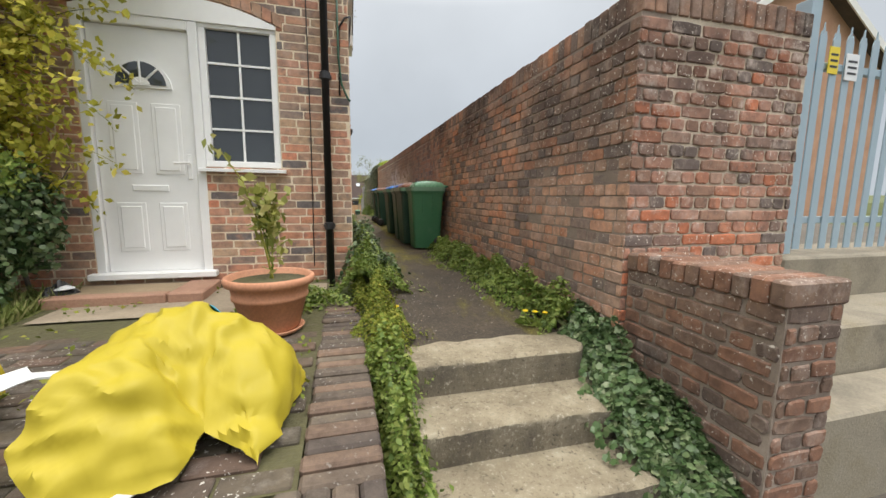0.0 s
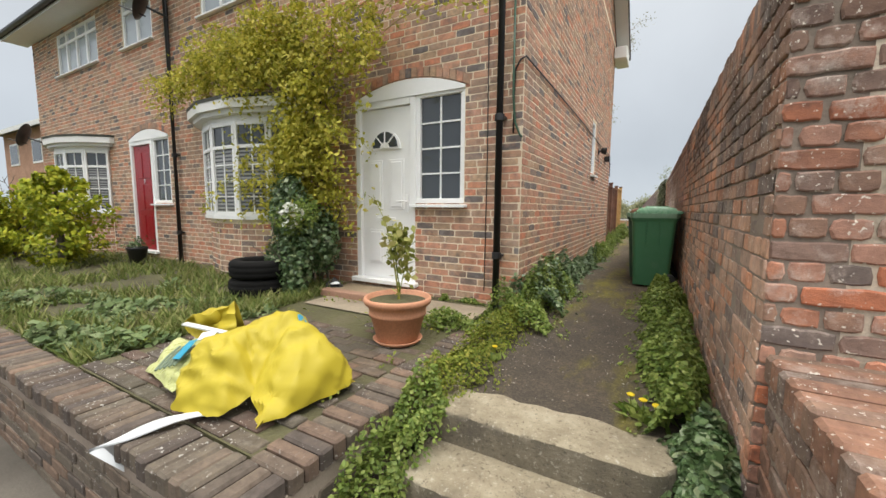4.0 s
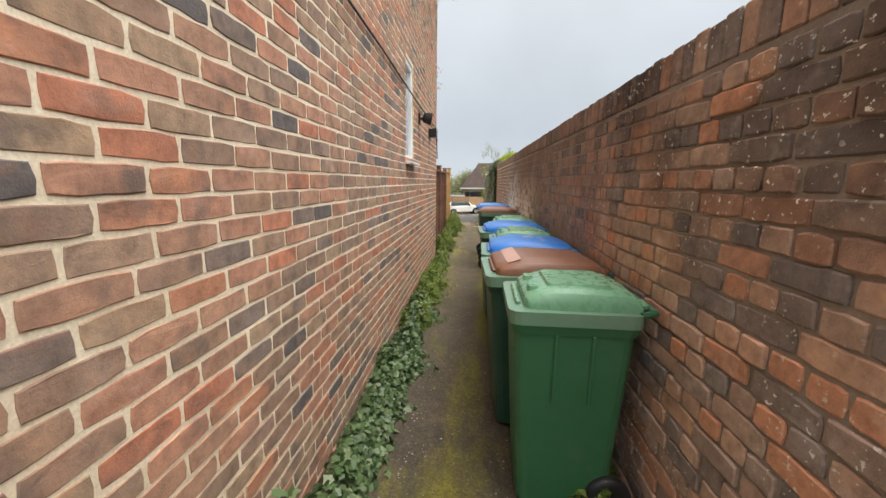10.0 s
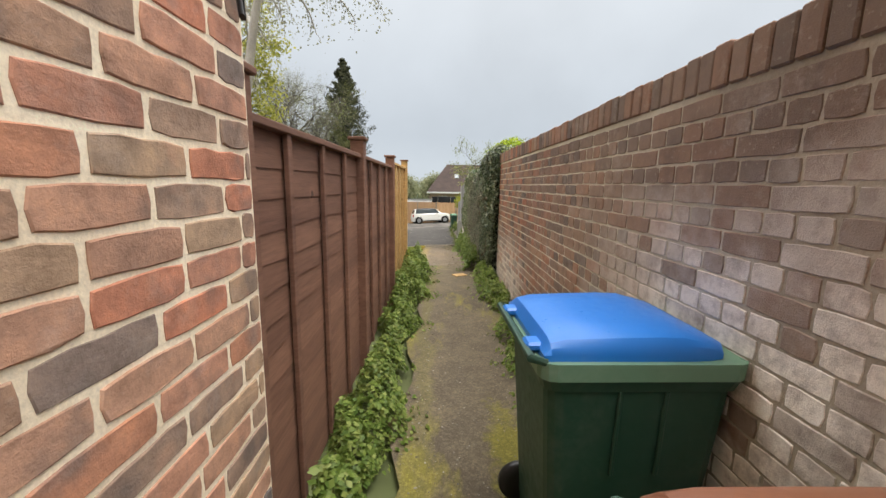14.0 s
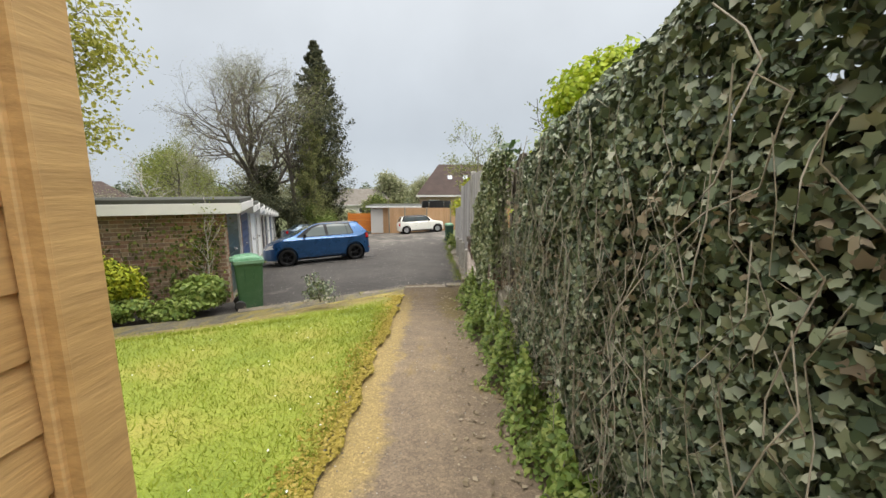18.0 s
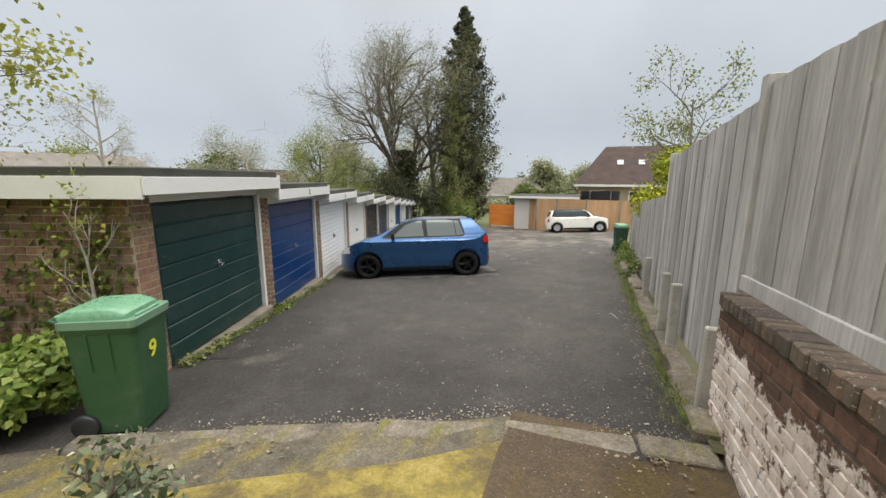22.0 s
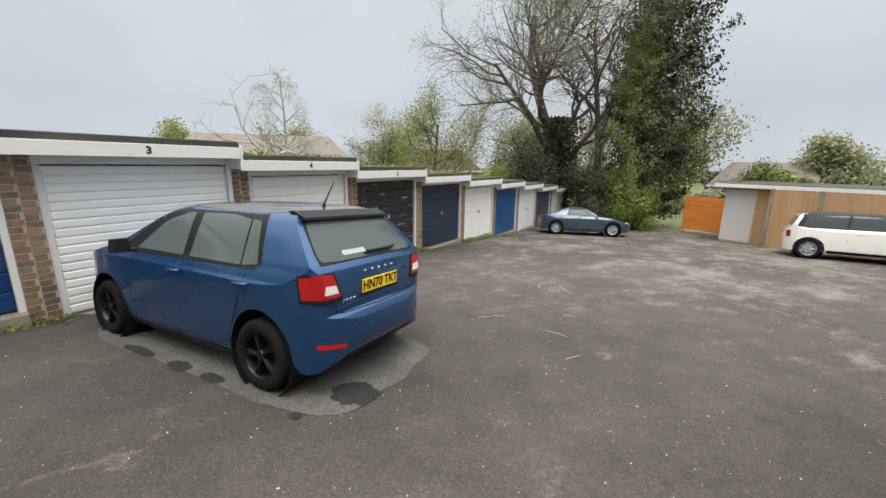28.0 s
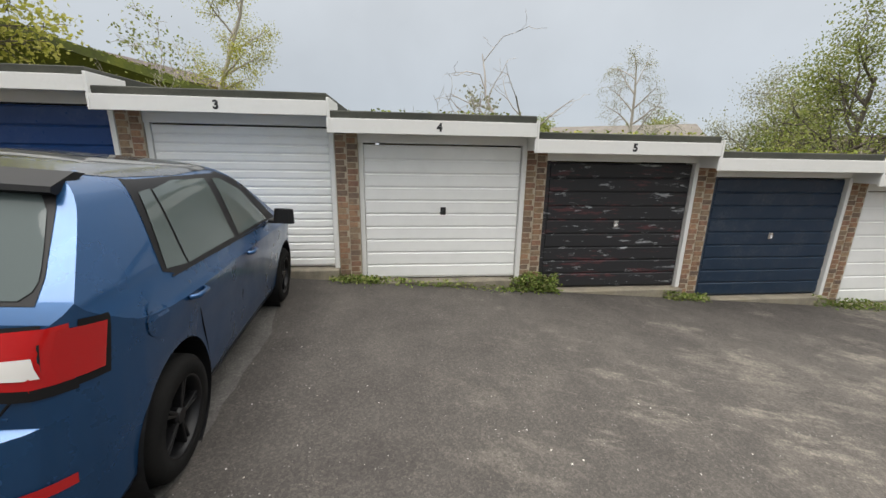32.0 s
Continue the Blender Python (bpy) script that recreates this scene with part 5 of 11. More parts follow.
def window(name, x0, x1, z0, z1, cols, rows, label, m=Matrix.Identity(4), glass=GLASS, sill=True, mullions=(), transom=None, bars=True):
    """A white window in a wall's face: x along it, -y out."""
    w = tagged(new(name), label, "window", kind="structure")
    w.matrix_world = m
    fr = 0.055
    for a, b, c, d in ((x0, x1, z0, z0 + fr), (x0, x1, z1 - fr, z1), (x0, x0 + fr, z0 + fr, z1 - fr), (x1 - fr, x1, z0 + fr, z1 - fr)):
        part("window_frame", boxed(a, b, 0.012, 0.085, c, d, 0.005), WHITE, w)
    for q in mullions:
        part("mullion", boxed(q - 0.035, q + 0.035, 0.010, 0.085, z0 + fr, z1 - fr, 0.005), WHITE, w)
    if transom:
        part("transom", boxed(x0 + fr, x1 - fr, 0.011, 0.085, transom - 0.03, transom + 0.03, 0.004), WHITE, w)
    cols_x = [x0 + fr + (x1 - x0 - 2 * fr) * k / cols for k in range(cols + 1)]
    rows_z = [z0 + fr + (z1 - z0 - 2 * fr) * k / rows for k in range(rows + 1)]
    for i in range(cols):
        for j in range(rows):
            part("pane", boxed(cols_x[i] + 0.001, cols_x[i + 1] - 0.001, 0.05, 0.058, rows_z[j] + 0.001, rows_z[j + 1] - 0.001), glass, w)
    if bars:
        for q in cols_x[1:-1]:
            part("glazing_bar", boxed(q - 0.009, q + 0.009, 0.036, 0.049, z0 + fr, z1 - fr), WHITE, w)
        for q in rows_z[1:-1]:
            part("glazing_bar", boxed(x0 + fr, x1 - fr, 0.034, 0.049, q - 0.009, q + 0.009), WHITE, w)
    if sill:
        bm = bmesh.new()
        prism(bm, [(-0.075, z0 - 0.045), (-0.075, z0 - 0.02), (0.09, z0 - 0.001), (0.09, z0 - 0.045)], x0 - 0.045, x1 + 0.045)
        bmesh.ops.transform(bm, matrix=Matrix(((0, 1, 0, 0), (1, 0, 0, 0), (0, 0, 1, 0), (0, 0, 0, 1))), verts=bm.verts[:])
        bmesh.ops.recalc_face_normals(bm, faces=bm.faces[:])
        part("window_sill", bm, WHITE, w)
    # black panel that stands for the unlit interior behind the glass
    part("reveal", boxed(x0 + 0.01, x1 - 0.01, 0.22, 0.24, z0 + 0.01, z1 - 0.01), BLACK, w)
    return w


def arc(cx, cz, r, a0, a1, n):
    return [(cx + r * math.cos(radians(a0 + (a1 - a0) * k / n)), cz + r * math.sin(radians(a0 + (a1 - a0) * k / n))) for k in range(n + 1)]


def arch_z(x, o=0.0, top=2.66, drop=0.16):
    """The segmental arch over a doorway, x from -2.06 to -0.535."""
    u = (x - o + 1.30) / 0.765
    return top - drop * u * u


def doorway(name, o, door_mat, label, panelled):
    d = tagged(new(name), label, "door", kind="structure")
    d.matrix_world = Matrix.Translation((o, HY, 0))
    xs = [-2.06 + 1.525 * k / 14 for k in range(15)]
    bm = bmesh.new()
    prism(bm, [(x, 2.47) for x in (-0.535, -2.06)] + [(x, arch_z(x)) for x in xs], -0.012, 0.09)
    part("door_head", bm, WHITE, d, "white arched head board")
    for a, b in ((-2.06, -1.99), (-1.24, -1.165)):
        part("door_frame", boxed(a, b, -0.005, 0.09, 0.30, 2.47, 0.006), WHITE, d)
    part("door_frame", boxed(-1.99, -1.24, -0.003, 0.09, 2.39, 2.47, 0.006), WHITE, d)
    part("threshold", boxed(-2.10, -1.12, -0.085, 0.09, 0.262, 0.318, 0.008), WHITE, d)
    leaf = part("leaf", boxed(-1.985, -1.245, 0.035, 0.08, 0.32, 2.385, 0.004), door_mat, d)
    x0, x1, cx = -1.985, -1.245, -1.615
    if panelled:
        # fanlight
        bm = bmesh.new()
        prism(bm, arc(cx, 1.90, 0.225, 0, 180, 16), 0.018, 0.036)
        fl = part("fanlight_surround", bm, WHITE, leaf)
        bm = bmesh.new()
        prism(bm, arc(cx, 1.925, 0.185, 0, 180, 16), 0.010, 0.02)
        part("fanlight_glass", bm, GLASS, leaf, "dark fanlight glass")
        for a in (45, 90, 135):
            bm = bmesh.new()
            p = Vector((cx, 0.008, 1.925))
            tube(bm, [p, p + Vector((0.185 * math.cos(radians(a)), 0, 0.185 * math.sin(radians(a))))], 0.009, 6)
            part("fanlight_bar", bm, WHITE, leaf)
        bm = bmesh.new()
        prism(bm, arc(cx, 1.915, 0.07, 0, 180, 8), 0.002, 0.02)
        part("fanlight_hub", bm, WHITE, leaf)
        for a, b, c, e in ((x0 + 0.10, cx - 0.05, 1.18, 1.78), (cx + 0.05, x1 - 0.10, 1.18, 1.78), (x0 + 0.10, cx - 0.05, 0.50, 0.93), (cx + 0.05, x1 - 0.10, 0.50, 0.93)):
            bm = boxed(a, b, 0.026, 0.036, c, e, 0.004)
            box(bm, a + 0.03, b - 0.03, 0.016, 0.028, c + 0.03, e - 0.03, 0.006)
            part("panel", bm, door_mat, leaf)
        part("letterbox", boxed(cx - 0.14, cx + 0.14, 0.022, 0.036, 1.03, 1.085, 0.006), WHITE, leaf)
        bm = boxed(x1 - 0.075, x1 - 0.035, 0.018, 0.036, 1.14, 1.36, 0.006)
        tube(bm, [(x1 - 0.055, 0.02, 1.28), (x1 - 0.055, -0.025, 1.28), (x1 - 0.16, -0.025, 1.275)], 0.010, 8)
        part("door_handle", bm, WHITE, leaf, "white lever handle")
    else:
        for c, e in ((0.50, 1.0), (1.12, 1.62), (1.74, 2.24)):
            for a, b in ((x0 + 0.09, cx - 0.04), (cx + 0.04, x1 - 0.09)):
                part("panel", boxed(a, b, 0.022, 0.036, c, e, 0.008), door_mat, leaf)
        text_part("number", "8", 0.12, Matrix.Translation((cx, 0.033, 1.68)) @ Matrix.Rotation(math.pi / 2, 4, "X"), CHROME, leaf, 0.002)
    window(name.replace("door", "window"), -1.163 + o, -0.537 + o, 1.255, 2.49, 2, 4, "white eight-pane sidelight window", Matrix.Translation((0, HY, 0)))
    # rubbed brick arch
    n = 20
    for k in range(n):
        xa, xb = -2.12 + 1.645 * k / n + 0.005, -2.12 + 1.645 * (k + 1) / n - 0.005
        bm = bmesh.new()
        prism(bm, [(xa, arch_z(xa) + 0.012), (xb, arch_z(xb) + 0.012), (xb, arch_z(xb) + 0.115), (xa, arch_z(xa) + 0.115)], -0.016, 0.06)
        part("arch_brick", bm, HOUSE_BRICK, d)
    return d


doorway("door_1", 0.0, WHITE, "closed white panelled front door with a fanlight", True)
doorway("door_2", -6.05, RED_DOOR, "closed red front door in a white arched frame", False)
for k in (0, 1):
    o = -6.05 * k
    window(f"window_{3 + 3 * k}", -2.0 + o, -0.85 + o, 4.25, 5.18, 2, 3, "white upstairs casement window", Matrix.Translation((0, HY, 0)), PALE_GLASS, mullions=(-1.425 + o,), transom=4.9, bars=False)
    window(f"window_{4 + 3 * k}", -5.33 + o, -3.15 + o, 4.25, 5.18, 4, 2, "wide white upstairs casement window", Matrix.Translation((0, HY, 0)), PALE_GLASS, mullions=(-4.79 + o, -4.24 + o, -3.7 + o), transom=4.92, bars=False)


def bow_window(name, o, label):
    """A bow of five lights on a brick base under a flat lead canopy."""
    b = tagged(new(name), label, "window", kind="structure")
    b.matrix_world = Matrix.Translation((-4.1 + o, HY, 0))
    half, out, n = 1.12, 0.47, 5
    pts = []
    for k in range(n + 1):
        a = radians(-62 + 124 * k / n)
        pts.append((half * math.sin(a) / math.sin(radians(62)), -(out * (math.cos(a) - math.cos(radians(62))) / (1 - math.cos(radians(62)))) - 0.02))
    outer = [(x * s, y * s2) for x, y in pts for s, s2 in ((1.0, 1.0),)]

    def ring(scale, z0, z1, nm, mat_, lab=""):
        bm = bmesh.new()
        P = [(x * scale, y * scale - (scale - 1) * 0.25) for x, y in outer]
        P = [(P[0][0], 0.0)] + P + [(P[-1][0], 0.0)]
        lo = [bm.verts.new((x, y, z0)) for x, y in P]
        hi = [bm.verts.new((x, y, z1)) for x, y in P]
        m = len(P)
        for i in range(m):
            bm.faces.new((lo[i], lo[(i + 1) % m], hi[(i + 1) % m], hi[i]))
        bm.faces.new(lo[::-1])
        bm.faces.new(hi)
        bmesh.ops.recalc_face_normals(bm, faces=bm.faces[:])
        return part(nm, bm, mat_, b, lab)
    ring(0.97, 0.0, 1.02, "base", MORTAR, "curved brick base")
    ring(1.05, 1.02, 1.075, "window_sill", WHITE)
    ring(1.02, 2.36, 2.44, "head", WHITE)
    ring(1.24, 2.50, 2.62, "canopy", WHITE_WOOD, "flat bowed canopy with a grey lead top")
    ring(1.25, 2.62, 2.665, "canopy_lead", FELT)
    ring(1.16, 2.44, 2.50, "canopy_soffit", WHITE_WOOD)
    for i in range(n):
        (xa, ya), (xb, yb) = outer[i], outer[i + 1]
        L = math.hypot(xb - xa, yb - ya)
        m = Matrix.Translation((xa, ya, 0)) @ Matrix.Rotation(math.atan2(yb - ya, xb - xa), 4, "Z")
        for a, c in ((0.0, 0.045), (L - 0.045, L)):
            bm = boxed(a, c, -0.03, 0.04, 1.075, 2.36, 0.004, m)
            part("window_frame", bm, WHITE, b)
        for z in (1.075, 2.0, 2.31):
            bm = boxed(0.045, L - 0.045, -0.025, 0.035, z, z + 0.05, 0.004, m)
            part("window_frame", bm, WHITE, b)
        bm = boxed(0.046, L - 0.046, 0.0, 0.012, 1.126, 1.999)
        bmesh.ops.transform(bm, matrix=m, verts=bm.verts[:])
        part("pane", bm, BLIND, b, "glass with a venetian blind behind")
        bm = boxed(0.046, L - 0.046, 0.0, 0.012, 2.051, 2.309)
        bmesh.ops.transform(bm, matrix=m, verts=bm.verts[:])
        part("pane", bm, GLASS, b)
        bm = boxed(L / 2 - 0.008, L / 2 + 0.008, -0.014, -0.001, 1.126, 1.999)
        for z in (1.34, 1.56, 1.78):
            box(bm, 0.046, L - 0.046, -0.013, -0.001, z - 0.008, z + 0.008)
        box(bm, L / 2 - 0.008, L / 2 + 0.008, -0.014, -0.001, 2.051, 2.309)
        bmesh.ops.transform(bm, matrix=m, verts=bm.verts[:])
        part("glazing_bar", bm, WHITE, b)
        lay_bricks(b, Matrix.Translation((xa * 0.97, ya * 0.97 - (-0.0075), 0)) @ Matrix.Rotation(math.atan2(yb - ya, xb - xa), 4, "Z"), L * 0.97, 1.01, HOUSE_BRICK, "stretcher", seed=70 + i)
    # black sheet added as the darkness inside the bow
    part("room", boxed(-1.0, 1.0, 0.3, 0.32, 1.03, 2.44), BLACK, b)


q = Nodes("venetian_blind_glass")
wv = q.n.new("ShaderNodeTexWave")
wv.wave_type, wv.bands_direction = "BANDS", "Z"
wv.inputs["Scale"].default_value = 6.0
q.l.new(q.world(), wv.inputs["Vector"])
BLIND = q.done(q.ramp(wv.outputs["Fac"], [(0.3, (0.05, 0.05, 0.055)), (0.6, (0.30, 0.30, 0.29))]), 0.06, spec=0.7)
bow_window("window_5", 0.0, "white bow window with venetian blinds under a lead canopy")
bow_window("window_8", -6.05, "white bow window of the neighbouring house")

# eaves and roof
bm = bmesh.new()
prism(bm, [(HY - 0.5, 5.30), (HY - 0.5, 5.36), (7.675, 8.0), (11.95, 5.36), (11.95, 5.30), (7.675, 7.93)], -13.35, HX + 0.33)
roof = part("roof_terrace", bm, SLATE)
roof.matrix_world = Matrix(((0, 1, 0, 0), (1, 0, 0, 0), (0, 0, 1, 0), (0, 0, 0, 1)))
tagged(roof, "dark tiled pitched roof of the terrace", "roof", kind="structure")
e = thing("eaves", Matrix.Identity(4), "white boxed eaves with a black gutter", "eaves", kind="structure")
part("soffit", boxed(-13.3, HX + 0.30, HY - 0.46, HY - 0.002, 5.28, 5.30), WHITE_WOOD, e)
part("fascia_board", boxed(-13.3, HX + 0.30, HY - 0.475, HY - 0.46, 5.26, 5.42), WHITE_WOOD, e)
part("gutter", tube(bmesh.new(), [(-13.35, HY - 0.53, 5.36), (HX + 0.33, HY - 0.53, 5.38)], 0.055, 10), BLACK, e)
part("soffit", boxed(-13.3, HX + 0.30, 11.455, 11.9, 5.10, 5.13), WHITE_WOOD, e)
part("fascia_board", boxed(-13.3, HX + 0.30, 11.9, 11.92, 5.06, 5.36), WHITE_WOOD, e)
part("gutter", tube(bmesh.new(), [(-13.35, 11.98, 5.25), (HX + 0.33, 11.98, 5.27)], 0.055, 10), BLACK, e)
for s in (1, -1):
    bm = bmesh.new()
    prism(bm, [(0, 0), (0, 0.24), (-4.35, -2.42), (-4.35, -2.66)], HX + 0.27, HX + 0.30)
    m = Matrix(((0, 1, 0, 0), (s, 0, 0, 7.675), (0, 0, 1, 7.86), (0, 0, 0, 1)))
    bmesh.ops.transform(bm, matrix=m, verts=bm.verts[:])
    bmesh.ops.recalc_face_normals(bm, faces=bm.faces[:])
    part("barge_board", bm, WHITE_WOOD, e)
    bm = bmesh.new()
    prism(bm, [(0, 0.03), (0, 0.05), (-4.35, -2.61), (-4.35, -2.63)], HX + 0.012, HX + 0.27)
    bmesh.ops.transform(bm, matrix=m, verts=bm.verts[:])
    bmesh.ops.recalc_face_normals(bm, faces=bm.faces[:])
    part("verge_soffit", bm, WHITE_WOOD, e)
part("eave_box", boxed(HX + 0.012, HX + 0.30, 11.1, 11.93, 5.02, 5.30, 0.01), WHITE_WOOD, e)


def downpipe(x, z0, z1, label, bend=False):
    p = thing("downpipe", Matrix.Translation((x, HY - 0.075, 0)), label, "downpipe")
    bm = bmesh.new()
    pts = [(0, 0, z0), (0, 0, z1)] + ([(0, -0.42, z1 + 0.3)] if bend else [])
    tube(bm, pts, 0.038, 12)
    part("pipe", bm, BLACK, p, "", True)
    for z in (0.72, 2.1, 3.5):
        part("collar", lathe(bmesh.new(), [(0.039, -0.035), (0.048, -0.03), (0.048, 0.03), (0.039, 0.035)], 14, Matrix.Translation((0, 0, z))), BLACK, p)
        part("bracket", boxed(-0.055, 0.055, 0.005, 0.07, z - 0.012, z + 0.012, 0.003), BLACK, p)
    return p


downpipe(-0.115, 0.10, 5.0, "black plastic downpipe at the corner of the house", True)
downpipe(-6.25, 0.05, 5.0, "black plastic downpipe between two houses", True)


def cable(label, pts, r=0.009, mat_=None, name="cable"):
    ob = part(name, tube(bmesh.new(), pts, r, 6), mat_ or BLACK, None, "", True)
    return tagged(ob, label, "cable")


cable("black cable clipped along the gable wall", [(HX - 0.09, HY - 0.022, 1.95), (HX - 0.085, HY - 0.022, 2.55), (HX - 0.03, HY - 0.022, 2.64), (HX + 0.02, HY - 0.02, 2.66), (HX + 0.022, HY + 0.06, 2.66), (HX + 0.02, 5.2, 2.665), (HX + 0.02, 7.2, 2.66), (HX + 0.02, 9.0, 2.62), (HX + 0.02, 11.0, 2.60), (HX + 0.02, 11.35, 2.4), (HX + 0.02, 11.42, 2.1), (HX + 0.02, 11.40, 2.45)])
cable("thin black cable running down the brick front", [(-0.27, HY - 0.018, 0.32), (-0.262, HY - 0.018, 1.6), (-0.27, HY - 0.018, 2.9), (-0.27, HY - 0.018, 5.2)], 0.005)
GREEN_HOSE = paint("green_hose_plastic", (0.02, 0.075, 0.04), 0.4)
cable("green garden hose end hanging at the corner", [(HX - 0.10, HY - 0.03, 3.4), (HX - 0.095, HY - 0.03, 2.3), (HX - 0.07, HY - 0.03, 2.05), (HX - 0.02, HY - 0.03, 1.93), (HX + 0.005, HY - 0.03, 1.90)], 0.011, GREEN_HOSE, "hose")

# the side wall's own small things
window("window_9", 8.28 - HY, 8.75 - HY, 1.905, 2.95, 1, 1, "small white window high in the gable wall", Matrix(((0, -1, 0, HX), (1, 0, 0, HY), (0, 0, 1, 0), (0, 0, 0, 1))), PALE_GLASS, bars=False)
lamp = thing("wall_lamp", Matrix.Translation((HX, 9.17, 2.45)), "black bulkhead floodlight on the gable, unlit", "lamp")
part("bracket", boxed(0.008, 0.03, -0.04, 0.04, -0.06, 0.08, 0.005), BLACK, lamp)
part("arm", tube(bmesh.new(), [(0.03, 0, 0.01), (0.07, 0.0, 0.02)], 0.018, 8), BLACK, lamp)
part("shade", lathe(bmesh.new(), [(0, -0.01), (0.045, -0.01), (0.062, 0.01), (0.072, 0.075), (0.078, 0.08), (0.078, 0.09), (0.066, 0.09), (0.06, 0.07), (0, 0.066)], 20, Matrix.Translation((0.075, -0.01, 0.025)) @ Matrix.Rotation(radians(100), 4, "Y") @ Matrix.Rotation(radians(-20), 4, "X")), BLACK, lamp, "", True)
vent = thing("flue_cover", Matrix.Translation((HX, 10.3, 2.36)), "black metal flue cover on the brick wall", "vent")
part("box", boxed(0.008, 0.11, -0.1, 0.1, 0.0, 0.12, 0.01), BLACK, vent)
part("lip", boxed(0.11, 0.125, -0.11, 0.11, -0.02, 0.13, 0.005), BLACK, vent)
ring_ = part("hook", tube(bmesh.new(), [(HX, 9.0, 1.56), (HX + 0.05, 9.0, 1.56), (HX + 0.06, 9.03, 1.53), (HX + 0.05, 9.05, 1.50)], 0.006, 6), CHROME)
tagged(ring_, "small metal hook fixed in the brickwork", "hook")


def dish(m):
    d = thing("satellite_dish", m, "dark grey satellite dish on the terrace front", "dish")
    bm = lathe(bmesh.new(), [(0.0, 0.0), (0.12, 0.006), (0.24, 0.03), (0.30, 0.055), (0.302, 0.06), (0.24, 0.036), (0.0, 0.006)], 24, Matrix.Rotation(radians(70), 4, "X"))
    part("reflector", bm, BLACK, d, "", True)
    part("arm", tube(bmesh.new(), [(0, 0, -0.2), (0, -0.35, -0.1)], 0.012, 6), BLACK, d)
    part("mount", tube(bmesh.new(), [(0, 0.02, -0.05), (0, 0.3, -0.15)], 0.02, 8), BLACK, d)


dish(Matrix.Translation((-6.35, HY - 0.33, 4.55)) @ Matrix.Rotation(radians(-35), 4, "Z"))
dish(Matrix.Translation((-12.85, HY - 0.3, 2.95)) @ Matrix.Rotation(radians(-35), 4, "Z"))

# door step and the paving before it
ds = thing("doorstep", Matrix.Translation((-1.62, 3.62, 0.17)), "low doorstep of stone slabs and bricks", "step")
RED_SLAB = mottled("red_brown_stone", (0.22, 0.12, 0.08), (0.33, 0.19, 0.13), 2.5, 0.85, 60, 0.3, c3=(0.27, 0.18, 0.12))
TAN_SLAB = mottled("tan_stone", (0.22, 0.165, 0.10), (0.31, 0.235, 0.15), 2.0, 0.9, 60, 0.3)
part("slab", boxed(-0.52, 0.28, -0.17, 0.19, 0.0, 0.058, 0.010), TAN_SLAB, ds, "tan stone slab")
part("slab", boxed(0.29, 0.54, -0.30, 0.19, -0.02, 0.072, 0.012), RED_SLAB, ds, "red-brown stone slab")
part("slab", boxed(-0.52, 0.28, -0.30, -0.18, -0.02, 0.068, 0.010), RED_SLAB, ds, "red-brown stone slab")

# ---- old wall brickwork, gate wall, steps, garden walls ----
SEAM = RW1.y - 6.45                        # a straight joint: beyond it the wall was rebuilt, a little set back
part("mortar_bed", boxed(SEAM, RL, -0.012, -0.0005, -0.5, 2.06), OLD_MORTAR, wr)
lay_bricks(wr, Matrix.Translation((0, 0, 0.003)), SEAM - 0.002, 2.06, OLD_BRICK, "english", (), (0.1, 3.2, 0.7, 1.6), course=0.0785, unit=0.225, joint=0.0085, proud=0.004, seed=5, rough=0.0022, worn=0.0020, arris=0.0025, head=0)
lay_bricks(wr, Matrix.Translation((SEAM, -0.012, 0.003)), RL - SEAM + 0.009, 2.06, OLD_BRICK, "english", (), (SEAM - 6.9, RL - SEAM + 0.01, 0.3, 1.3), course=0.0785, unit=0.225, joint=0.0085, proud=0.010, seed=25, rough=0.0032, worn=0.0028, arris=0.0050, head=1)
rng = random.Random(8)
for k in range(int(RL / 0.081)):
    bm = boxed(k * 0.081 + 0.004, (k + 1) * 0.081 - 0.004, -0.012 + rng.uniform(-0.004, 0.004), 0.28, 2.064, 2.205 + rng.uniform(-0.006, 0.006), 0.006)
    part("coping_brick", bm, OLD_BRICK, wr)
wg = wall_block("wall_gate", RW0.x + 0.001, 3.0, RW0.y + 0.002, RW0.y + 0.30, -0.5, 2.10, GATE_MORTAR, "weathered brick wall end beside the steel gate")
lay_bricks(wg, Matrix.Translation((RW0.x - 0.021, RW0.y + 0.002, 0.003)), 3.0 - RW0.x + 0.021, 2.06, GATE_BRICK, "english", (), (0.0, 1.4, 0.5, 2.1), course=0.0785, unit=0.225, joint=0.0105, proud=0.011, seed=6, rough=0.0034, worn=0.0032, arris=0.006, head=0)
for k in range(16):
    bm = boxed(RW0.x - 0.01 + k * 0.083 + 0.004, RW0.x - 0.01 + (k + 1) * 0.083 - 0.004, RW0.y - 0.012 + rng.uniform(-0.004, 0.004), RW0.y + 0.29, 2.064, 2.21 + rng.uniform(-0.006, 0.006), 0.006)
    part("coping_brick", bm, OLD_BRICK, wg)

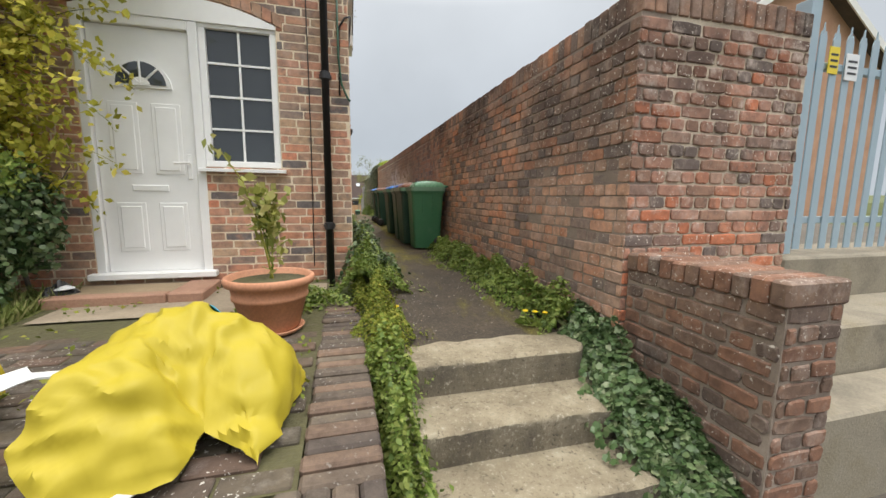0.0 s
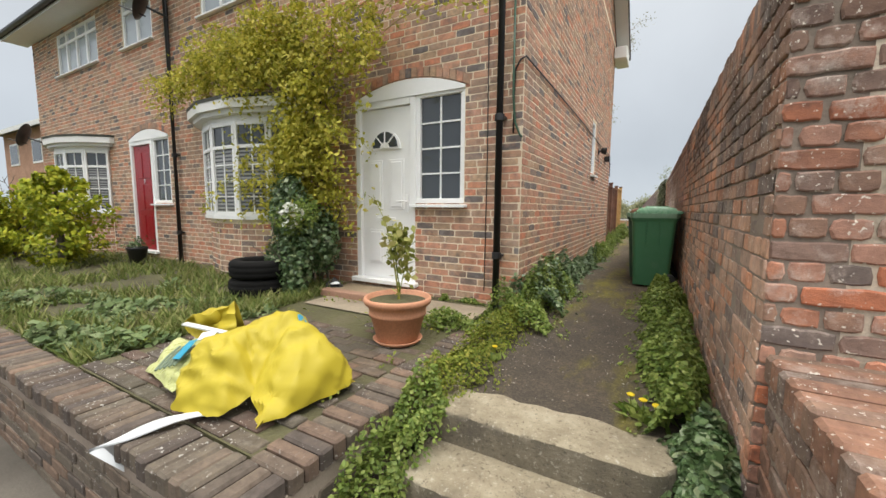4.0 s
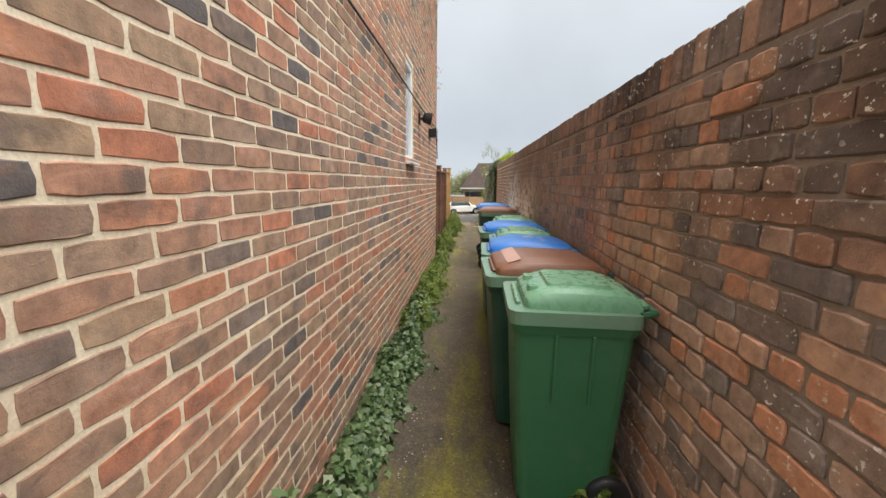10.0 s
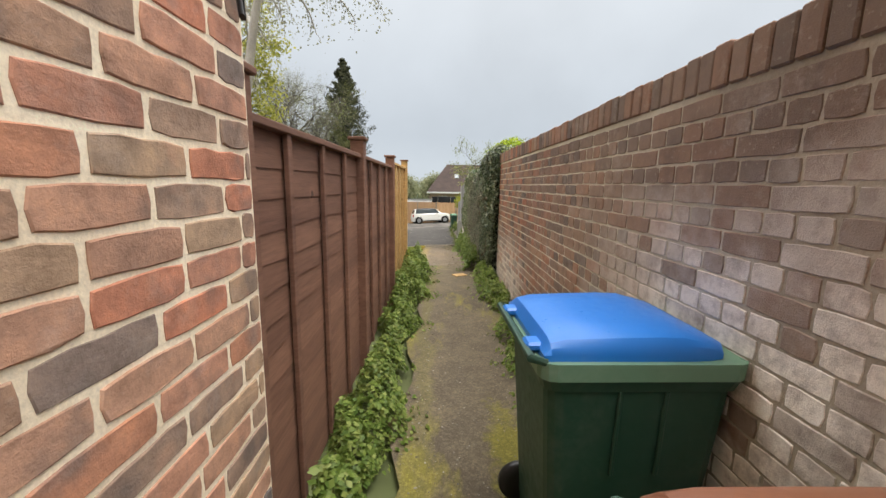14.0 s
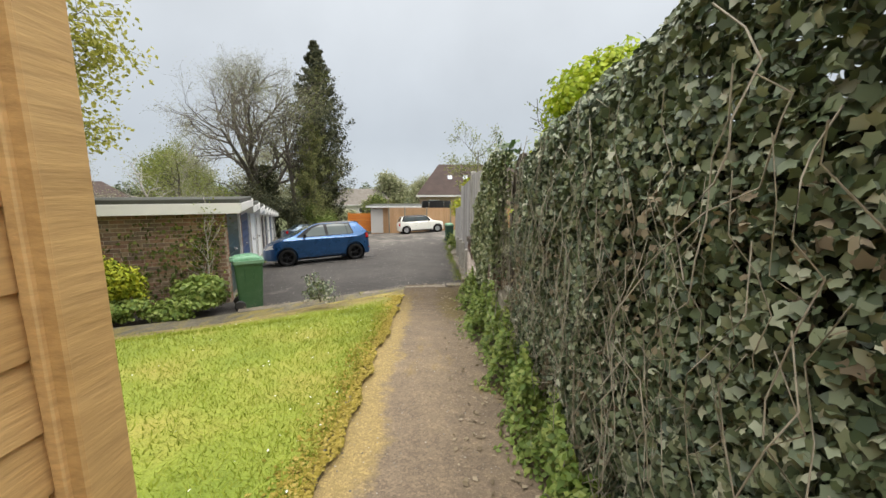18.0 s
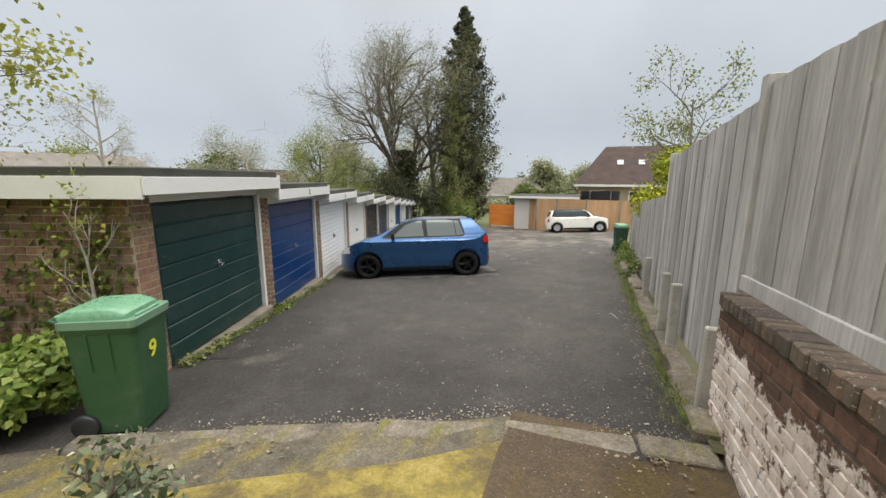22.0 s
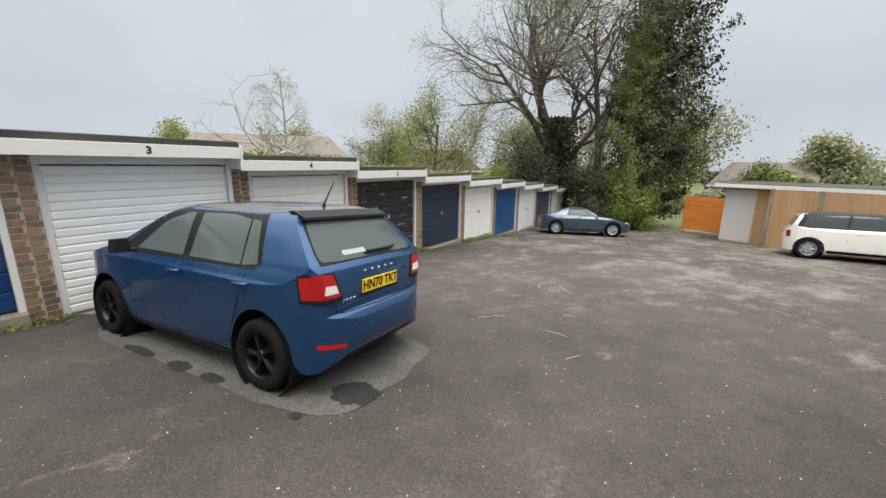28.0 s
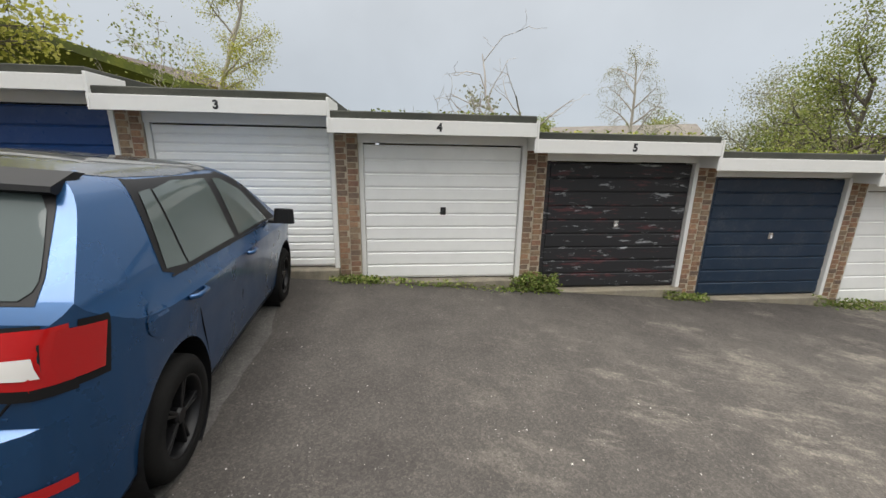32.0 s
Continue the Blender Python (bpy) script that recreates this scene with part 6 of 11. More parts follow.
# low wall beside the steps
lw = wall_block("wall_steps", 1.705, 2.03, 1.06, RW0.y - 0.01, -0.5, 0.58, OLD_MORTAR, "low brick wall beside the steps with a brick coping")
lay_bricks(lw, Matrix(((0, 1, 0, 1.705), (-1, 0, 0, RW0.y - 0.01), (0, 0, 1, -0.46), (0, 0, 0, 1))), 0.87, 1.04, LOW_BRICK, "garden", (), (0, 1, 0, 2), course=0.08, joint=0.012, proud=0.010, seed=9, rough=0.004, worn=0.0036, arris=0.007)
lay_bricks(lw, Matrix.Translation((1.705, 1.06, -0.46)), 0.325, 1.04, LOW_BRICK, "flemish", (), (0, 1, 0, 2), course=0.08, joint=0.012, proud=0.010, seed=10, rough=0.004, worn=0.0036, arris=0.007)
for k in range(11):
    part("coping_brick", boxed(1.685, 2.045, 1.045 + k * 0.081 + 0.003, 1.045 + (k + 1) * 0.081 - 0.003, 0.575 + 0.004 * math.sin(k * 5), 0.685 + 0.006 * math.sin(k * 3), 0.012), LOW_BRICK, lw)

# concrete steps with worn noses
st = thing("steps", Matrix.Identity(4), "three worn concrete steps up to the alley", "steps", kind="structure")
q = Nodes("worn_step_concrete")
w_ = q.world()
stain_ = q.noise(3.2, 6, 0.7, w_)
pit_ = q.noise(38, 5, 0.75, w_)
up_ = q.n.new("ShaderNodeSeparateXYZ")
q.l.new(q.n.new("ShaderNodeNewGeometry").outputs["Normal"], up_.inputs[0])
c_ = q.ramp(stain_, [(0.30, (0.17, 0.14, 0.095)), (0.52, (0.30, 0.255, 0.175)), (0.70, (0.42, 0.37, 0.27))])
steep_ = q.math("MULTIPLY", q.grey(up_.outputs["Z"], 0.75, 0.25), q.grey(stain_, 0.25, 0.6, 0.85, 0.45))
c_ = q.mix(steep_, c_, (0.105, 0.092, 0.075))          # steep faces are mixed darker than the level treads
c_ = q.mix(q.grey(pit_, 0.43, 0.35, 0.0, 0.75), c_, (0.075, 0.062, 0.045))
c_ = q.mix(q.grey(pit_, 0.58, 0.66, 0.0, 0.7), c_, (0.50, 0.46, 0.37))
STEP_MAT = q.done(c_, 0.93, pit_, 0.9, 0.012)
for ya, yb, z, z0, xa, xb, back in ((1.895, 2.36, 0.105, -0.10, 0.20, 1.50, 0.20), (1.58, 2.02, -0.09, -0.29, 0.26, 1.50, 0.05), (1.27, 1.74, -0.28, -0.52, 0.32, 1.74, 0.0)):
    bm = bmesh.new()
    n = 64
    rows = [[] for _ in range(9)]
    for k in range(n + 1):
        f = k / n
        x = xa + (xb - xa) * f
        turn = back * max(0.0, (f - 0.88) / 0.12) ** 2
        w = 0.016 * noise.noise((x * 3.1, ya * 7, 2)) + 0.010 * noise.noise((x * 11, ya * 5, 4))
        chip = 0.014 * max(0.0, noise.noise((x * 17, ya * 3, 6)) + 0.1)
        y = ya + turn
        lift = 0.006 * noise.noise((x * 2.3, ya, 9))
        for r_, p in zip(rows, ((y + 0.012, z0), (y + 0.006 + w, (z + z0) / 2 - 0.02), (y + w * 0.8, z - 0.045), (y + w + chip * 0.5, z - 0.016 - chip), (y + 0.016 + w + chip, z - 0.002 + lift), (y + 0.05 + w, z + lift), (y + 0.16, z + lift + 0.004 * noise.noise((x * 6, 1, 1))), (max(yb, y + 0.2), z + 0.004), (max(yb, y + 0.2), z0))):
            r_.append((x, p[0], p[1]))
    V = [[bm.verts.new(p) for p in r_] for r_ in rows]
    for r_, s_ in zip(V, V[1:]):
        for k in range(n):
            bm.faces.new((r_[k], r_[k + 1], s_[k + 1], s_[k]))
    for k in (0, n):
        bm.faces.new([r_[k] for r_ in V] if k else [r_[k] for r_ in V][::-1])
    bmesh.ops.recalc_face_normals(bm, faces=bm.faces[:])
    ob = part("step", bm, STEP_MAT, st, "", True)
    ob.data.set_sharp_from_angle(angle=radians(42))

# front garden retaining wall and its wing
fw = wall_block("wall_garden", -13.0, 0.10, 0.86, 1.06, -0.55, 0.06, OLD_MORTAR, "low brick front garden wall with brick-on-edge coping")
lay_bricks(fw, Matrix.Translation((-13.0, 0.86, -0.47)), 13.1, 0.53, GARDEN_BRICK, "stretcher", (), (10.0, 13.1, 0, 1), course=0.076, seed=11, rough=0.004, worn=0.003, proud=0.009, arris=0.006, joint=0.012)
lay_bricks(fw, Matrix(((0, -1, 0, 0.10), (1, 0, 0, 0.86), (0, 0, 1, -0.47), (0, 0, 0, 1))), 2.2, 0.53, GARDEN_BRICK, "stretcher", (), None, course=0.076, seed=12, rough=0.004, worn=0.003, proud=0.009, arris=0.006, joint=0.012)
wing = wall_block("wall_wing", -0.13, 0.10, 1.062, 3.10, -0.3, 0.06, OLD_MORTAR, "low brick wing wall beside the steps")
rng = random.Random(4)
for k in range(160):
    x1 = 0.11 - k * 0.081
    part("coping_brick", boxed(x1 - 0.076, x1, 0.835 + rng.uniform(-0.008, 0.008), 1.075, 0.055, 0.155 + rng.uniform(-0.008, 0.006), 0.011), GARDEN_BRICK, fw)
for k in range(25):
    y0 = 1.085 + k * 0.081
    part("coping_brick", boxed(-0.145 + rng.uniform(-0.008, 0.008), 0.115, y0, y0 + 0.075, 0.055, 0.148 + rng.uniform(-0.01, 0.006), 0.011), GARDEN_BRICK, wing)

sheet("garden", [-13, -10, -7, -5, -3.5, -2.6, -2.0, -1.2, -0.6, -0.13], [1.06, 1.5, 2.2, 3.0, 3.9], lambda x, y: 0.09 + 0.03 * (y - 1), SOIL, 0.0, "weedy front garden earth")
sheet("garden_path", [-2.0, -1.5, -1.0, -0.5, -0.15], [2.96, 3.1, 3.3, 3.6, 3.86], lambda x, y: 0.165 + 0.01 * (y - 3), GARDEN_PATH, 0.0, "pale concrete path before the front door")
bp = thing("brick_paving", Matrix.Identity(4), "mossy old brick paving in the front garden", "paving", kind="structure")
rng = random.Random(17)
BR = brick_mat("paving_brick", [(0.12, 0.092, 0.068), (0.10, 0.085, 0.066), (0.15, 0.10, 0.072), (0.10, 0.088, 0.064), (0.12, 0.10, 0.072)], lichen=0.9, sooty=0.5, bloom=0.2)
part("bed", boxed(-2.0, -0.15, 1.10, 2.96, 0.05, 0.128), SOIL, bp)
for j in range(17):
    for k in range(8):
        x0, y0 = -1.98 + k * 0.228 + (0.114 if j % 2 else 0), 1.11 + j * 0.107
        if x0 + 0.21 < -0.15:
            part("brick", boxed(x0, x0 + 0.218, y0, y0 + 0.098, 0.09, 0.140 + rng.uniform(-0.006, 0.006), 0.006), BR, bp)

# gate yard: concrete terraces, palisade gate, signs
for k, (x0, x1, y0, y1, z0, z1) in enumerate(((2.06, 9.0, 1.42, 1.93, -0.52, 0.30), (3.02, 9.0, 1.94, 2.6, -0.52, 0.60), (2.06, 9.0, 1.10, 1.41, -0.52, 0.02))):
    ob = part("concrete_terrace", boxed(x0, x1, y0, y1, z0, z1, 0.015), CONCRETE)
    tagged(ob, "weathered concrete terrace edge before the gate", "terrace", kind="structure")
wall_block("yard_ground", 2.1, 9.0, 2.61, 12.0, -0.5, 0.58, PAVING, "grey concrete yard behind the steel gate", "yard")
STEEL = paint("blue_grey_steel_paint", (0.33, 0.43, 0.50), 0.45, 0.3)
gate = thing("palisade_gate", Matrix.Translation((3.05, 2.02, 0.62)), "closed blue-grey steel palisade gate", "gate")
part("post", boxed(0.0, 0.10, -0.03, 0.07, 0.0, 1.72, 0.004), STEEL, gate)
for k in range(22):
    x = 0.19 + k * 0.135
    bm = bmesh.new()
    prism(bm, [(x - 0.034, 0.03), (x + 0.034, 0.03), (x + 0.034, 1.50), (x + 0.020, 1.545), (x + 0.012, 1.52), (x, 1.60), (x - 0.012, 1.52), (x - 0.020, 1.545), (x - 0.034, 1.50)], -0.004, 0.004)
    part("pale", bm, STEEL, gate)
for z in (0.22, 1.30):
    part("rail", boxed(0.10, 3.2, 0.006, 0.05, z, z + 0.05, 0.004), STEEL, gate)
YEL, PAPER = paint("yellow_sign", (0.75, 0.58, 0.03), 0.4, 0.1), paint("white_sign", (0.75, 0.77, 0.78), 0.4, 0.15)
for x, z, mt, w, lab in ((0.30, 1.36, YEL, 0.10, "small yellow warning sign on the gate"), (0.49, 1.33, PAPER, 0.13, "small white notice on the gate")):
    sg = thing("sign", Matrix.Translation((3.05 + x, 2.012, 0.62 + z)), lab, "sign")
    part("plate", boxed(-w / 2, w / 2, -0.006, 0.0, -0.09, 0.09, 0.002), mt, sg)
    for k in range(3):
        part("lettering", boxed(-w * 0.35, w * 0.35, -0.0075, -0.0055, 0.03 - 0.04 * k, 0.045 - 0.04 * k), BLACK, sg)
yb = thing("yard_house", Matrix.Translation((13.5, 9.0, 0.5)), "peach brick gabled house behind the gate", "house")
bm = bmesh.new()
prism(bm, [(-4, 0), (4, 0), (4, 4.6), (0, 7.2), (-4, 4.6)], 0, 7)
part("wall", bm, mottled("peach_brick", (0.40, 0.22, 0.14), (0.50, 0.30, 0.20), 2.0, 0.9, 40, 0.3), yb)
for s in (-1, 1):
    bm = bmesh.new()
    prism(bm, [(0, 7.2), (0, 7.42), (s * 4.5, 4.5), (s * 4.5, 4.28)], -0.35, 7.3)
    part("roof", bm, SLATE, yb)
    bm = bmesh.new()
    prism(bm, [(0, 7.16), (0, 7.40), (s * 4.5, 4.48), (s * 4.5, 4.24)], -0.38, -0.34)
    part("barge_board", bm, WHITE_WOOD, yb)

# ---- cars ----
from mathutils.bvhtree import BVHTree


def car_paint(name, c, flake=0.25, metal=0.0, coat=1.0):
    q = Nodes(name)
    w = q.world()
    f = q.noise(900, 1, 0.5, w)
    d = q.noise(3.0, 5, 0.6, w)
    col = q.mix(q.grey(f, 0.4, 0.7, 0.0, flake), c, tuple(min(1, x * 1.7 + 0.01) for x in c))
    col = q.mix(q.grey(d, 0.55, 0.8, 0.0, 0.06), col, (0.20, 0.19, 0.17))
    return q.done(col, q.grey(d, 0.3, 0.8, 0.22, 0.42), metal=metal, coat=coat)


CAR_BLUE = car_paint("metallic_blue_car_paint", (0.013, 0.064, 0.168), 0.3, 0.55, 0.55)
CAR_CREAM = car_paint("cream_car_paint", (0.80, 0.79, 0.72), 0.05)
CAR_SILVER = car_paint("grey_blue_car_paint", (0.055, 0.085, 0.115), 0.25, 0.5, 0.5)
CAR_GLASS = Nodes("car_glass").done((0.085, 0.105, 0.102), 0.03, spec=0.4)
REAR_GLASS = Nodes("pale_car_glass").done((0.070, 0.088, 0.088), 0.03, spec=0.15)
CAR_DARK_GLASS = Nodes("dark_car_glass").done((0.026, 0.038, 0.040), 0.03, spec=0.3)
RUBBER = mottled("tyre_rubber", (0.006, 0.006, 0.006), (0.012, 0.0115, 0.011), 5, 0.9, 60, 0.3, spec=0.15)
TRIM = Nodes("black_car_trim").done((0.010, 0.010, 0.011), 0.5, spec=0.25)
ALLOY_BLACK = Nodes("black_alloy").done((0.008, 0.008, 0.009), 0.38, spec=0.3)
ALLOY = Nodes("silver_alloy").done((0.62, 0.63, 0.65), 0.3, metal=0.8)
TAIL_RED = Nodes("red_lamp_lens").done((0.42, 0.006, 0.008), 0.10, spec=0.6, coat=0.5)
TAIL_CLEAR = Nodes("clear_lamp_lens").done((0.72, 0.70, 0.68), 0.10, spec=0.8, coat=1.0)
PLATE_YELLOW = paint("yellow_number_plate", (0.86, 0.56, 0.015), 0.35, 0.08)
CAR_ROOF = car_paint("black_roof_film", (0.012, 0.014, 0.017), 0.2, 0.2)
STICKER = paint("faded_white_sticker", (0.34, 0.38, 0.39), 0.3, 0.1)
ROOF_BLACK = Nodes("black_roof_paint").done((0.014, 0.014, 0.016), 0.35, spec=0.2)


def extruded(outline, axis, lo, hi):
    """A closed prism of a 2D outline, along one axis."""
    bm = bmesh.new()
    def put(a, b, h):
        return {"x": (h, a, b), "y": (a, h, b), "z": (a, b, h)}[axis]
    lo_v = [bm.verts.new(put(a, b, lo)) for a, b in outline]
    hi_v = [bm.verts.new(put(a, b, hi)) for a, b in outline]
    n = len(outline)
    bm.faces.new(lo_v)
    bm.faces.new(hi_v[::-1])
    for i in range(n):
        bm.faces.new((lo_v[i], hi_v[i], hi_v[(i + 1) % n], lo_v[(i + 1) % n]))
    bmesh.ops.recalc_face_normals(bm, faces=bm.faces[:])
    return bm


def temp(bm):
    me = bpy.data.meshes.new("tmp")
    bm.to_mesh(me)
    bm.free()
    return new("tmp", me)


def smooth_line(pts, n=3, closed=False):
    """Rounds a polyline by cutting its corners."""
    for _ in range(n):
        out = [pts[0]]
        for a, b in zip(pts, pts[1:]):
            out += [(a[0] * 0.75 + b[0] * 0.25, a[1] * 0.75 + b[1] * 0.25), (a[0] * 0.25 + b[0] * 0.75, a[1] * 0.25 + b[1] * 0.75)]
        out.append(pts[-1])
        pts = out
    return pts


def car_body(side, plan, front, hubs, hub_z, arch_r, bevel=0.03):
    """The shell: side, plan and front outlines brought together, wheel arches cut out."""
    full_plan = plan + [(x, -y) for x, y in plan[::-1]]
    full_front = front + [(-y, z) for y, z in front[::-1]]
    a = temp(extruded(side, "y", -1.2, 1.2))
    b = temp(extruded(full_plan, "z", -0.2, 2.2))
    c = temp(extruded(full_front, "x", -3, 3))
    cutters = []
    for x in hubs:
        for s in (-1, 1):
            bm = bmesh.new()
            bmesh.ops.create_cone(bm, cap_ends=True, segments=40, radius1=arch_r, radius2=arch_r, depth=0.5, matrix=Matrix.Translation((x, s * 0.82, hub_z)) @ Matrix.Rotation(math.pi / 2, 4, "X"))
            cutters.append(temp(bm))
    for o in (b, c):
        md = a.modifiers.new("i", "BOOLEAN")
        md.object, md.operation, md.solver = o, "INTERSECT", "EXACT"
    bv = a.modifiers.new("b", "BEVEL")
    bv.width, bv.segments, bv.limit_method, bv.angle_limit, bv.use_clamp_overlap = bevel, 3, "ANGLE", radians(24), True
    for o in cutters:
        md = a.modifiers.new("d", "BOOLEAN")
        md.object, md.operation, md.solver = o, "DIFFERENCE", "EXACT"
    me = bpy.data.meshes.new_from_object(a.evaluated_get(bpy.context.evaluated_depsgraph_get()))
    for o in [a, b, c] + cutters:
        bpy.data.objects.remove(o)
    bm = bmesh.new()
    bm.from_mesh(me)
    bmesh.ops.triangulate(bm, faces=bm.faces[:])
    tree = BVHTree.FromBMesh(bm)
    bm.free()
    return me, tree


def patch(tree, outline, view, lift=0.004, cell=0.04):
    """A skin laid on the body: outline in the side view (x, z; view '+y' or '-y'), or in the rear or front view (y, z; '-x', '+x'), or in plan ('+z')."""
    bm = bmesh.new()
    k = "xyz".index(view[1])
    s = 1 if view[0] == "+" else -1
    def spot(a, b, h):
        return Vector({0: (h, a, b), 1: (a, h, b), 2: (a, b, h)}[k])
    vs = [bm.verts.new((a, b, 0)) for a, b in outline]
    f = bm.faces.new(vs)
    xs, ys = [p[0] for p in outline], [p[1] for p in outline]
    for axis, (lo, hi) in enumerate(((min(xs), max(xs)), (min(ys), max(ys)))):
        q = lo + cell
        while q < hi:
            no = Vector((1, 0, 0)) if axis == 0 else Vector((0, 1, 0))
            bmesh.ops.bisect_plane(bm, geom=bm.verts[:] + bm.edges[:] + bm.faces[:], plane_co=no * q, plane_no=no)
            q += cell
    d = Vector((0, 0, 0))
    d[k] = -s
    for v in bm.verts:
        o = spot(v.co.x, v.co.y, 3.0 * s)
        hit, n, _, _ = tree.ray_cast(o, d)
        if hit is None:
            hit, n, _, _ = tree.find_nearest(spot(v.co.x, v.co.y, 0.8 * s))
        v.co = hit - d * lift
    bmesh.ops.recalc_face_normals(bm, faces=bm.faces[:])
    bm.normal_update()
    if sum((f.normal[k] * s for f in bm.faces)) < 0:
        bmesh.ops.reverse_faces(bm, faces=bm.faces[:])
    return bm


def wheel(parent, x, y, z, r, width, rim_mat, spokes, out):
    """out: +1 or -1, the side that is seen."""
    m = Matrix.Translation((x, y, z)) @ Matrix.Rotation(-math.pi / 2 * out, 4, "X")
    h = width / 2
    bm = lathe(bmesh.new(), [(r * 0.66, -h), (r * 0.90, -h), (r * 0.985, -h * 0.75), (r, -h * 0.45), (r, h * 0.45), (r * 0.985, h * 0.75), (r * 0.90, h), (r * 0.66, h), (r * 0.64, h * 0.8)], 40)
    bmesh.ops.transform(bm, matrix=m, verts=bm.verts[:])
    w = thing_part("wheel", parent)
    part("tyre", bm, RUBBER, w, "", True)
    bm = lathe(bmesh.new(), [(r * 0.67, h * 0.92), (r * 0.655, h * 1.0), (r * 0.62, h * 0.9), (r * 0.60, h * 0.2), (r * 0.60, -h * 0.6), (0, -h * 0.6)], 40)
    bmesh.ops.transform(bm, matrix=m, verts=bm.verts[:])
    part("rim", bm, rim_mat, w, "", True)
    bm = bmesh.new()
    for k in range(spokes):
        for off in (-0.10, 0.10):
            a = 2 * math.pi * k / spokes
            rr = Matrix.Rotation(a + off * 0.9, 4, "Z") @ Matrix.Rotation(0, 4, "X")
            box(bm, r * 0.08, r * 0.635, -r * 0.026, r * 0.026, h * 0.35, h * 0.80, 0.004, rr)
    lathe_bm = lathe(bmesh.new(), [(0, h * 0.84), (r * 0.12, h * 0.84), (r * 0.15, h * 0.7), (r * 0.15, h * 0.3)], 20)
    tmp = bpy.data.meshes.new("t")
    lathe_bm.to_mesh(tmp)
    lathe_bm.free()
    bm.from_mesh(tmp)
    bmesh.ops.transform(bm, matrix=m, verts=bm.verts[:])
    part("spokes", bm, rim_mat, w)
    bm = lathe(bmesh.new(), [(0, -h * 0.1), (r * 0.42, -h * 0.1), (r * 0.42, 0.0), (0, 0)], 24)
    bmesh.ops.transform(bm, matrix=m, verts=bm.verts[:])
    part("brake_disc", bm, RUBBER if rim_mat is ALLOY_BLACK else ALLOY, w)
    return w


def thing_part(name, parent):
    ob = new(name)
    ob.empty_display_size = 0.1
    ob.parent = parent
    return ob


def car_pose(near_front, near_rear, half_track, side, ground, wb):
    """From the two hubs seen on one side; side +1 if that is the car's left."""
    f, r = Vector((*near_front, 0)), Vector((*near_rear, 0))
    d = (f - r).normalized()
    left = Vector((-d.y, d.x, 0))
    mid = (f + r) / 2 - left * (half_track * side)
    sc = (f - r).length / wb
    zf, zr = ground(mid.x + d.x * wb / 2, mid.y + d.y * wb / 2), ground(mid.x - d.x * wb / 2, mid.y - d.y * wb / 2)
    zl, zz = ground(mid.x + left.x, mid.y + left.y), ground(mid.x - left.x, mid.y - left.y)
    pitch = math.atan2(zf - zr, wb)
    roll = math.atan2(zl - zz, 2.0)
    return Matrix.Translation((mid.x, mid.y, (zf + zr) / 2 + 0.002)) @ Matrix.Rotation(math.atan2(d.y, d.x), 4, "Z") @ Matrix.Rotation(-pitch, 4, "Y") @ Matrix.Rotation(roll, 4, "X") @ Matrix.Diagonal((sc, sc, sc, 1))


def mirror2(pts):
    return [(-a, b) for a, b in pts]


def both_sides(name, tree, outline, mat_, c, **k):
    for v in ("+y", "-y"):
        part(name, patch(tree, outline, v, **k), mat_, c, "", True)


def seam(tree, pts, view, r=0.004):
    """A thin dark gap between panels, along points of a view."""
    k = "xyz".index(view[1])
    s = 1 if view[0] == "+" else -1
    d = Vector((0, 0, 0))
    d[k] = -s
    out = []
    for a, b in pts:
        o = Vector({0: (3 * s, a, b), 1: (a, 3 * s, b), 2: (a, b, 3 * s)}[k])
        hit = tree.ray_cast(o, d)[0]
        if hit is not None:
            out.append(hit)
    return tube(bmesh.new(), out, r, 5)


def shell(c, me, mat_):
    me.materials.clear()
    me.materials.append(mat_)
    me.polygons.foreach_set("use_smooth", [True] * len(me.polygons))
    me.set_sharp_from_angle(angle=radians(28))
    ob = new("body", me)
    ob.parent = c
    return ob


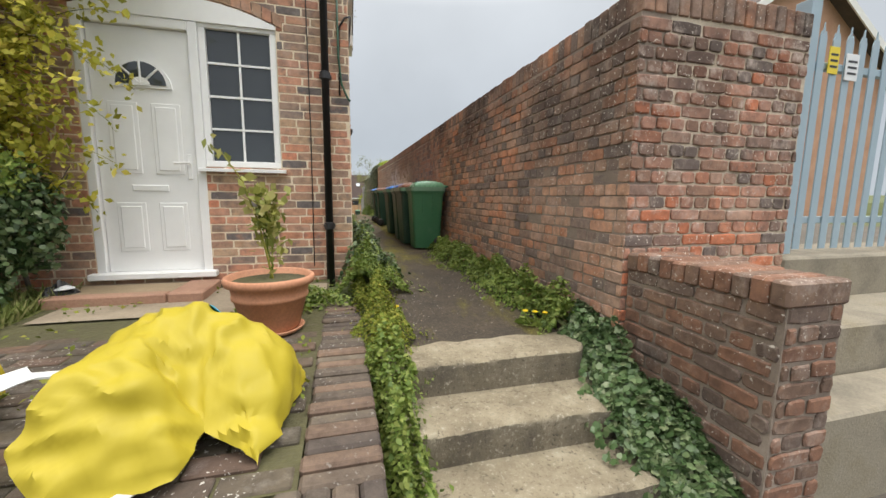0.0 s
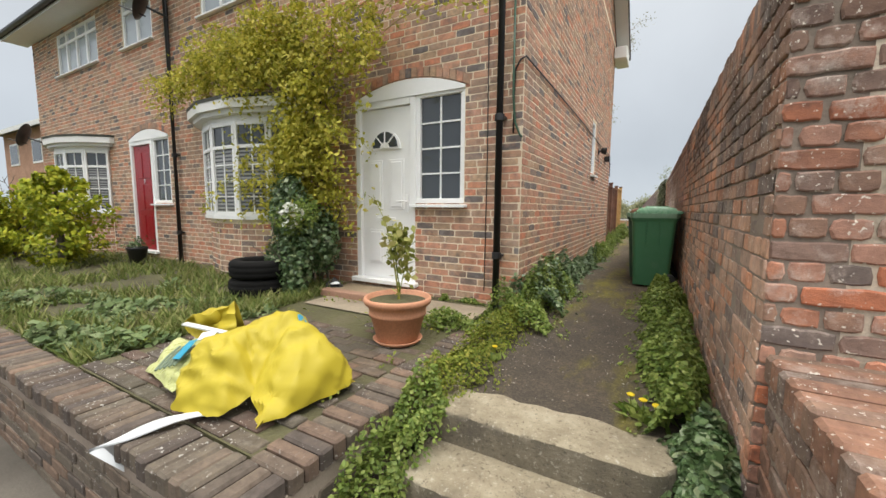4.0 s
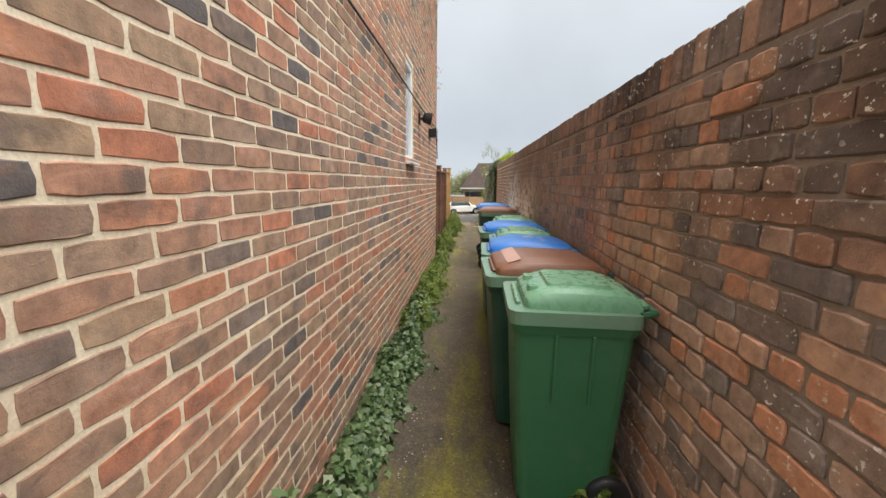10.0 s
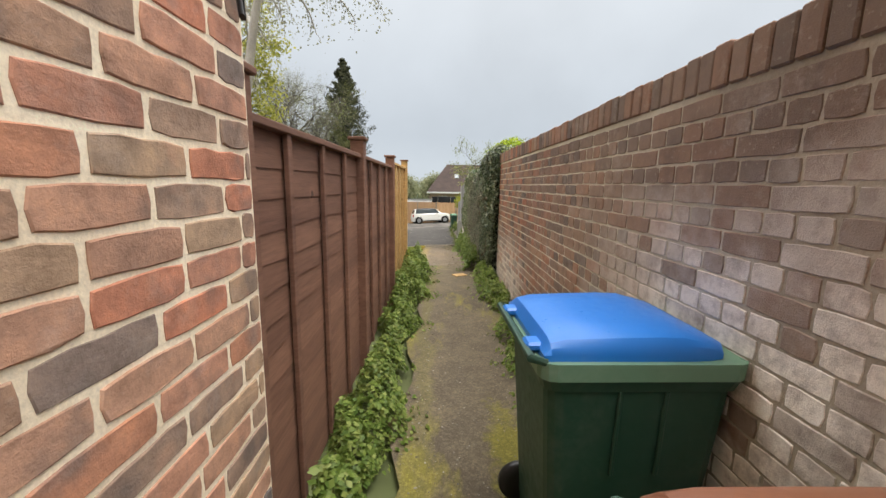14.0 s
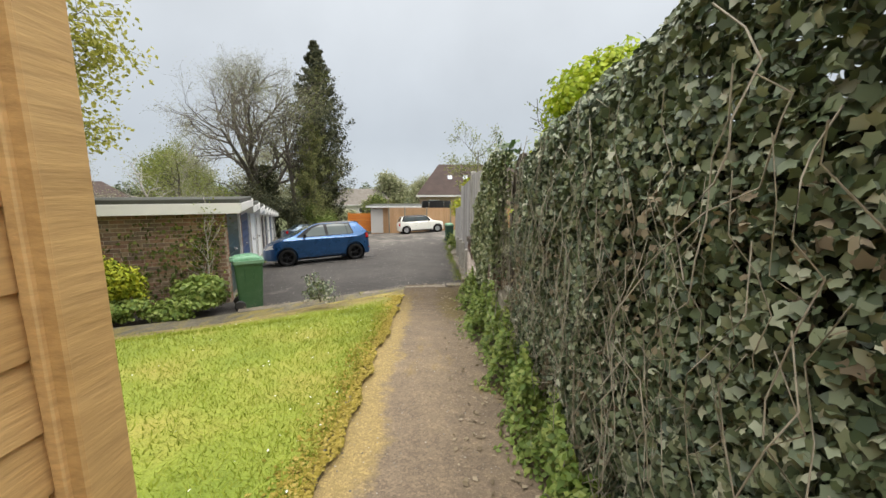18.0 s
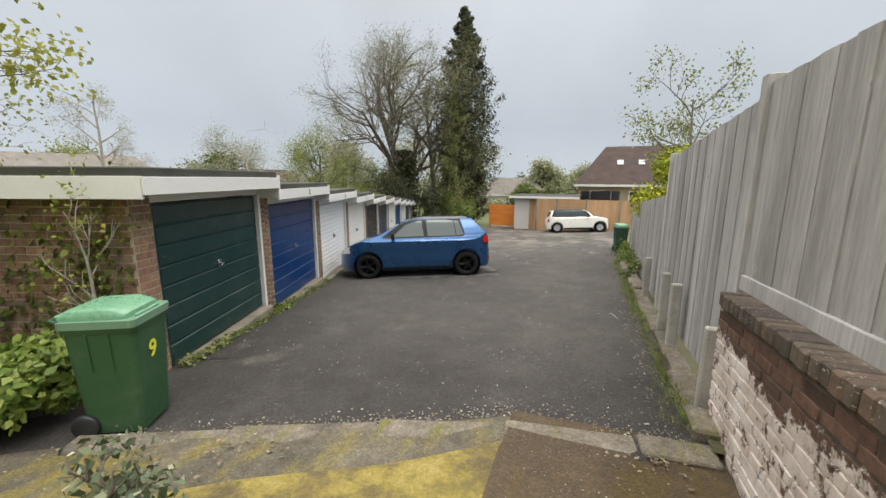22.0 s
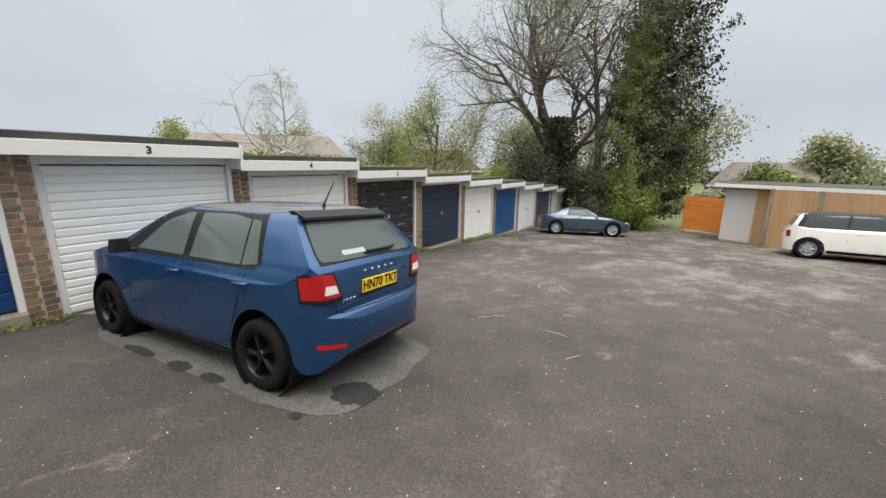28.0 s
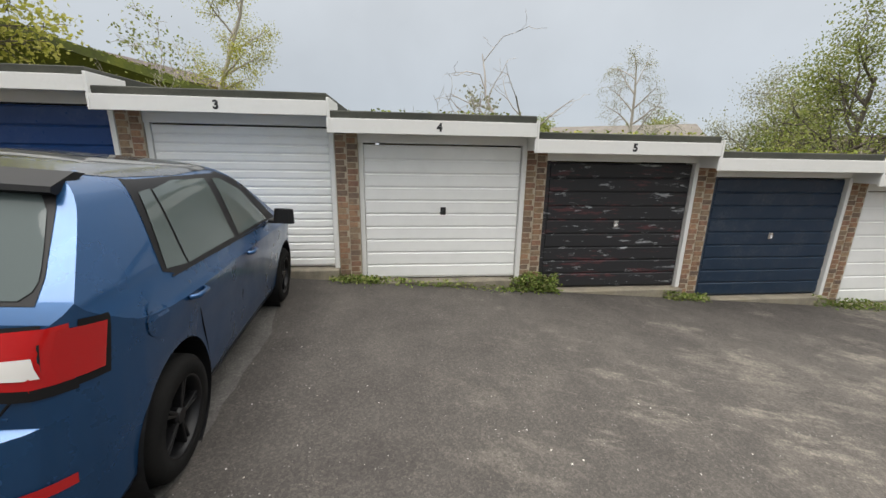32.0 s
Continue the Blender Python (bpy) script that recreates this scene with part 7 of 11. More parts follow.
# the blue hatchback
def hatchback():
    side = smooth_line([(2.00, 0.24), (2.03, 0.46), (1.97, 0.60), (1.82, 0.735), (1.48, 0.87), (0.98, 1.01)], 2) + smooth_line([(0.90, 1.05), (0.28, 1.36), (-0.10, 1.445), (-0.6, 1.467), (-1.08, 1.447), (-1.36, 1.405)], 2) + [(-1.41, 1.392), (-1.445, 1.345)] + smooth_line([(-1.48, 1.30), (-1.72, 1.06), (-1.79, 0.985)], 1) + smooth_line([(-1.80, 0.95), (-1.832, 0.80), (-1.822, 0.655)], 1) + smooth_line([(-1.870, 0.632), (-1.912, 0.575), (-1.918, 0.46), (-1.88, 0.33), (-1.78, 0.23)], 1) + [(-1.3, 0.19), (1.3, 0.19)]
    plan = smooth_line([(2.03, 0.02), (1.99, 0.36), (1.84, 0.64), (1.62, 0.80), (1.30, 0.864), (0.5, 0.855), (-0.6, 0.86), (-1.30, 0.866), (-1.65, 0.82), (-1.84, 0.70), (-1.905, 0.40), (-1.915, 0.02)], 2)
    front = [(0.77, 0.19), (0.815, 0.28), (0.832, 0.42), (0.842, 0.62), (0.860, 0.80), (0.866, 0.868), (0.838, 0.90), (0.815, 0.945), (0.80, 0.97)] + smooth_line([(0.78, 1.0), (0.66, 1.26), (0.58, 1.39), (0.45, 1.44), (0.02, 1.467)], 2)
    me, tree = car_body(side, plan, front, (1.235, -1.235), 0.305, 0.362)
    c = thing("car", car_pose((-4.362, 29.231), (-2.246, 30.251), 0.761, 1, court_z, 2.47) @ Matrix.Diagonal((1, 1, 1.053, 1)), "parked metallic blue hatchback with black alloy wheels", "car")
    shell(c, me, CAR_BLUE)
    # glass: a dark surround, then panes
    both_sides("window_surround", tree, [(0.90, 0.965), (0.40, 1.30), (0.0, 1.405), (-0.7, 1.425), (-1.10, 1.40), (-1.22, 1.0), (-1.12, 0.965)], TRIM, c, lift=0.003)
    both_sides("front_side_window", tree, [(0.62, 0.985), (0.30, 1.25), (0.0, 1.345), (-0.12, 1.35), (-0.17, 0.985)], CAR_GLASS, c, lift=0.007)
    both_sides("rear_side_window", tree, [(-0.27, 0.985), (-0.24, 1.355), (-0.68, 1.362), (-0.93, 1.33), (-0.98, 0.985)], CAR_GLASS, c, lift=0.007)
    both_sides("quarter_window", tree, [(-1.00, 0.985), (-0.95, 1.335), (-1.06, 1.325), (-1.185, 1.005)], CAR_GLASS, c, lift=0.007)
    both_sides("window_strip", tree, [(0.84, 0.945), (0.84, 0.955), (-1.18, 0.975), (-1.18, 0.966)], TRIM, c, lift=0.006)
    part("windscreen", patch(tree, [(0.92, -0.66), (0.92, 0.66), (0.55, 0.66), (0.12, 0.52), (0.10, -0.52), (0.55, -0.66)], "+z", 0.005), CAR_GLASS, c, "", True)
    part("hatch_surround", patch(tree, [(-0.66, 1.03), (0.66, 1.03), (0.65, 1.10), (0.545, 1.372), (-0.545, 1.372), (-0.65, 1.10)], "-x", 0.004), TRIM, c, "", True)
    part("rear_window", patch(tree, smooth_line([(0.0, 1.040), (0.61, 1.044), (0.645, 1.075), (0.62, 1.15), (0.530, 1.335), (0.47, 1.345), (0.0, 1.35), (-0.47, 1.345), (-0.530, 1.335), (-0.62, 1.15), (-0.645, 1.075), (-0.61, 1.044)], 1), "-x", 0.008), REAR_GLASS, c, "pale reflecting rear window", True)
    part("sticker", patch(tree, [(0.05, 1.075), (0.36, 1.075), (0.35, 1.11), (0.06, 1.11)], "-x", 0.010), STICKER, c)
    bm = bmesh.new()
    prism(bm, [(-1.465, 1.340), (-1.492, 1.352), (-1.485, 1.372), (-1.36, 1.420), (-1.30, 1.412)], -0.565, 0.565)
    part("roof_spoiler", bm, TRIM, c)
    w = tube(bmesh.new(), [(-1.725, 0.10, 1.065), (-1.745, 0.0, 1.075), (-1.735, -0.36, 1.09)], 0.010, 6)
    box(w, -1.757, -1.726, -0.30, 0.08, 1.068, 1.092, 0.006)
    part("wiper", w, TRIM, c)
    part("roof_panel", patch(tree, [(0.10, -0.50), (0.10, 0.50), (-0.1, 0.55), (-0.6, 0.575), (-1.12, 0.565), (-1.36, 0.53), (-1.36, -0.53), (-1.12, -0.565), (-0.6, -0.575), (-0.1, -0.55)], "+z", 0.003), CAR_ROOF, c, "glossy black roof", True)
    part("aerial", tube(bmesh.new(), [(-1.15, 0, 1.44), (-1.16, 0, 1.47), (-1.28, 0, 1.66)], [0.02, 0.008, 0.004], 6), TRIM, c)
    for s in (1, -1):
        f = mirror2 if s < 0 else (lambda p: p)
        part("tail_lamp_housing", patch(tree, f([(0.565, 0.975), (0.70, 0.985), (0.70, 0.755), (0.50, 0.755)]), "-x", 0.004), TRIM, c, "", True)
        part("lamp_border", patch(tree, f([(0.50, 0.755), (0.76, 0.755), (0.76, 0.792), (0.53, 0.792)]), "-x", 0.011), TRIM, c, "", True)
        lamp_ = part("tail_lamp", patch(tree, f([(0.592, 0.965), (0.755, 0.982), (0.755, 0.785), (0.528, 0.785)]), "-x", 0.009), TAIL_RED, c, "red tail lamp with a clear band", True)
        part("clear_band", patch(tree, f([(0.556, 0.822), (0.578, 0.882), (0.685, 0.892), (0.70, 0.826)]), "-x", 0.013), TAIL_CLEAR, lamp_, "", True)
        v = "+y" if s > 0 else "-y"
        part("tail_lamp_housing", patch(tree, [(-1.665, 0.765), (-1.645, 0.975), (-1.74, 0.985), (-1.76, 0.765)], v, 0.004), TRIM, c, "", True)
        part("tail_lamp", patch(tree, [(-1.685, 0.795), (-1.665, 0.955), (-1.785, 0.966), (-1.82, 0.795)], v, 0.009), TAIL_RED, c, "", True)
        part("reflector", patch(tree, f([(0.52, 0.425), (0.74, 0.455), (0.74, 0.415), (0.52, 0.385)]), "-x", 0.006), TAIL_RED, c)
        part("head_lamp", patch(tree, f([(0.42, 0.66), (0.74, 0.73), (0.76, 0.62), (0.50, 0.58)]), "+x", 0.006), TAIL_CLEAR, c, "", True)
        part("head_lamp", patch(tree, [(1.98, 0.66), (1.66, 0.78), (1.72, 0.68), (1.97, 0.60)], v, 0.006), TAIL_CLEAR, c, "", True)
        for x0 in (-0.05, -0.99):
            bm = tube(bmesh.new(), [(x0, s * 0.868, 0.855), (x0 - 0.03, s * 0.895, 0.858), (x0 - 0.15, s * 0.897, 0.862), (x0 - 0.18, s * 0.868, 0.862)], 0.013, 8)
            part("door_handle", bm, CAR_BLUE, c, "", True)
        bm = tapered(bmesh.new(), 0.09, 0.19, 0.07, 0.16, 0.0, 0.125, 0.044)
        bmesh.ops.transform(bm, matrix=Matrix.Translation((0.60, s * 0.955, 0.955)), verts=bm.verts[:])
        mir = part("door_mirror", bm, TRIM, c)
        part("mirror_stalk", boxed(0.57, 0.64, min(s * 0.82, s * 0.90), max(s * 0.82, s * 0.90), 0.95, 0.985, 0.008), TRIM, mir)
        for pts in ([(0.66, 0.97), (0.78, 0.60), (0.70, 0.30)], [(-0.22, 0.97), (-0.26, 0.60), (-0.24, 0.27)], [(-1.04, 0.96), (-1.02, 0.75), (-0.90, 0.50), (-0.82, 0.30)], [(0.74, 0.285), (-0.82, 0.285)]):
            part("panel_gap", seam(tree, pts, v, 0.0035), TRIM, c)
        part("sill_trim", patch(tree, [(0.86, 0.20), (0.86, 0.245), (-0.86, 0.245), (-0.86, 0.20)], v, 0.005), TRIM, c)
        for x in (1.235, -1.235):
            wheel(c, x, s * 0.75, 0.305, 0.305, 0.20, ALLOY_BLACK, 5, s).matrix_local = Matrix.Diagonal((1, 1, 1 / 1.053, 1))
            part("wheel_well", lathe(bmesh.new(), [(0.0, -0.16), (0.358, -0.16), (0.358, 0.14)], 32, Matrix.Translation((x, s * 0.70, 0.305)) @ Matrix.Rotation(-math.pi / 2 * s, 4, "X")), TRIM, c)
    part("fuel_flap", patch(tree, arc(-1.42, 0.86, 0.075, 0, 345, 14), "-y", 0.005), CAR_BLUE, c)
    # tailgate seams, bumper, plate and letters
    for pts in ([(-0.62, 0.755), (-0.55, 0.67), (-0.48, 0.65), (0.0, 0.64), (0.48, 0.65), (0.55, 0.67), (0.62, 0.755)],):
        part("panel_gap", seam(tree, pts, "-x", 0.005), TRIM, c)
    part("tailgate_crease", seam(tree, [(-0.60, 0.69), (-0.40, 0.705), (0.0, 0.71), (0.40, 0.705), (0.60, 0.69)], "-x", 0.006), CAR_BLUE, c)
    part("bumper_grille", patch(tree, [(-0.55, 0.24), (0.55, 0.24), (0.50, 0.31), (-0.50, 0.31)], "-x", 0.005), TRIM, c)
    part("tailgate_recess", patch(tree, [(-0.30, 0.735), (0.30, 0.735), (0.30, 0.75), (-0.30, 0.75)], "-x", 0.006), TRIM, c)
    plate = part("number_plate", boxed(-1.842, -1.828, -0.26, 0.26, 0.760, 0.871, 0.003), PLATE_YELLOW, c, "yellow rear number plate")
    text_part("plate_letters", "HN70 TKT", 0.112, Matrix.Translation((-1.8425, 0, 0.817)) @ Matrix(((0, 0, -1, 0), (-1, 0, 0, 0), (0, 1, 0, 0), (0, 0, 0, 1))), TRIM, plate, 0.0006, bold=0.0035)
    for k in range(5):
        y = 0.20 - 0.10 * k
        part("badge_letter", boxed(-1.822, -1.802, y - 0.013, y + 0.013, 0.928, 0.946, 0.004), CHROME, c)
    for k in range(4):
        y = 0.50 - 0.045 * k
        part("badge_letter", boxed(-1.835, -1.815, y - 0.014, y + 0.014, 0.735, 0.755, 0.003), CHROME, c)
    return c


# a simple coupe or city car seen from farther off
def small_car(name, m, label, paint_, roof_mat, side, plan, front, wb, hub, wr, windows, screen, rear, rim, spokes, top_patch):
    me, tree = car_body(side, plan, front, (wb / 2, -wb / 2), hub, wr * 1.17)
    c = thing(name, m, label, "car")
    shell(c, me, paint_)
    if top_patch:
        part("roof", patch(tree, top_patch, "+z", 0.004), roof_mat, c, "dark roof", True)
    for s in (1, -1):
        v = "+y" if s > 0 else "-y"
        for k, (nm, o) in enumerate(windows):
            part(nm, patch(tree, o, v, 0.004 + 0.002 * (k > 0)), TRIM if nm == "window_surround" else CAR_DARK_GLASS, c, "", True)
        f = mirror2 if s < 0 else (lambda p: p)
        part("head_lamp", patch(tree, f([(0.46, 0.62), (0.60, 0.68), (0.70, 0.62), (0.58, 0.55)]), "+x", 0.006), TAIL_CLEAR, c, "", True)
        part("tail_lamp", patch(tree, f([(0.55, 0.62), (0.55, 0.82), (0.68, 0.82), (0.68, 0.62)]), "-x", 0.006), TAIL_RED, c, "", True)
        part("arch_trim", lathe(bmesh.new(), [(wr * 1.15, 0.115), (wr * 1.24, 0.125), (wr * 1.24, 0.10)], 32, Matrix.Translation((wb / 2, s * 0.73, hub)) @ Matrix.Rotation(-math.pi / 2 * s, 4, "X")), TRIM if roof_mat is ROOF_BLACK else paint_, c)
        part("sill", patch(tree, [(wb / 2 - 0.4, 0.2), (wb / 2 - 0.4, 0.28), (-wb / 2 + 0.4, 0.28), (-wb / 2 + 0.4, 0.2)], v, 0.005), TRIM if roof_mat is ROOF_BLACK else paint_, c)
        part("door_handle", boxed(-0.30, -0.14, s * 0.835 - 0.012, s * 0.835 + 0.012, 0.80, 0.825, 0.005), CHROME, c)
        part("panel_gap", seam(tree, [(0.62, 0.88), (0.66, 0.55), (0.62, 0.28)], v, 0.004), TRIM, c)
        part("panel_gap", seam(tree, [(-0.42, 0.88), (-0.45, 0.6), (-0.40, 0.28)], v, 0.004), TRIM, c)
        bm = tapered(bmesh.new(), 0.10, 0.16, 0.08, 0.14, 0.0, 0.11, 0.03)
        bmesh.ops.transform(bm, matrix=Matrix.Translation((0.52, s * 0.90, 0.90)), verts=bm.verts[:])
        part("door_mirror", bm, TRIM, c)
        for x in (wb / 2, -wb / 2):
            wheel(c, x, s * 0.72, hub, wr, 0.19, rim, spokes, s)
            part("wheel_well", lathe(bmesh.new(), [(0.0, -0.16), (wr * 1.16, -0.16), (wr * 1.16, 0.14)], 28, Matrix.Translation((x, s * 0.68, hub)) @ Matrix.Rotation(-math.pi / 2 * s, 4, "X")), TRIM, c)
    part("windscreen", patch(tree, screen, "+z", 0.006), CAR_DARK_GLASS, c, "", True)
    part("rear_window", patch(tree, rear, "-x", 0.006), CAR_DARK_GLASS, c, "", True)
    return c


def city_car():
    side = smooth_line([(1.83, 0.22), (1.86, 0.50), (1.80, 0.72), (1.55, 0.86), (0.90, 0.94)], 2) + smooth_line([(0.86, 0.95), (0.48, 1.30), (0.15, 1.385), (-0.7, 1.405), (-1.35, 1.36), (-1.45, 1.33)], 2) + smooth_line([(-1.50, 1.28), (-1.68, 0.90), (-1.78, 0.80), (-1.84, 0.52), (-1.78, 0.22)], 2) + [(-1.2, 0.19), (1.2, 0.19)]
    plan = smooth_line([(1.86, 0.02), (1.82, 0.50), (1.62, 0.76), (1.2, 0.835), (0.0, 0.84), (-1.2, 0.835), (-1.6, 0.77), (-1.80, 0.50), (-1.84, 0.02)], 2)
    front = [(0.76, 0.19), (0.82, 0.30), (0.842, 0.60), (0.835, 0.85), (0.79, 0.93)] + smooth_line([(0.77, 0.96), (0.66, 1.26), (0.58, 1.36), (0.40, 1.395), (0.02, 1.405)], 2)
    wins = [("window_surround", [(0.76, 0.92), (0.46, 1.27), (0.15, 1.36), (-0.7, 1.375), (-1.40, 1.32), (-1.55, 0.96), (-1.3, 0.92)]), ("side_window", [(0.62, 0.95), (0.40, 1.22), (0.12, 1.305), (-0.38, 1.315), (-0.44, 0.95)]), ("rear_side_window", [(-0.50, 0.95), (-0.46, 1.315), (-0.9, 1.305), (-1.30, 1.25), (-1.42, 0.97)])]
    small_car("car", car_pose((0.97, 45.80), (-1.41, 45.18), 0.74, -1, court_z, 2.467), "parked cream three-door city car with a black roof", CAR_CREAM, ROOF_BLACK, side, plan, front, 2.467, 0.30, 0.30, wins, [(0.84, -0.62), (0.84, 0.62), (0.50, 0.58), (0.48, -0.58)], [(-0.56, 0.96), (0.56, 0.96), (0.50, 1.26), (-0.50, 1.26)], ALLOY, 7, [(0.50, -0.64), (0.50, 0.64), (-0.6, 0.67), (-1.46, 0.64), (-1.46, -0.64), (-0.6, -0.67)])


def roadster():
    side = smooth_line([(1.95, 0.22), (2.00, 0.46), (1.85, 0.62), (1.2, 0.76), (0.62, 0.83)], 2) + smooth_line([(0.58, 0.84), (0.10, 1.15), (-0.15, 1.225), (-0.6, 1.22), (-0.95, 1.08), (-1.20, 0.92)], 2) + smooth_line([(-1.25, 0.90), (-1.75, 0.84), (-1.92, 0.74), (-1.97, 0.5), (-1.88, 0.24)], 2) + [(-1.2, 0.18), (1.2, 0.18)]
    plan = smooth_line([(2.0, 0.02), (1.92, 0.45), (1.65, 0.72), (1.15, 0.845), (0.3, 0.83), (-0.4, 0.835), (-1.15, 0.85), (-1.65, 0.76), (-1.92, 0.45), (-1.97, 0.02)], 2)
    front = [(0.76, 0.18), (0.83, 0.30), (0.85, 0.58), (0.84, 0.72), (0.78, 0.83)] + smooth_line([(0.74, 0.86), (0.62, 1.08), (0.50, 1.19), (0.30, 1.215), (0.02, 1.225)], 2)
    wins = [("window_surround", [(0.50, 0.86), (0.06, 1.10), (-0.16, 1.165), (-0.62, 1.14), (-0.72, 0.88)]), ("side_window", [(0.42, 0.88), (0.04, 1.08), (-0.16, 1.145), (-0.58, 1.12), (-0.66, 0.895)])]
    small_car("car", car_pose((-7.34, 44.81), (-9.11, 43.40), 0.73, -1, court_z, 2.33), "parked grey-blue two-seat roadster with its roof up", CAR_SILVER, CAR_SILVER, side, plan, front, 2.33, 0.30, 0.30, wins, [(0.55, -0.58), (0.55, 0.58), (0.10, 0.50), (0.10, -0.50)], [(-0.45, 0.95), (0.45, 0.95), (0.36, 1.14), (-0.36, 1.14)], ALLOY, 10, None)


hatchback()
city_car()
roadster()

# ---- brickwork of the garages ----
g_list = [o for o in scene.collection.objects if o.name.split(".")[0] == "garage"]
for i, g in enumerate(g_list):
    W = PITCH
    for x0, x1 in ((0.0 if i else -0.12, PIER / 2), (W - PIER / 2, W)):
        lay_bricks(g, Matrix.Translation((x0 + 0.002, 0.0, -0.24)), x1 - x0 - 0.004, DOOR_H + 0.38, GARAGE_BRICK, "stretcher" if i else "flemish", (), (-1, 3, -1, 3) if i < 4 else None, course=0.075, unit=0.225, joint=0.010, proud=0.005, seed=100 + i)
# the first garage's flank faces the lawn
lay_bricks(g_list[0], Matrix(((0, 1, 0, -0.12), (-1, 0, 0, DEPTH), (0, 0, 1, -0.55), (0, 0, 0, 1))), DEPTH, DOOR_H + 0.66, GARAGE_BRICK, "stretcher", (), (3.0, 5.4, 0.7, 2.0), course=0.075, unit=0.225, joint=0.010, proud=0.005, seed=140)

# ---- right-hand side of the lower path and the court ----
iw = wall_block("wall_ivy", 1.54, 1.76, 16.60, 19.80, -0.4, 1.80, OLD_MORTAR, "old brick wall hidden under a thick mass of ivy")
lay_bricks(iw, Matrix(((0, 1, 0, 1.54), (-1, 0, 0, 19.80), (0, 0, 1, -0.3), (0, 0, 0, 1))), 3.18, 1.2, OLD_BRICK, "garden", (), None, seed=150, rough=0.004)
def flaked(name, bare):
    """Old limewash in ragged flakes over dark brick; under the coping it has gone."""
    q = Nodes(name)
    w = q.world()
    sp = q.n.new("ShaderNodeSeparateXYZ")
    q.l.new(w, sp.inputs[0])
    under = q.math("SUBTRACT", q.math("MULTIPLY", q.math("SUBTRACT", 24.86, sp.outputs["Y"]), 0.0615), q.math("SUBTRACT", sp.outputs["Z"], 0.42))
    col = q.mix(0.7, q.ramp(q.random(), bare), q.ramp(q.noise(17, 6, 0.7, w), [(0.3, (0.5, 0.5, 0.5)), (0.7, (1.4, 1.35, 1.3))]), "MULTIPLY")
    edge = q.math("ADD", under, q.math("MULTIPLY", q.math("ADD", q.noise(2.6, 4, 0.6, w), -0.5), 0.5))
    worn = q.math("ADD", q.grey(edge, 0.10, 0.30, -0.34, 0.10), q.noise(11, 7, 0.72, w, (1.0, 1.0, 0.7)))
    held = q.math("MULTIPLY", q.grey(worn, 0.49, 0.55), q.grey(under, 1.1, 0.9, 0.55, 1.0))
    wash = q.ramp(q.noise(4.5, 6, 0.7, w), [(0.3, (0.46, 0.38, 0.33)), (0.5, (0.66, 0.57, 0.51)), (0.7, (0.80, 0.74, 0.68))])
    col = q.mix(held, col, wash)
    return q.done(col, 0.9, q.math("ADD", q.noise(120, 3, 0.6, w), held), 0.5, 0.004, spec=0.25)


LIMED = flaked("limewashed_brick", [(0.0, (0.085, 0.055, 0.042)), (0.5, (0.13, 0.078, 0.058)), (1.0, (0.17, 0.10, 0.075))])
LIMED_BED = flaked("limewashed_mortar", [(0.0, (0.10, 0.085, 0.068)), (1.0, (0.14, 0.12, 0.095))])
POST_GREY = mottled("pale_concrete", (0.27, 0.255, 0.225), (0.42, 0.40, 0.36), 3.0, 0.9, 60, 0.4)
GATE_BROWN = mottled("dark_brown_gate_timber", (0.022, 0.014, 0.010), (0.042, 0.026, 0.018), 1.5, 0.6, 30, 0.3, 0.004, stretch=(3, 3, 0.3))
ag = thing("garden_gate", Matrix.Translation((1.58, 19.92, -0.18)), "closed dark brown arched timber garden gate", "gate")
for k in range(8):
    y0, y1 = 0.04 + k * 0.115, 0.04 + (k + 1) * 0.115 - 0.002
    def top(y):
        return 1.715 + 0.44 * math.sqrt(max(0.0, 1 - ((y - 0.50) / 0.475) ** 2))
    bm = bmesh.new()
    prism(bm, [(y0, 0.60), (y1, 0.60)] + [(y1 + (y0 - y1) * f, top(y1 + (y0 - y1) * f)) for f in (0, 0.33, 0.67, 1)], 0.0, 0.03)
    bmesh.ops.transform(bm, matrix=Matrix(((0, 1, 0, 0), (1, 0, 0, 0), (0, 0, 1, 0), (0, 0, 0, 1))), verts=bm.verts[:])
    bmesh.ops.recalc_face_normals(bm, faces=bm.faces[:])
    part("board", bm, GATE_BROWN, ag)
part("post", boxed(-0.01, 0.07, 0.965, 1.02, 0.5, 1.86, 0.006), FENCE_GREY, ag)
part("post", boxed(0.02, 0.09, -0.03, 0.03, 0.5, 1.70, 0.006), FENCE_GREY, ag)
part("sill", boxed(-0.07, 0.06, -0.10, 1.02, 0.545, 0.595, 0.008), POST_GREY, ag, "pale timber sill")
gp_ = part("plinth", boxed(1.42, 1.66, 19.30, 20.92, -0.4, 0.362, 0.02), CONCRETE)
tagged(gp_, "low weathered concrete plinth under the garden gate", "plinth", kind="structure")
pier_ = wall_block("wall_pier", 1.34, 1.56, 20.86, 21.10, -0.4, 0.64, LIMED_BED, "short brick pier showing through the ivy beside the gate")
lay_bricks(pier_, Matrix(((0, 1, 0, 1.34), (-1, 0, 0, 21.10), (0, 0, 1, -0.30), (0, 0, 0, 1))), 0.24, 0.93, LOW_BRICK, "garden", (), (0, 1, 0, 2), course=0.0785, joint=0.012, proud=0.006, seed=171, rough=0.003, worn=0.003, arris=0.005)
lay_bricks(pier_, Matrix.Translation((1.34, 20.86, -0.30)), 0.22, 0.93, LOW_BRICK, "garden", (), (0, 1, 0, 2), course=0.0785, joint=0.012, proud=0.006, seed=172, rough=0.003, worn=0.003, arris=0.005)

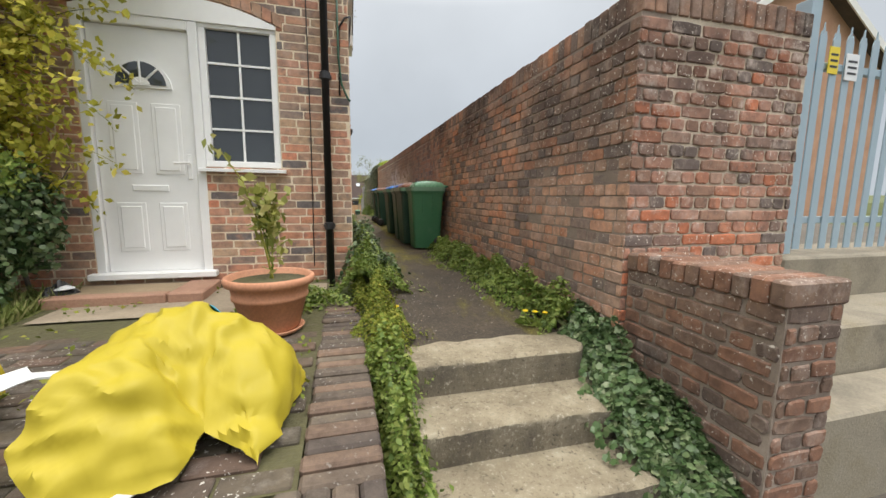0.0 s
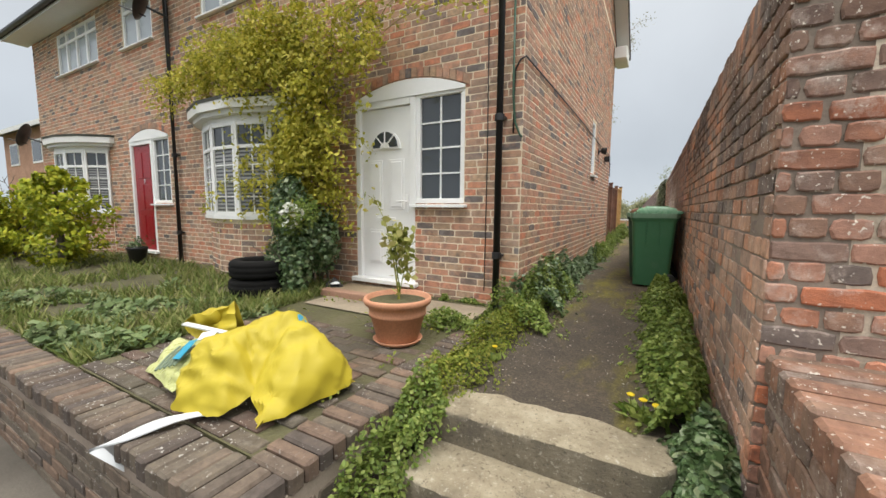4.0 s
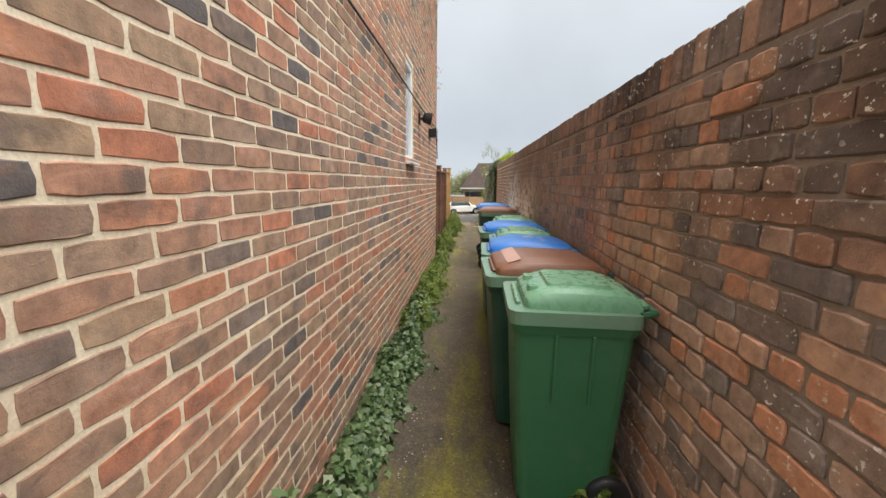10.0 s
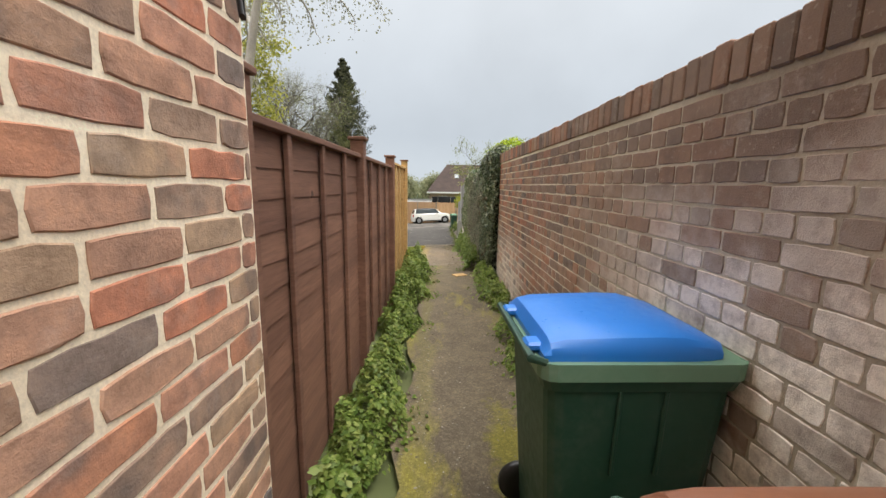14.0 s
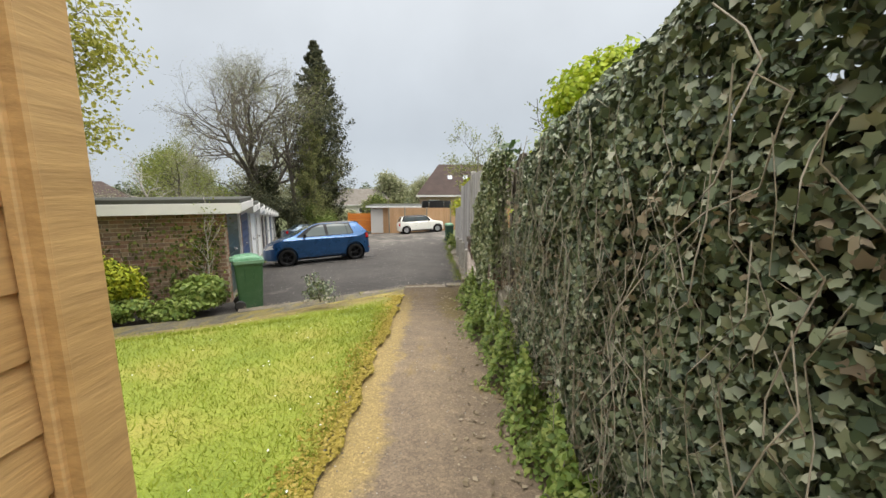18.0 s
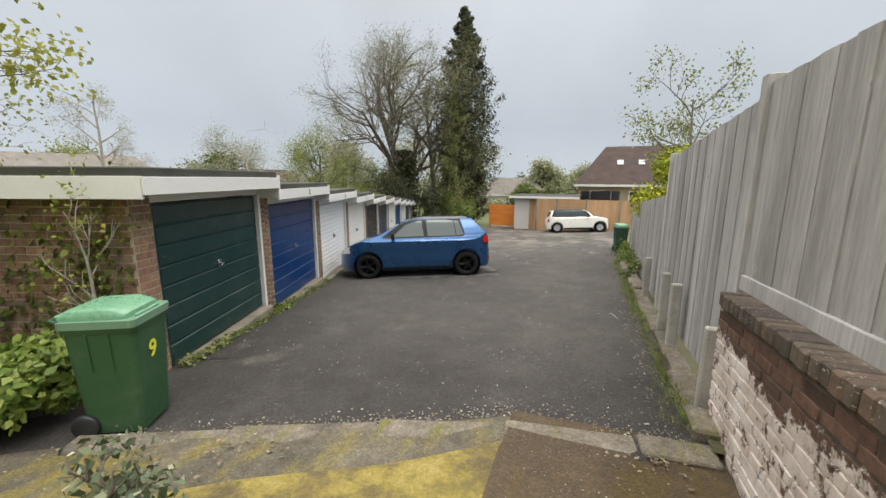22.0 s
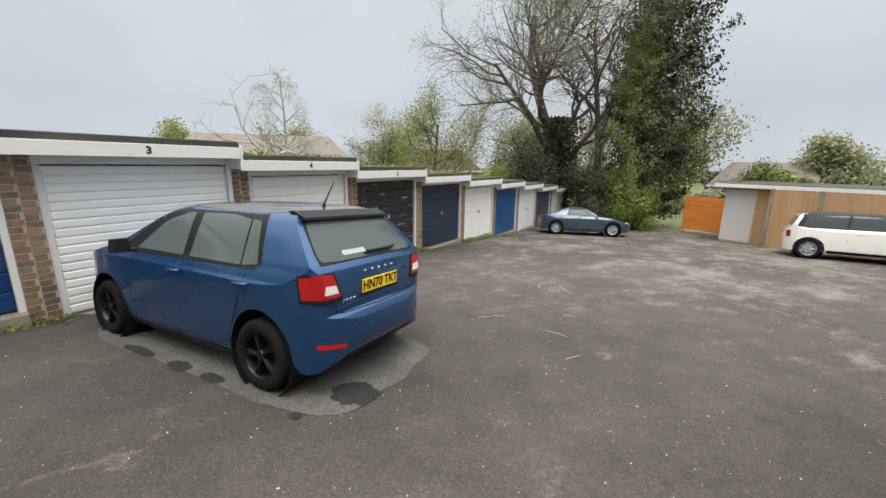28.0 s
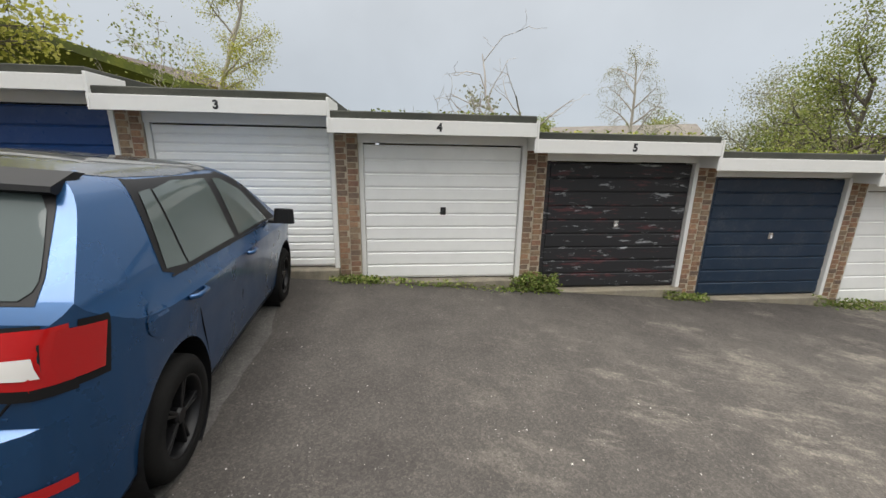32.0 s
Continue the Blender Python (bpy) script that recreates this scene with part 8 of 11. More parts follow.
# low painted brick wall under the fence
lwv = bmesh.new()
prism(lwv, [(20.96, -0.75), (24.86, -0.85), (24.86, 0.42), (20.96, 0.66)], 1.42, 1.66)
bmesh.ops.transform(lwv, matrix=Matrix(((0, 1, 0, 0), (1, 0, 0, 0), (0, 0, 1, 0), (0, 0, 0, 1))), verts=lwv.verts[:])
bmesh.ops.recalc_face_normals(lwv, faces=lwv.faces[:])
low = tagged(part("wall_low", lwv, LIMED_BED), "low flaking limewashed brick wall with a brick coping", "wall", kind="structure")
sl = math.atan2(-0.24, 3.9)
lm = Matrix.Translation((1.42, 24.86, -0.70)) @ Matrix(((0, 1, 0, 0), (-1, 0, 0, 0), (0, 0, 1, 0), (0, 0, 0, 1))) @ Matrix.Rotation(sl, 4, "Y")
lay_bricks(low, lm, 3.9, 1.08, LIMED, "stretcher", (), (0, 3.9, 0.45, 0.95), seed=160, rough=0.004, proud=0.007, worn=0.003, arris=0.005, course=0.0785, unit=0.225)
lay_bricks(low, lm @ Matrix.Translation((0, 0, 1.0)), 3.9, 0.17, LIMED, "stretcher", (), None, seed=161, rough=0.004)
rng = random.Random(6)
for k in range(48):
    y1 = 24.87 - k * 0.081
    z = 0.42 + (24.86 - y1) * 0.0615
    part("coping_brick", boxed(1.385 + rng.uniform(-0.006, 0.006), 1.65, y1 - 0.075, y1, z, z + 0.10 + rng.uniform(-0.006, 0.006), 0.010), GARDEN_BRICK, low)


def board_fence(y0, y1, x, zb, zt, label, gap=0.0):
    """Upright close boards on the court side, rails behind; zb, zt: functions of y."""
    f = thing("fence", Matrix.Translation((x, y0, 0)), label, "fence", "silvered fences")
    n = round((y1 - y0) / 0.145)
    r = random.Random(int(y0 * 10))
    for k in range(n):
        a, b = (y1 - y0) * k / n, (y1 - y0) * (k + 1) / n
        o = r.uniform(-0.003, 0.003) + (0.006 if k % 2 else 0)
        bm = bmesh.new()
        prism(bm, [(a - 0.006, zb(y0 + a) + 0.01), (b + 0.006, zb(y0 + b) + 0.01), (b + 0.006, zt(y0 + b) + r.uniform(-0.005, 0.005)), (a - 0.006, zt(y0 + a) + r.uniform(-0.005, 0.005))], o, o + 0.016)
        bmesh.ops.transform(bm, matrix=Matrix(((0, 1, 0, 0), (1, 0, 0, 0), (0, 0, 1, 0), (0, 0, 0, 1))), verts=bm.verts[:])
        bmesh.ops.recalc_face_normals(bm, faces=bm.faces[:])
        part("board", bm, FENCE_GREY, f)
    for q in (0.15, 0.85):
        ya, yb_ = y0, y1
        bm = bmesh.new()
        za, zc = zb(ya) + (zt(ya) - zb(ya)) * q, zb(yb_) + (zt(yb_) - zb(yb_)) * q
        prism(bm, [(0, za - 0.03), (y1 - y0, zc - 0.03), (y1 - y0, zc + 0.03), (0, za + 0.03)], 0.031, 0.075)
        bmesh.ops.transform(bm, matrix=Matrix(((0, 1, 0, 0), (1, 0, 0, 0), (0, 0, 1, 0), (0, 0, 0, 1))), verts=bm.verts[:])
        bmesh.ops.recalc_face_normals(bm, faces=bm.faces[:])
        part("rail", bm, FENCE_GREY, f)
    part("post", boxed(-0.03, 0.08, y1 - y0, y1 - y0 + 0.09, zb(y1) - 0.2, zt(y1) + 0.05, 0.005), FENCE_GREY, f)
    return f


board_fence(20.98, 24.84, 1.50, lambda y: 0.52 + (24.86 - y) * 0.0615 + 0.11, lambda y: 1.92, "silvered timber fence panel on a low brick wall")
gb = part("gravel_board", boxed(1.485, 1.52, 21.0, 24.84, 0.555, 0.66, 0.005), FENCE_GREY)
tagged(gb, "grey timber gravel board under the fence", "board")
gb.matrix_world = Matrix.Translation((0, 24.84, 0.56)) @ Matrix.Rotation(sl * 0.99, 4, "X") @ Matrix.Translation((0, -24.84, -0.56))
board_fence(24.95, 28.08, 1.52, lambda y: court_z(1.5, y) + 0.12, lambda y: 1.86 - (y - 24.95) * 0.075, "tall silvered close-board timber fence")
board_fence(28.20, 31.6, 1.56, lambda y: court_z(1.5, y) + 0.05, lambda y: 1.10 - (y - 28.2) * 0.09, "lower silvered timber fence overgrown with shrubs")
board_fence(31.72, 36.9, 1.85, lambda y: court_z(1.5, y) + 0.05, lambda y: 0.80 - (y - 31.7) * 0.075, "old grey timber fence behind weeds")
RUBBLE = gritty("broken_concrete", (0.10, 0.088, 0.07), (0.19, 0.165, 0.13), (0.30, 0.265, 0.21), (0.16, 0.15, 0.04), 0.3, None, (0.42, 0.39, 0.33), 2.5)
for y, x, z, w in ((24.97, 1.40, 0.21, 0.075), (26.40, 1.42, 0.18, 0.085), (26.93, 1.40, 0.18, 0.075), (28.87, 1.44, 0.0, 0.08)):
    ob = part("concrete_post", boxed(x - w * 0.6, x + w * 0.6, y - w / 2, y + w / 2, court_z(x, y) - 0.15, z, 0.012), POST_GREY)
    tagged(ob, "short concrete spur post against the fence", "post", "concrete spurs")
foot = thing("kerb", Matrix.Identity(4), "broken concrete footing along the fence", "kerb", kind="structure")
rng = random.Random(31)
y = 24.55
while y < 33.5:
    l = rng.uniform(0.35, 0.9)
    zc = court_z(1.3, y + l / 2)
    bm = boxed(1.30 + rng.uniform(-0.05, 0.05), 1.50, y, y + l - 0.02, zc - 0.15, zc + rng.uniform(0.05, 0.16), 0.02)
    part("footing", bm, RUBBLE, foot)
    y += l
# kerb between lawn, path and court
kb = thing("kerb", Matrix.Identity(4), "sunken concrete kerb at the edge of the court", "kerb", kind="structure")
pts = [(1.38, 24.39), (0.9, 24.35), (0.0, 24.20), (-0.9, 23.90), (-1.9, 23.44), (-2.9, 22.96)]
for (xa, ya), (xb, yb_) in zip(pts, pts[1:]):
    n = max(1, int(math.hypot(xb - xa, yb_ - ya) / 0.6))
    for k in range(n):
        p, q = Vector((xa, ya)).lerp(Vector((xb, yb_)), k / n), Vector((xa, ya)).lerp(Vector((xb, yb_)), (k + 1) / n)
        m = (p + q) / 2
        d = q - p
        bm = boxed(-d.length / 2 + 0.006, d.length / 2 - 0.006, -0.11, 0.11, -0.12, 0.012, 0.012)
        bmesh.ops.transform(bm, matrix=Matrix.Translation((m.x, m.y, court_z(m.x, m.y) + 0.010)) @ Matrix.Rotation(math.atan2(d.y, d.x), 4, "Z"), verts=bm.verts[:])
        part("kerb_stone", bm, RUBBLE, kb)

# ---- far side of the court ----
def far_z(x, y):
    return court_z(x, min(y, 52))


ff = thing("fence", Matrix.Translation((-3.0, 47.55, 0)), "tall golden-brown timber fence with concrete posts", "fence")
FAR_FENCE = mottled("tan_timber", (0.34, 0.20, 0.10), (0.46, 0.29, 0.16), 1.2, 0.85, 22, 0.3, 0.004, stretch=(3, 3, 0.3))
k = 0
for pa, pb in ((0.0, 1.30), (1.30, 3.1), (3.1, 5.05), (5.05, 7.0), (7.0, 8.9), (8.9, 10.8)):
    zc = far_z(-3 + pa, 47.5)
    part("post", boxed(pa - 0.05, pa + 0.05, -0.06, 0.05, zc - 0.1, 0.06, 0.006), CONCRETE, ff)
    n = round((pb - pa - 0.1) / 0.14)
    for j in range(n):
        a, b = pa + 0.05 + (pb - pa - 0.1) * j / n, pa + 0.05 + (pb - pa - 0.1) * (j + 1) / n
        part("board", boxed(a + 0.002, b - 0.002, -0.01 + 0.006 * (j % 2), 0.012 + 0.006 * (j % 2), zc + 0.02, 0.02), FAR_FENCE, ff)
sh = thing("shed", Matrix.Translation((-3.05, 48.3, far_z(-3.0, 48.3))), "flat-roofed garage with a brown side door", "garage")
part("wall", boxed(-1.55, 2.4, 0.0, 3.6, -0.2, 2.15), FAR_FENCE, sh)
part("front", boxed(-1.56, -0.55, -0.012, 0.0, 0.0, 2.05), paint("grey_white_render", (0.55, 0.53, 0.50), 0.8, 0.4), sh)
part("door", boxed(-1.57, -1.555, 0.15, 1.9, 0.0, 1.95, 0.004), FENCE_BROWN, sh)
part("roof", boxed(-1.85, 2.7, -0.35, 3.9, 2.2, 2.30), FELT, sh)
part("fascia", boxed(-1.87, 2.7, -0.38, -0.35, 2.14, 2.28), WHITE_WOOD, sh)
part("fascia", boxed(-1.89, -1.86, -0.35, 3.9, 2.14, 2.28), WHITE_WOOD, sh)
og = thing("timber_screen", Matrix.Translation((-7.2, 51.6, far_z(-6, 51.6))), "bright orange-stained timber fence panel", "fence")
ORANGE = mottled("orange_stained_timber", (0.55, 0.16, 0.02), (0.68, 0.24, 0.04), 1.5, 0.7, 20, 0.3, 0.004, stretch=(0.3, 3, 3))
for k in range(10):
    part("board", boxed(0, 2.5, -0.012 + 0.004 * (k % 2), 0.012, 0.12 + k * 0.165, 0.12 + (k + 1) * 0.165 - 0.004), ORANGE, og)
part("post", boxed(-0.06, 0.04, -0.05, 0.05, -0.1, 1.85), ORANGE, og)
part("post", boxed(2.46, 2.56, -0.05, 0.05, -0.1, 1.85), ORANGE, og)
part("step", boxed(0.2, 2.3, -0.7, -0.1, -0.1, 0.1, 0.02), CONCRETE, og)
NET = Nodes("black_net").done((0.012, 0.013, 0.014), 0.8)
tp = thing("trampoline", Matrix.Translation((0.9, 51.2, far_z(0.9, 51.2))), "round garden trampoline with a black safety net", "trampoline")
part("net", lathe(bmesh.new(), [(1.25, 1.0), (1.28, 2.55), (1.25, 2.55), (1.22, 1.0)], 28), NET, tp)
part("bed", lathe(bmesh.new(), [(0, 0.95), (1.3, 0.95), (1.35, 0.90), (1.3, 0.85), (0, 0.85)], 28), NET, tp)
for k in range(6):
    a = k * math.pi / 3
    part("leg", tube(bmesh.new(), [(1.32 * math.cos(a), 1.32 * math.sin(a), -0.1), (1.32 * math.cos(a), 1.32 * math.sin(a), 2.6)], 0.025, 6), CHROME, tp)


def far_house(m, w, d, h, ridge, label, wall_mat, roof_mat, lights=(), hip=1.5):
    """A house far off: walls, hipped roof, windows."""
    o = thing("house", m, label, "house")
    part("wall", boxed(-w / 2, w / 2, -d / 2, d / 2, -1.5, h), wall_mat, o)
    bm = bmesh.new()
    e = 0.4
    b = [bm.verts.new(p) for p in ((-w / 2 - e, -d / 2 - e, h - 0.1), (w / 2 + e, -d / 2 - e, h - 0.1), (w / 2 + e, d / 2 + e, h - 0.1), (-w / 2 - e, d / 2 + e, h - 0.1))]
    r = [bm.verts.new(p) for p in ((-w / 2 + hip, 0, ridge), (w / 2 - hip, 0, ridge))]
    for f in ((b[0], b[1], r[1], r[0]), (b[1], b[2], r[1]), (b[2], b[3], r[0], r[1]), (b[3], b[0], r[0]), (b[3], b[2], b[1], b[0])):
        bm.faces.new(f)
    rf = part("roof", bm, roof_mat, o)
    part("fascia", boxed(-w / 2 - e, w / 2 + e, -d / 2 - e - 0.03, -d / 2 - e, h - 0.24, h - 0.05), WHITE_WOOD, o)
    sl_ = math.atan2(ridge - h + 0.1, d / 2 + e)
    for x, f in lights:
        bm = boxed(-0.26, 0.26, -0.36, 0.36, 0.02, 0.08)
        bmesh.ops.transform(bm, matrix=Matrix.Translation((x, -(d / 2 + e) * (1 - f), h - 0.1 + (ridge - h + 0.1) * f)) @ Matrix.Rotation(sl_, 4, "X"), verts=bm.verts[:])
        part("skylight", bm, PALE_GLASS, rf, "pale roof light")
    for k in range(max(2, int(w / 3))):
        x = -w / 2 + w * (k + 0.5) / max(2, int(w / 3))
        for z in (0.8, h - 1.6):
            if z > 0.5:
                wd = part("window", boxed(x - 0.6, x + 0.6, -d / 2 - 0.03, -d / 2 + 0.02, z, z + 1.0), WHITE, o)
                part("pane", boxed(x - 0.52, x + 0.52, -d / 2 - 0.04, -d / 2 - 0.03, z + 0.08, z + 0.92), GLASS, wd)
    return o


FAR_BRICK = mottled("plain_red_brick", (0.33, 0.18, 0.12), (0.44, 0.26, 0.18), 2.0, 0.9, 14, 0.3)
BROWN_ROOF = mottled("brown_roof_tile", (0.038, 0.025, 0.021), (0.065, 0.042, 0.035), 1.5, 0.9, 18, 0.4)
GREY_ROOF = mottled("grey_roof_tile", (0.13, 0.115, 0.10), (0.20, 0.18, 0.155), 1.5, 0.9, 18, 0.4)
TAN_WALL = mottled("tan_brick", (0.30, 0.22, 0.16), (0.40, 0.30, 0.22), 2.0, 0.9, 20, 0.2)
far_house(Matrix.Translation((5.6, 64, -2.5)), 13, 9, 3.4, 7.0, "brown-roofed chalet house with two roof lights behind the court", TAN_WALL, BROWN_ROOF, ((-3.0, 0.55), (-1.2, 0.55)), hip=2.2)
far_house(Matrix.Translation((-44, 40, -2.0)) @ Matrix.Rotation(radians(70), 4, "Z"), 16, 8, 3.2, 5.4, "low tiled houses beyond the garages", TAN_WALL, GREY_ROOF)
far_house(Matrix.Translation((-40, 58, -3.0)) @ Matrix.Rotation(radians(60), 4, "Z"), 12, 8, 3.0, 5.4, "tiled bungalow beyond the trees", TAN_WALL, BROWN_ROOF)
far_house(Matrix.Translation((-14, 95, -6.0)) @ Matrix.Rotation(radians(10), 4, "Z"), 11, 8, 4.5, 7.5, "pale house far down the slope", paint("cream_render", (0.62, 0.60, 0.55), 0.8), GREY_ROOF)
far_house(Matrix.Translation((10, 110, -6.0)), 12, 8, 5, 8.4, "distant brick house among trees", TAN_WALL, BROWN_ROOF)
far_house(Matrix.Translation((-20.5, 8.6, 0.0)), 12, 5, 4.6, 5.7, "set-back brick terrace house with white eaves", FAR_BRICK, SLATE, hip=0.05)
MOSS_ROOF = mottled("mossy_roof", (0.045, 0.05, 0.03), (0.11, 0.13, 0.025), 0.9, 0.95, 20, 0.6, 0.02, c3=(0.22, 0.22, 0.03))
gr = thing("house", Matrix.Translation((-11.3, 21.3, -0.6)) @ Matrix.Rotation(math.atan2(1.4, -3.49), 4, "Z"), "outbuilding with a mossy dark pitched roof behind the garages", "house")
part("wall", boxed(-2.2, 2.4, 0.3, 1.4, -0.6, 1.95), TAN_WALL, gr)
bm = bmesh.new()
prism(bm, [(-3.6, 4.05), (2.6, 2.71), (2.6, 2.86), (-3.6, 4.20)], 0.0, 4.0)
for v in bm.verts:
    v.co.z -= 0.5 * v.co.y
part("roof", bm, MOSS_ROOF, gr)
bm = bmesh.new()
prism(bm, [(-3.6, 3.95), (2.6, 2.61), (2.6, 2.76), (-3.6, 4.10)], -0.03, -0.003)
part("fascia", bm, MOSS_ROOF, gr)

sheet("fence_verge", [1.34, 1.55, 1.85, 2.2], [24.4 + 0.8 * k for k in range(17)], lambda x, y: max(ground_z(x, y), court_z(1.3, y)) + 0.03 + 0.02 * noise.noise((x * 5, y * 3, 1)), SOIL, 0.0, "strip of bare earth and weeds under the old fence")

# ---- ivy, weeds, lawn ----
rng = np.random.default_rng(5)


def stuff(ob, label, category="plants"):
    return tagged(ob, label, category, kind="stuff")


def mound(n, y0, y1, xf, wf, hf, seed, zf=alley_z, p=1.0):
    """Points over a low band of ground cover: xf(y) its middle, wf(y) its half width, hf(y) its height."""
    r = np.random.default_rng(seed)
    y = r.uniform(y0, y1, n)
    u = r.uniform(-1, 1, n)
    stray = r.random(n) < 0.10
    out, nor = np.zeros((n, 3)), np.zeros((n, 3))
    for i in range(n):
        lump = 0.74 + 0.8 * noise.noise((y[i] * 2.3, seed, 0.3)) + 0.25 * noise.noise((y[i] * 8.0, seed, 0.7))
        if stray[i]:
            u[i] *= 1.6
        w, h = wf(y[i]) * lump, hf(y[i]) * (0.8 + 0.95 * noise.noise((y[i] * 3.1, seed * 1.7, u[i] * 2)))
        x = xf(y[i]) + u[i] * w
        prof = max(0.0, 1 - abs(u[i]) ** 2.2)
        out[i] = (x, y[i], zf(y[i]) + max(0.0, h) * prof * (0.45 + 0.55 * r.random()) + 0.012)
        nor[i] = (u[i] * 0.8, 0, 1)
    return out, nor


# left verge under the gable, left verge under the fences, right verge under the old wall, the steps' sides
for n, y0, y1, xf, wf, hf, mt, size, seed, label in (
        (3600, 7.6, 11.5, lambda y: 0.25, lambda y: 0.20, lambda y: 0.24, WEED, (0.045, 0.08), 20, "fresh green weeds along the foot of the gable wall"),
        (4500, 3.75, 8.4, lambda y: 0.27, lambda y: 0.20 + 0.10 * (y < 5.2), lambda y: 0.22 + 0.20 * (y < 5.2), IVY, (0.045, 0.075), 1, "low ivy growing along the foot of the gable wall"),
        (3500, 3.2, 4.9, lambda y: 0.25, lambda y: 0.26, lambda y: 0.34, WEED, (0.04, 0.07), 2, "bright green weeds by the house corner"),
        (3500, 11.7, 14.4, lambda y: 0.16, lambda y: 0.22, lambda y: 0.28, WEED, (0.05, 0.08), 3, "green weeds along the foot of the brown fence"),
        (5200, 14.3, 17.3, lambda y: 0.16, lambda y: 0.27, lambda y: 0.42, WEED, (0.05, 0.085), 4, "thick green weeds along the foot of the new fence"),
        (9000, 2.15, 6.6, lambda y: rw_x(y) - 0.22, lambda y: 0.25, lambda y: 0.24, WEED, (0.04, 0.07), 5, "low green weeds along the foot of the old wall"),
        (2500, 8.9, 11.3, lambda y: rw_x(y) - 0.18, lambda y: 0.20, lambda y: 0.30, IVY, (0.045, 0.075), 6, "low ivy between the bins and the wall"),
        (3800, 12.2, 16.8, lambda y: rw_x(y) - 0.20, lambda y: 0.20, lambda y: 0.24, WEED, (0.045, 0.075), 7, "green weeds below the old wall"),
        (6500, 16.9, 22.8, lambda y: 1.23, lambda y: 0.19, lambda y: 0.48, WEED, (0.05, 0.10), 8, "nettles and weeds at the foot of the ivy"),
        (3300, 1.9, 3.4, lambda y: 0.23, lambda y: 0.19, lambda y: 0.22, MOSSY, (0.02, 0.05), 9, "mossy stonecrop beside the steps")):
    p_, nn = mound(int(n * 2.2), y0, y1, xf, wf, hf, seed)
    stuff(leaf_cloud("ground_ivy" if mt is IVY else "weeds", p_, (size[0] * 0.62, size[1] * 0.66), mt, None, nn, "ivy" if mt is IVY else "leaf", seed, 0.5), label)
p_, nn = mound(5200, 0.95, 1.95, lambda y: 0.22, lambda y: 0.16, lambda y: 0.30, 10, lambda y: -0.46 + 0.55 * (y - 0.95))
stuff(leaf_cloud("weeds", p_, (0.02, 0.04), WEED, None, nn, "leaf", 10, 0.6), "tangled green weeds between steps and wall")
p_, nn = mound(6500, 1.12, 2.2, lambda y: 1.56, lambda y: 0.20, lambda y: 0.26, 11, lambda y: -0.42 + 0.50 * (y - 1.1))
stuff(leaf_cloud("ground_ivy", p_, (0.028, 0.05), IVY, None, nn, "ivy", 11, 0.5), "dark ivy spilling over the steps' edge")
p_, nn = mound(3400, 24.6, 33.0, lambda y: 1.20, lambda y: 0.13, lambda y: 0.09, 12, lambda y: court_z(1.1, y))
stuff(blades("weeds", p_, (0.02, 0.07), DRY, None, 12, 0.9), "yellowed weeds at the edge of the court")
p_, nn = mound(2600, 30.5, 36.8, lambda y: 1.5, lambda y: 0.30, lambda y: 0.45, 13, lambda y: court_z(1.4, y))
stuff(leaf_cloud("weeds", p_, (0.05, 0.09), BUSH_GREEN, None, nn, "leaf", 13, 0.6), "tall weeds under the old fence")


def garage_weeds():
    r = np.random.default_rng(21)
    pts = []
    for s0, s1, k, h in ((-4.3, -2.2, 900, 0.10), (-2.2, -1.8, 500, 0.16), (-1.8, 0.6, 800, 0.10), (2.6, 3.2, 500, 0.12), (3.0, 5.0, 700, 0.10), (5.0, 5.7, 1300, 0.34), (7.3, 8.0, 600, 0.14), (9.8, 12.6, 1500, 0.18), (12.6, 20.0, 600, 0.10)):
        s = r.uniform(s0, s1, k)
        n_ = -0.02 + np.abs(r.normal(0, 0.09, k)) + 0.03
        for a, b in zip(s, n_):
            p = GP + GD * a + GN * (b + 0.02)
            pts.append((p.x, p.y, court_z(p.x, p.y) + h * r.random() ** 1.5 * (0.4 + 0.6 * max(0, noise.noise((a * 2.5, 3, 1)) + 0.5))))
    return np.array(pts)


gw = garage_weeds()
stuff(leaf_cloud("weeds", gw[::2], (0.025, 0.06), WEED, None, np.tile((0, 0, 1.0), (len(gw[::2]), 1)), "leaf", 14, 0.8), "weeds growing along the garage doors")
stuff(leaf_cloud("weeds", gw[1::2], (0.03, 0.06), DRY, None, np.tile((0, 0, 1.0), (len(gw[1::2]), 1)), "leaf", 15, 0.8), "yellowed weeds along the garage doors")

# lawn
r = np.random.default_rng(33)
n = 110000
gx_, gy_ = -9.0 * r.random(n) ** 1.35 + 0.0, r.uniform(17.3, 24.0, n)
keep = gy_ < np.array([lawn_edge(a) for a in gx_]) - 0.02
worn_ = np.clip((gy_ - 0.69 * gx_ - 22.3) / 0.8, 0, 1)          # the corner by the court is worn
keep &= r.random(n) > 0.95 * worn_
gx_, gy_ = gx_[keep], gy_[keep]
gz_ = np.array([lawn_z(a, b) for a, b in zip(gx_, gy_)]) + 0.028
stuff(blades("grass", np.stack([gx_, gy_, gz_], 1), (0.015, 0.045), BLADE, None, 34, 0.7), "bright short lawn grass", "grass")
k = r.integers(0, len(gx_), 110)
stuff(leaf_cloud("daisies", np.stack([gx_[k], gy_[k], gz_[k] + 0.045], 1), (0.014, 0.024), WHITE_PETAL, None, np.tile((0, 0, 1.0), (110, 1)), "leaf", 35, 0.3), "small white daisies in the lawn", "flowers")

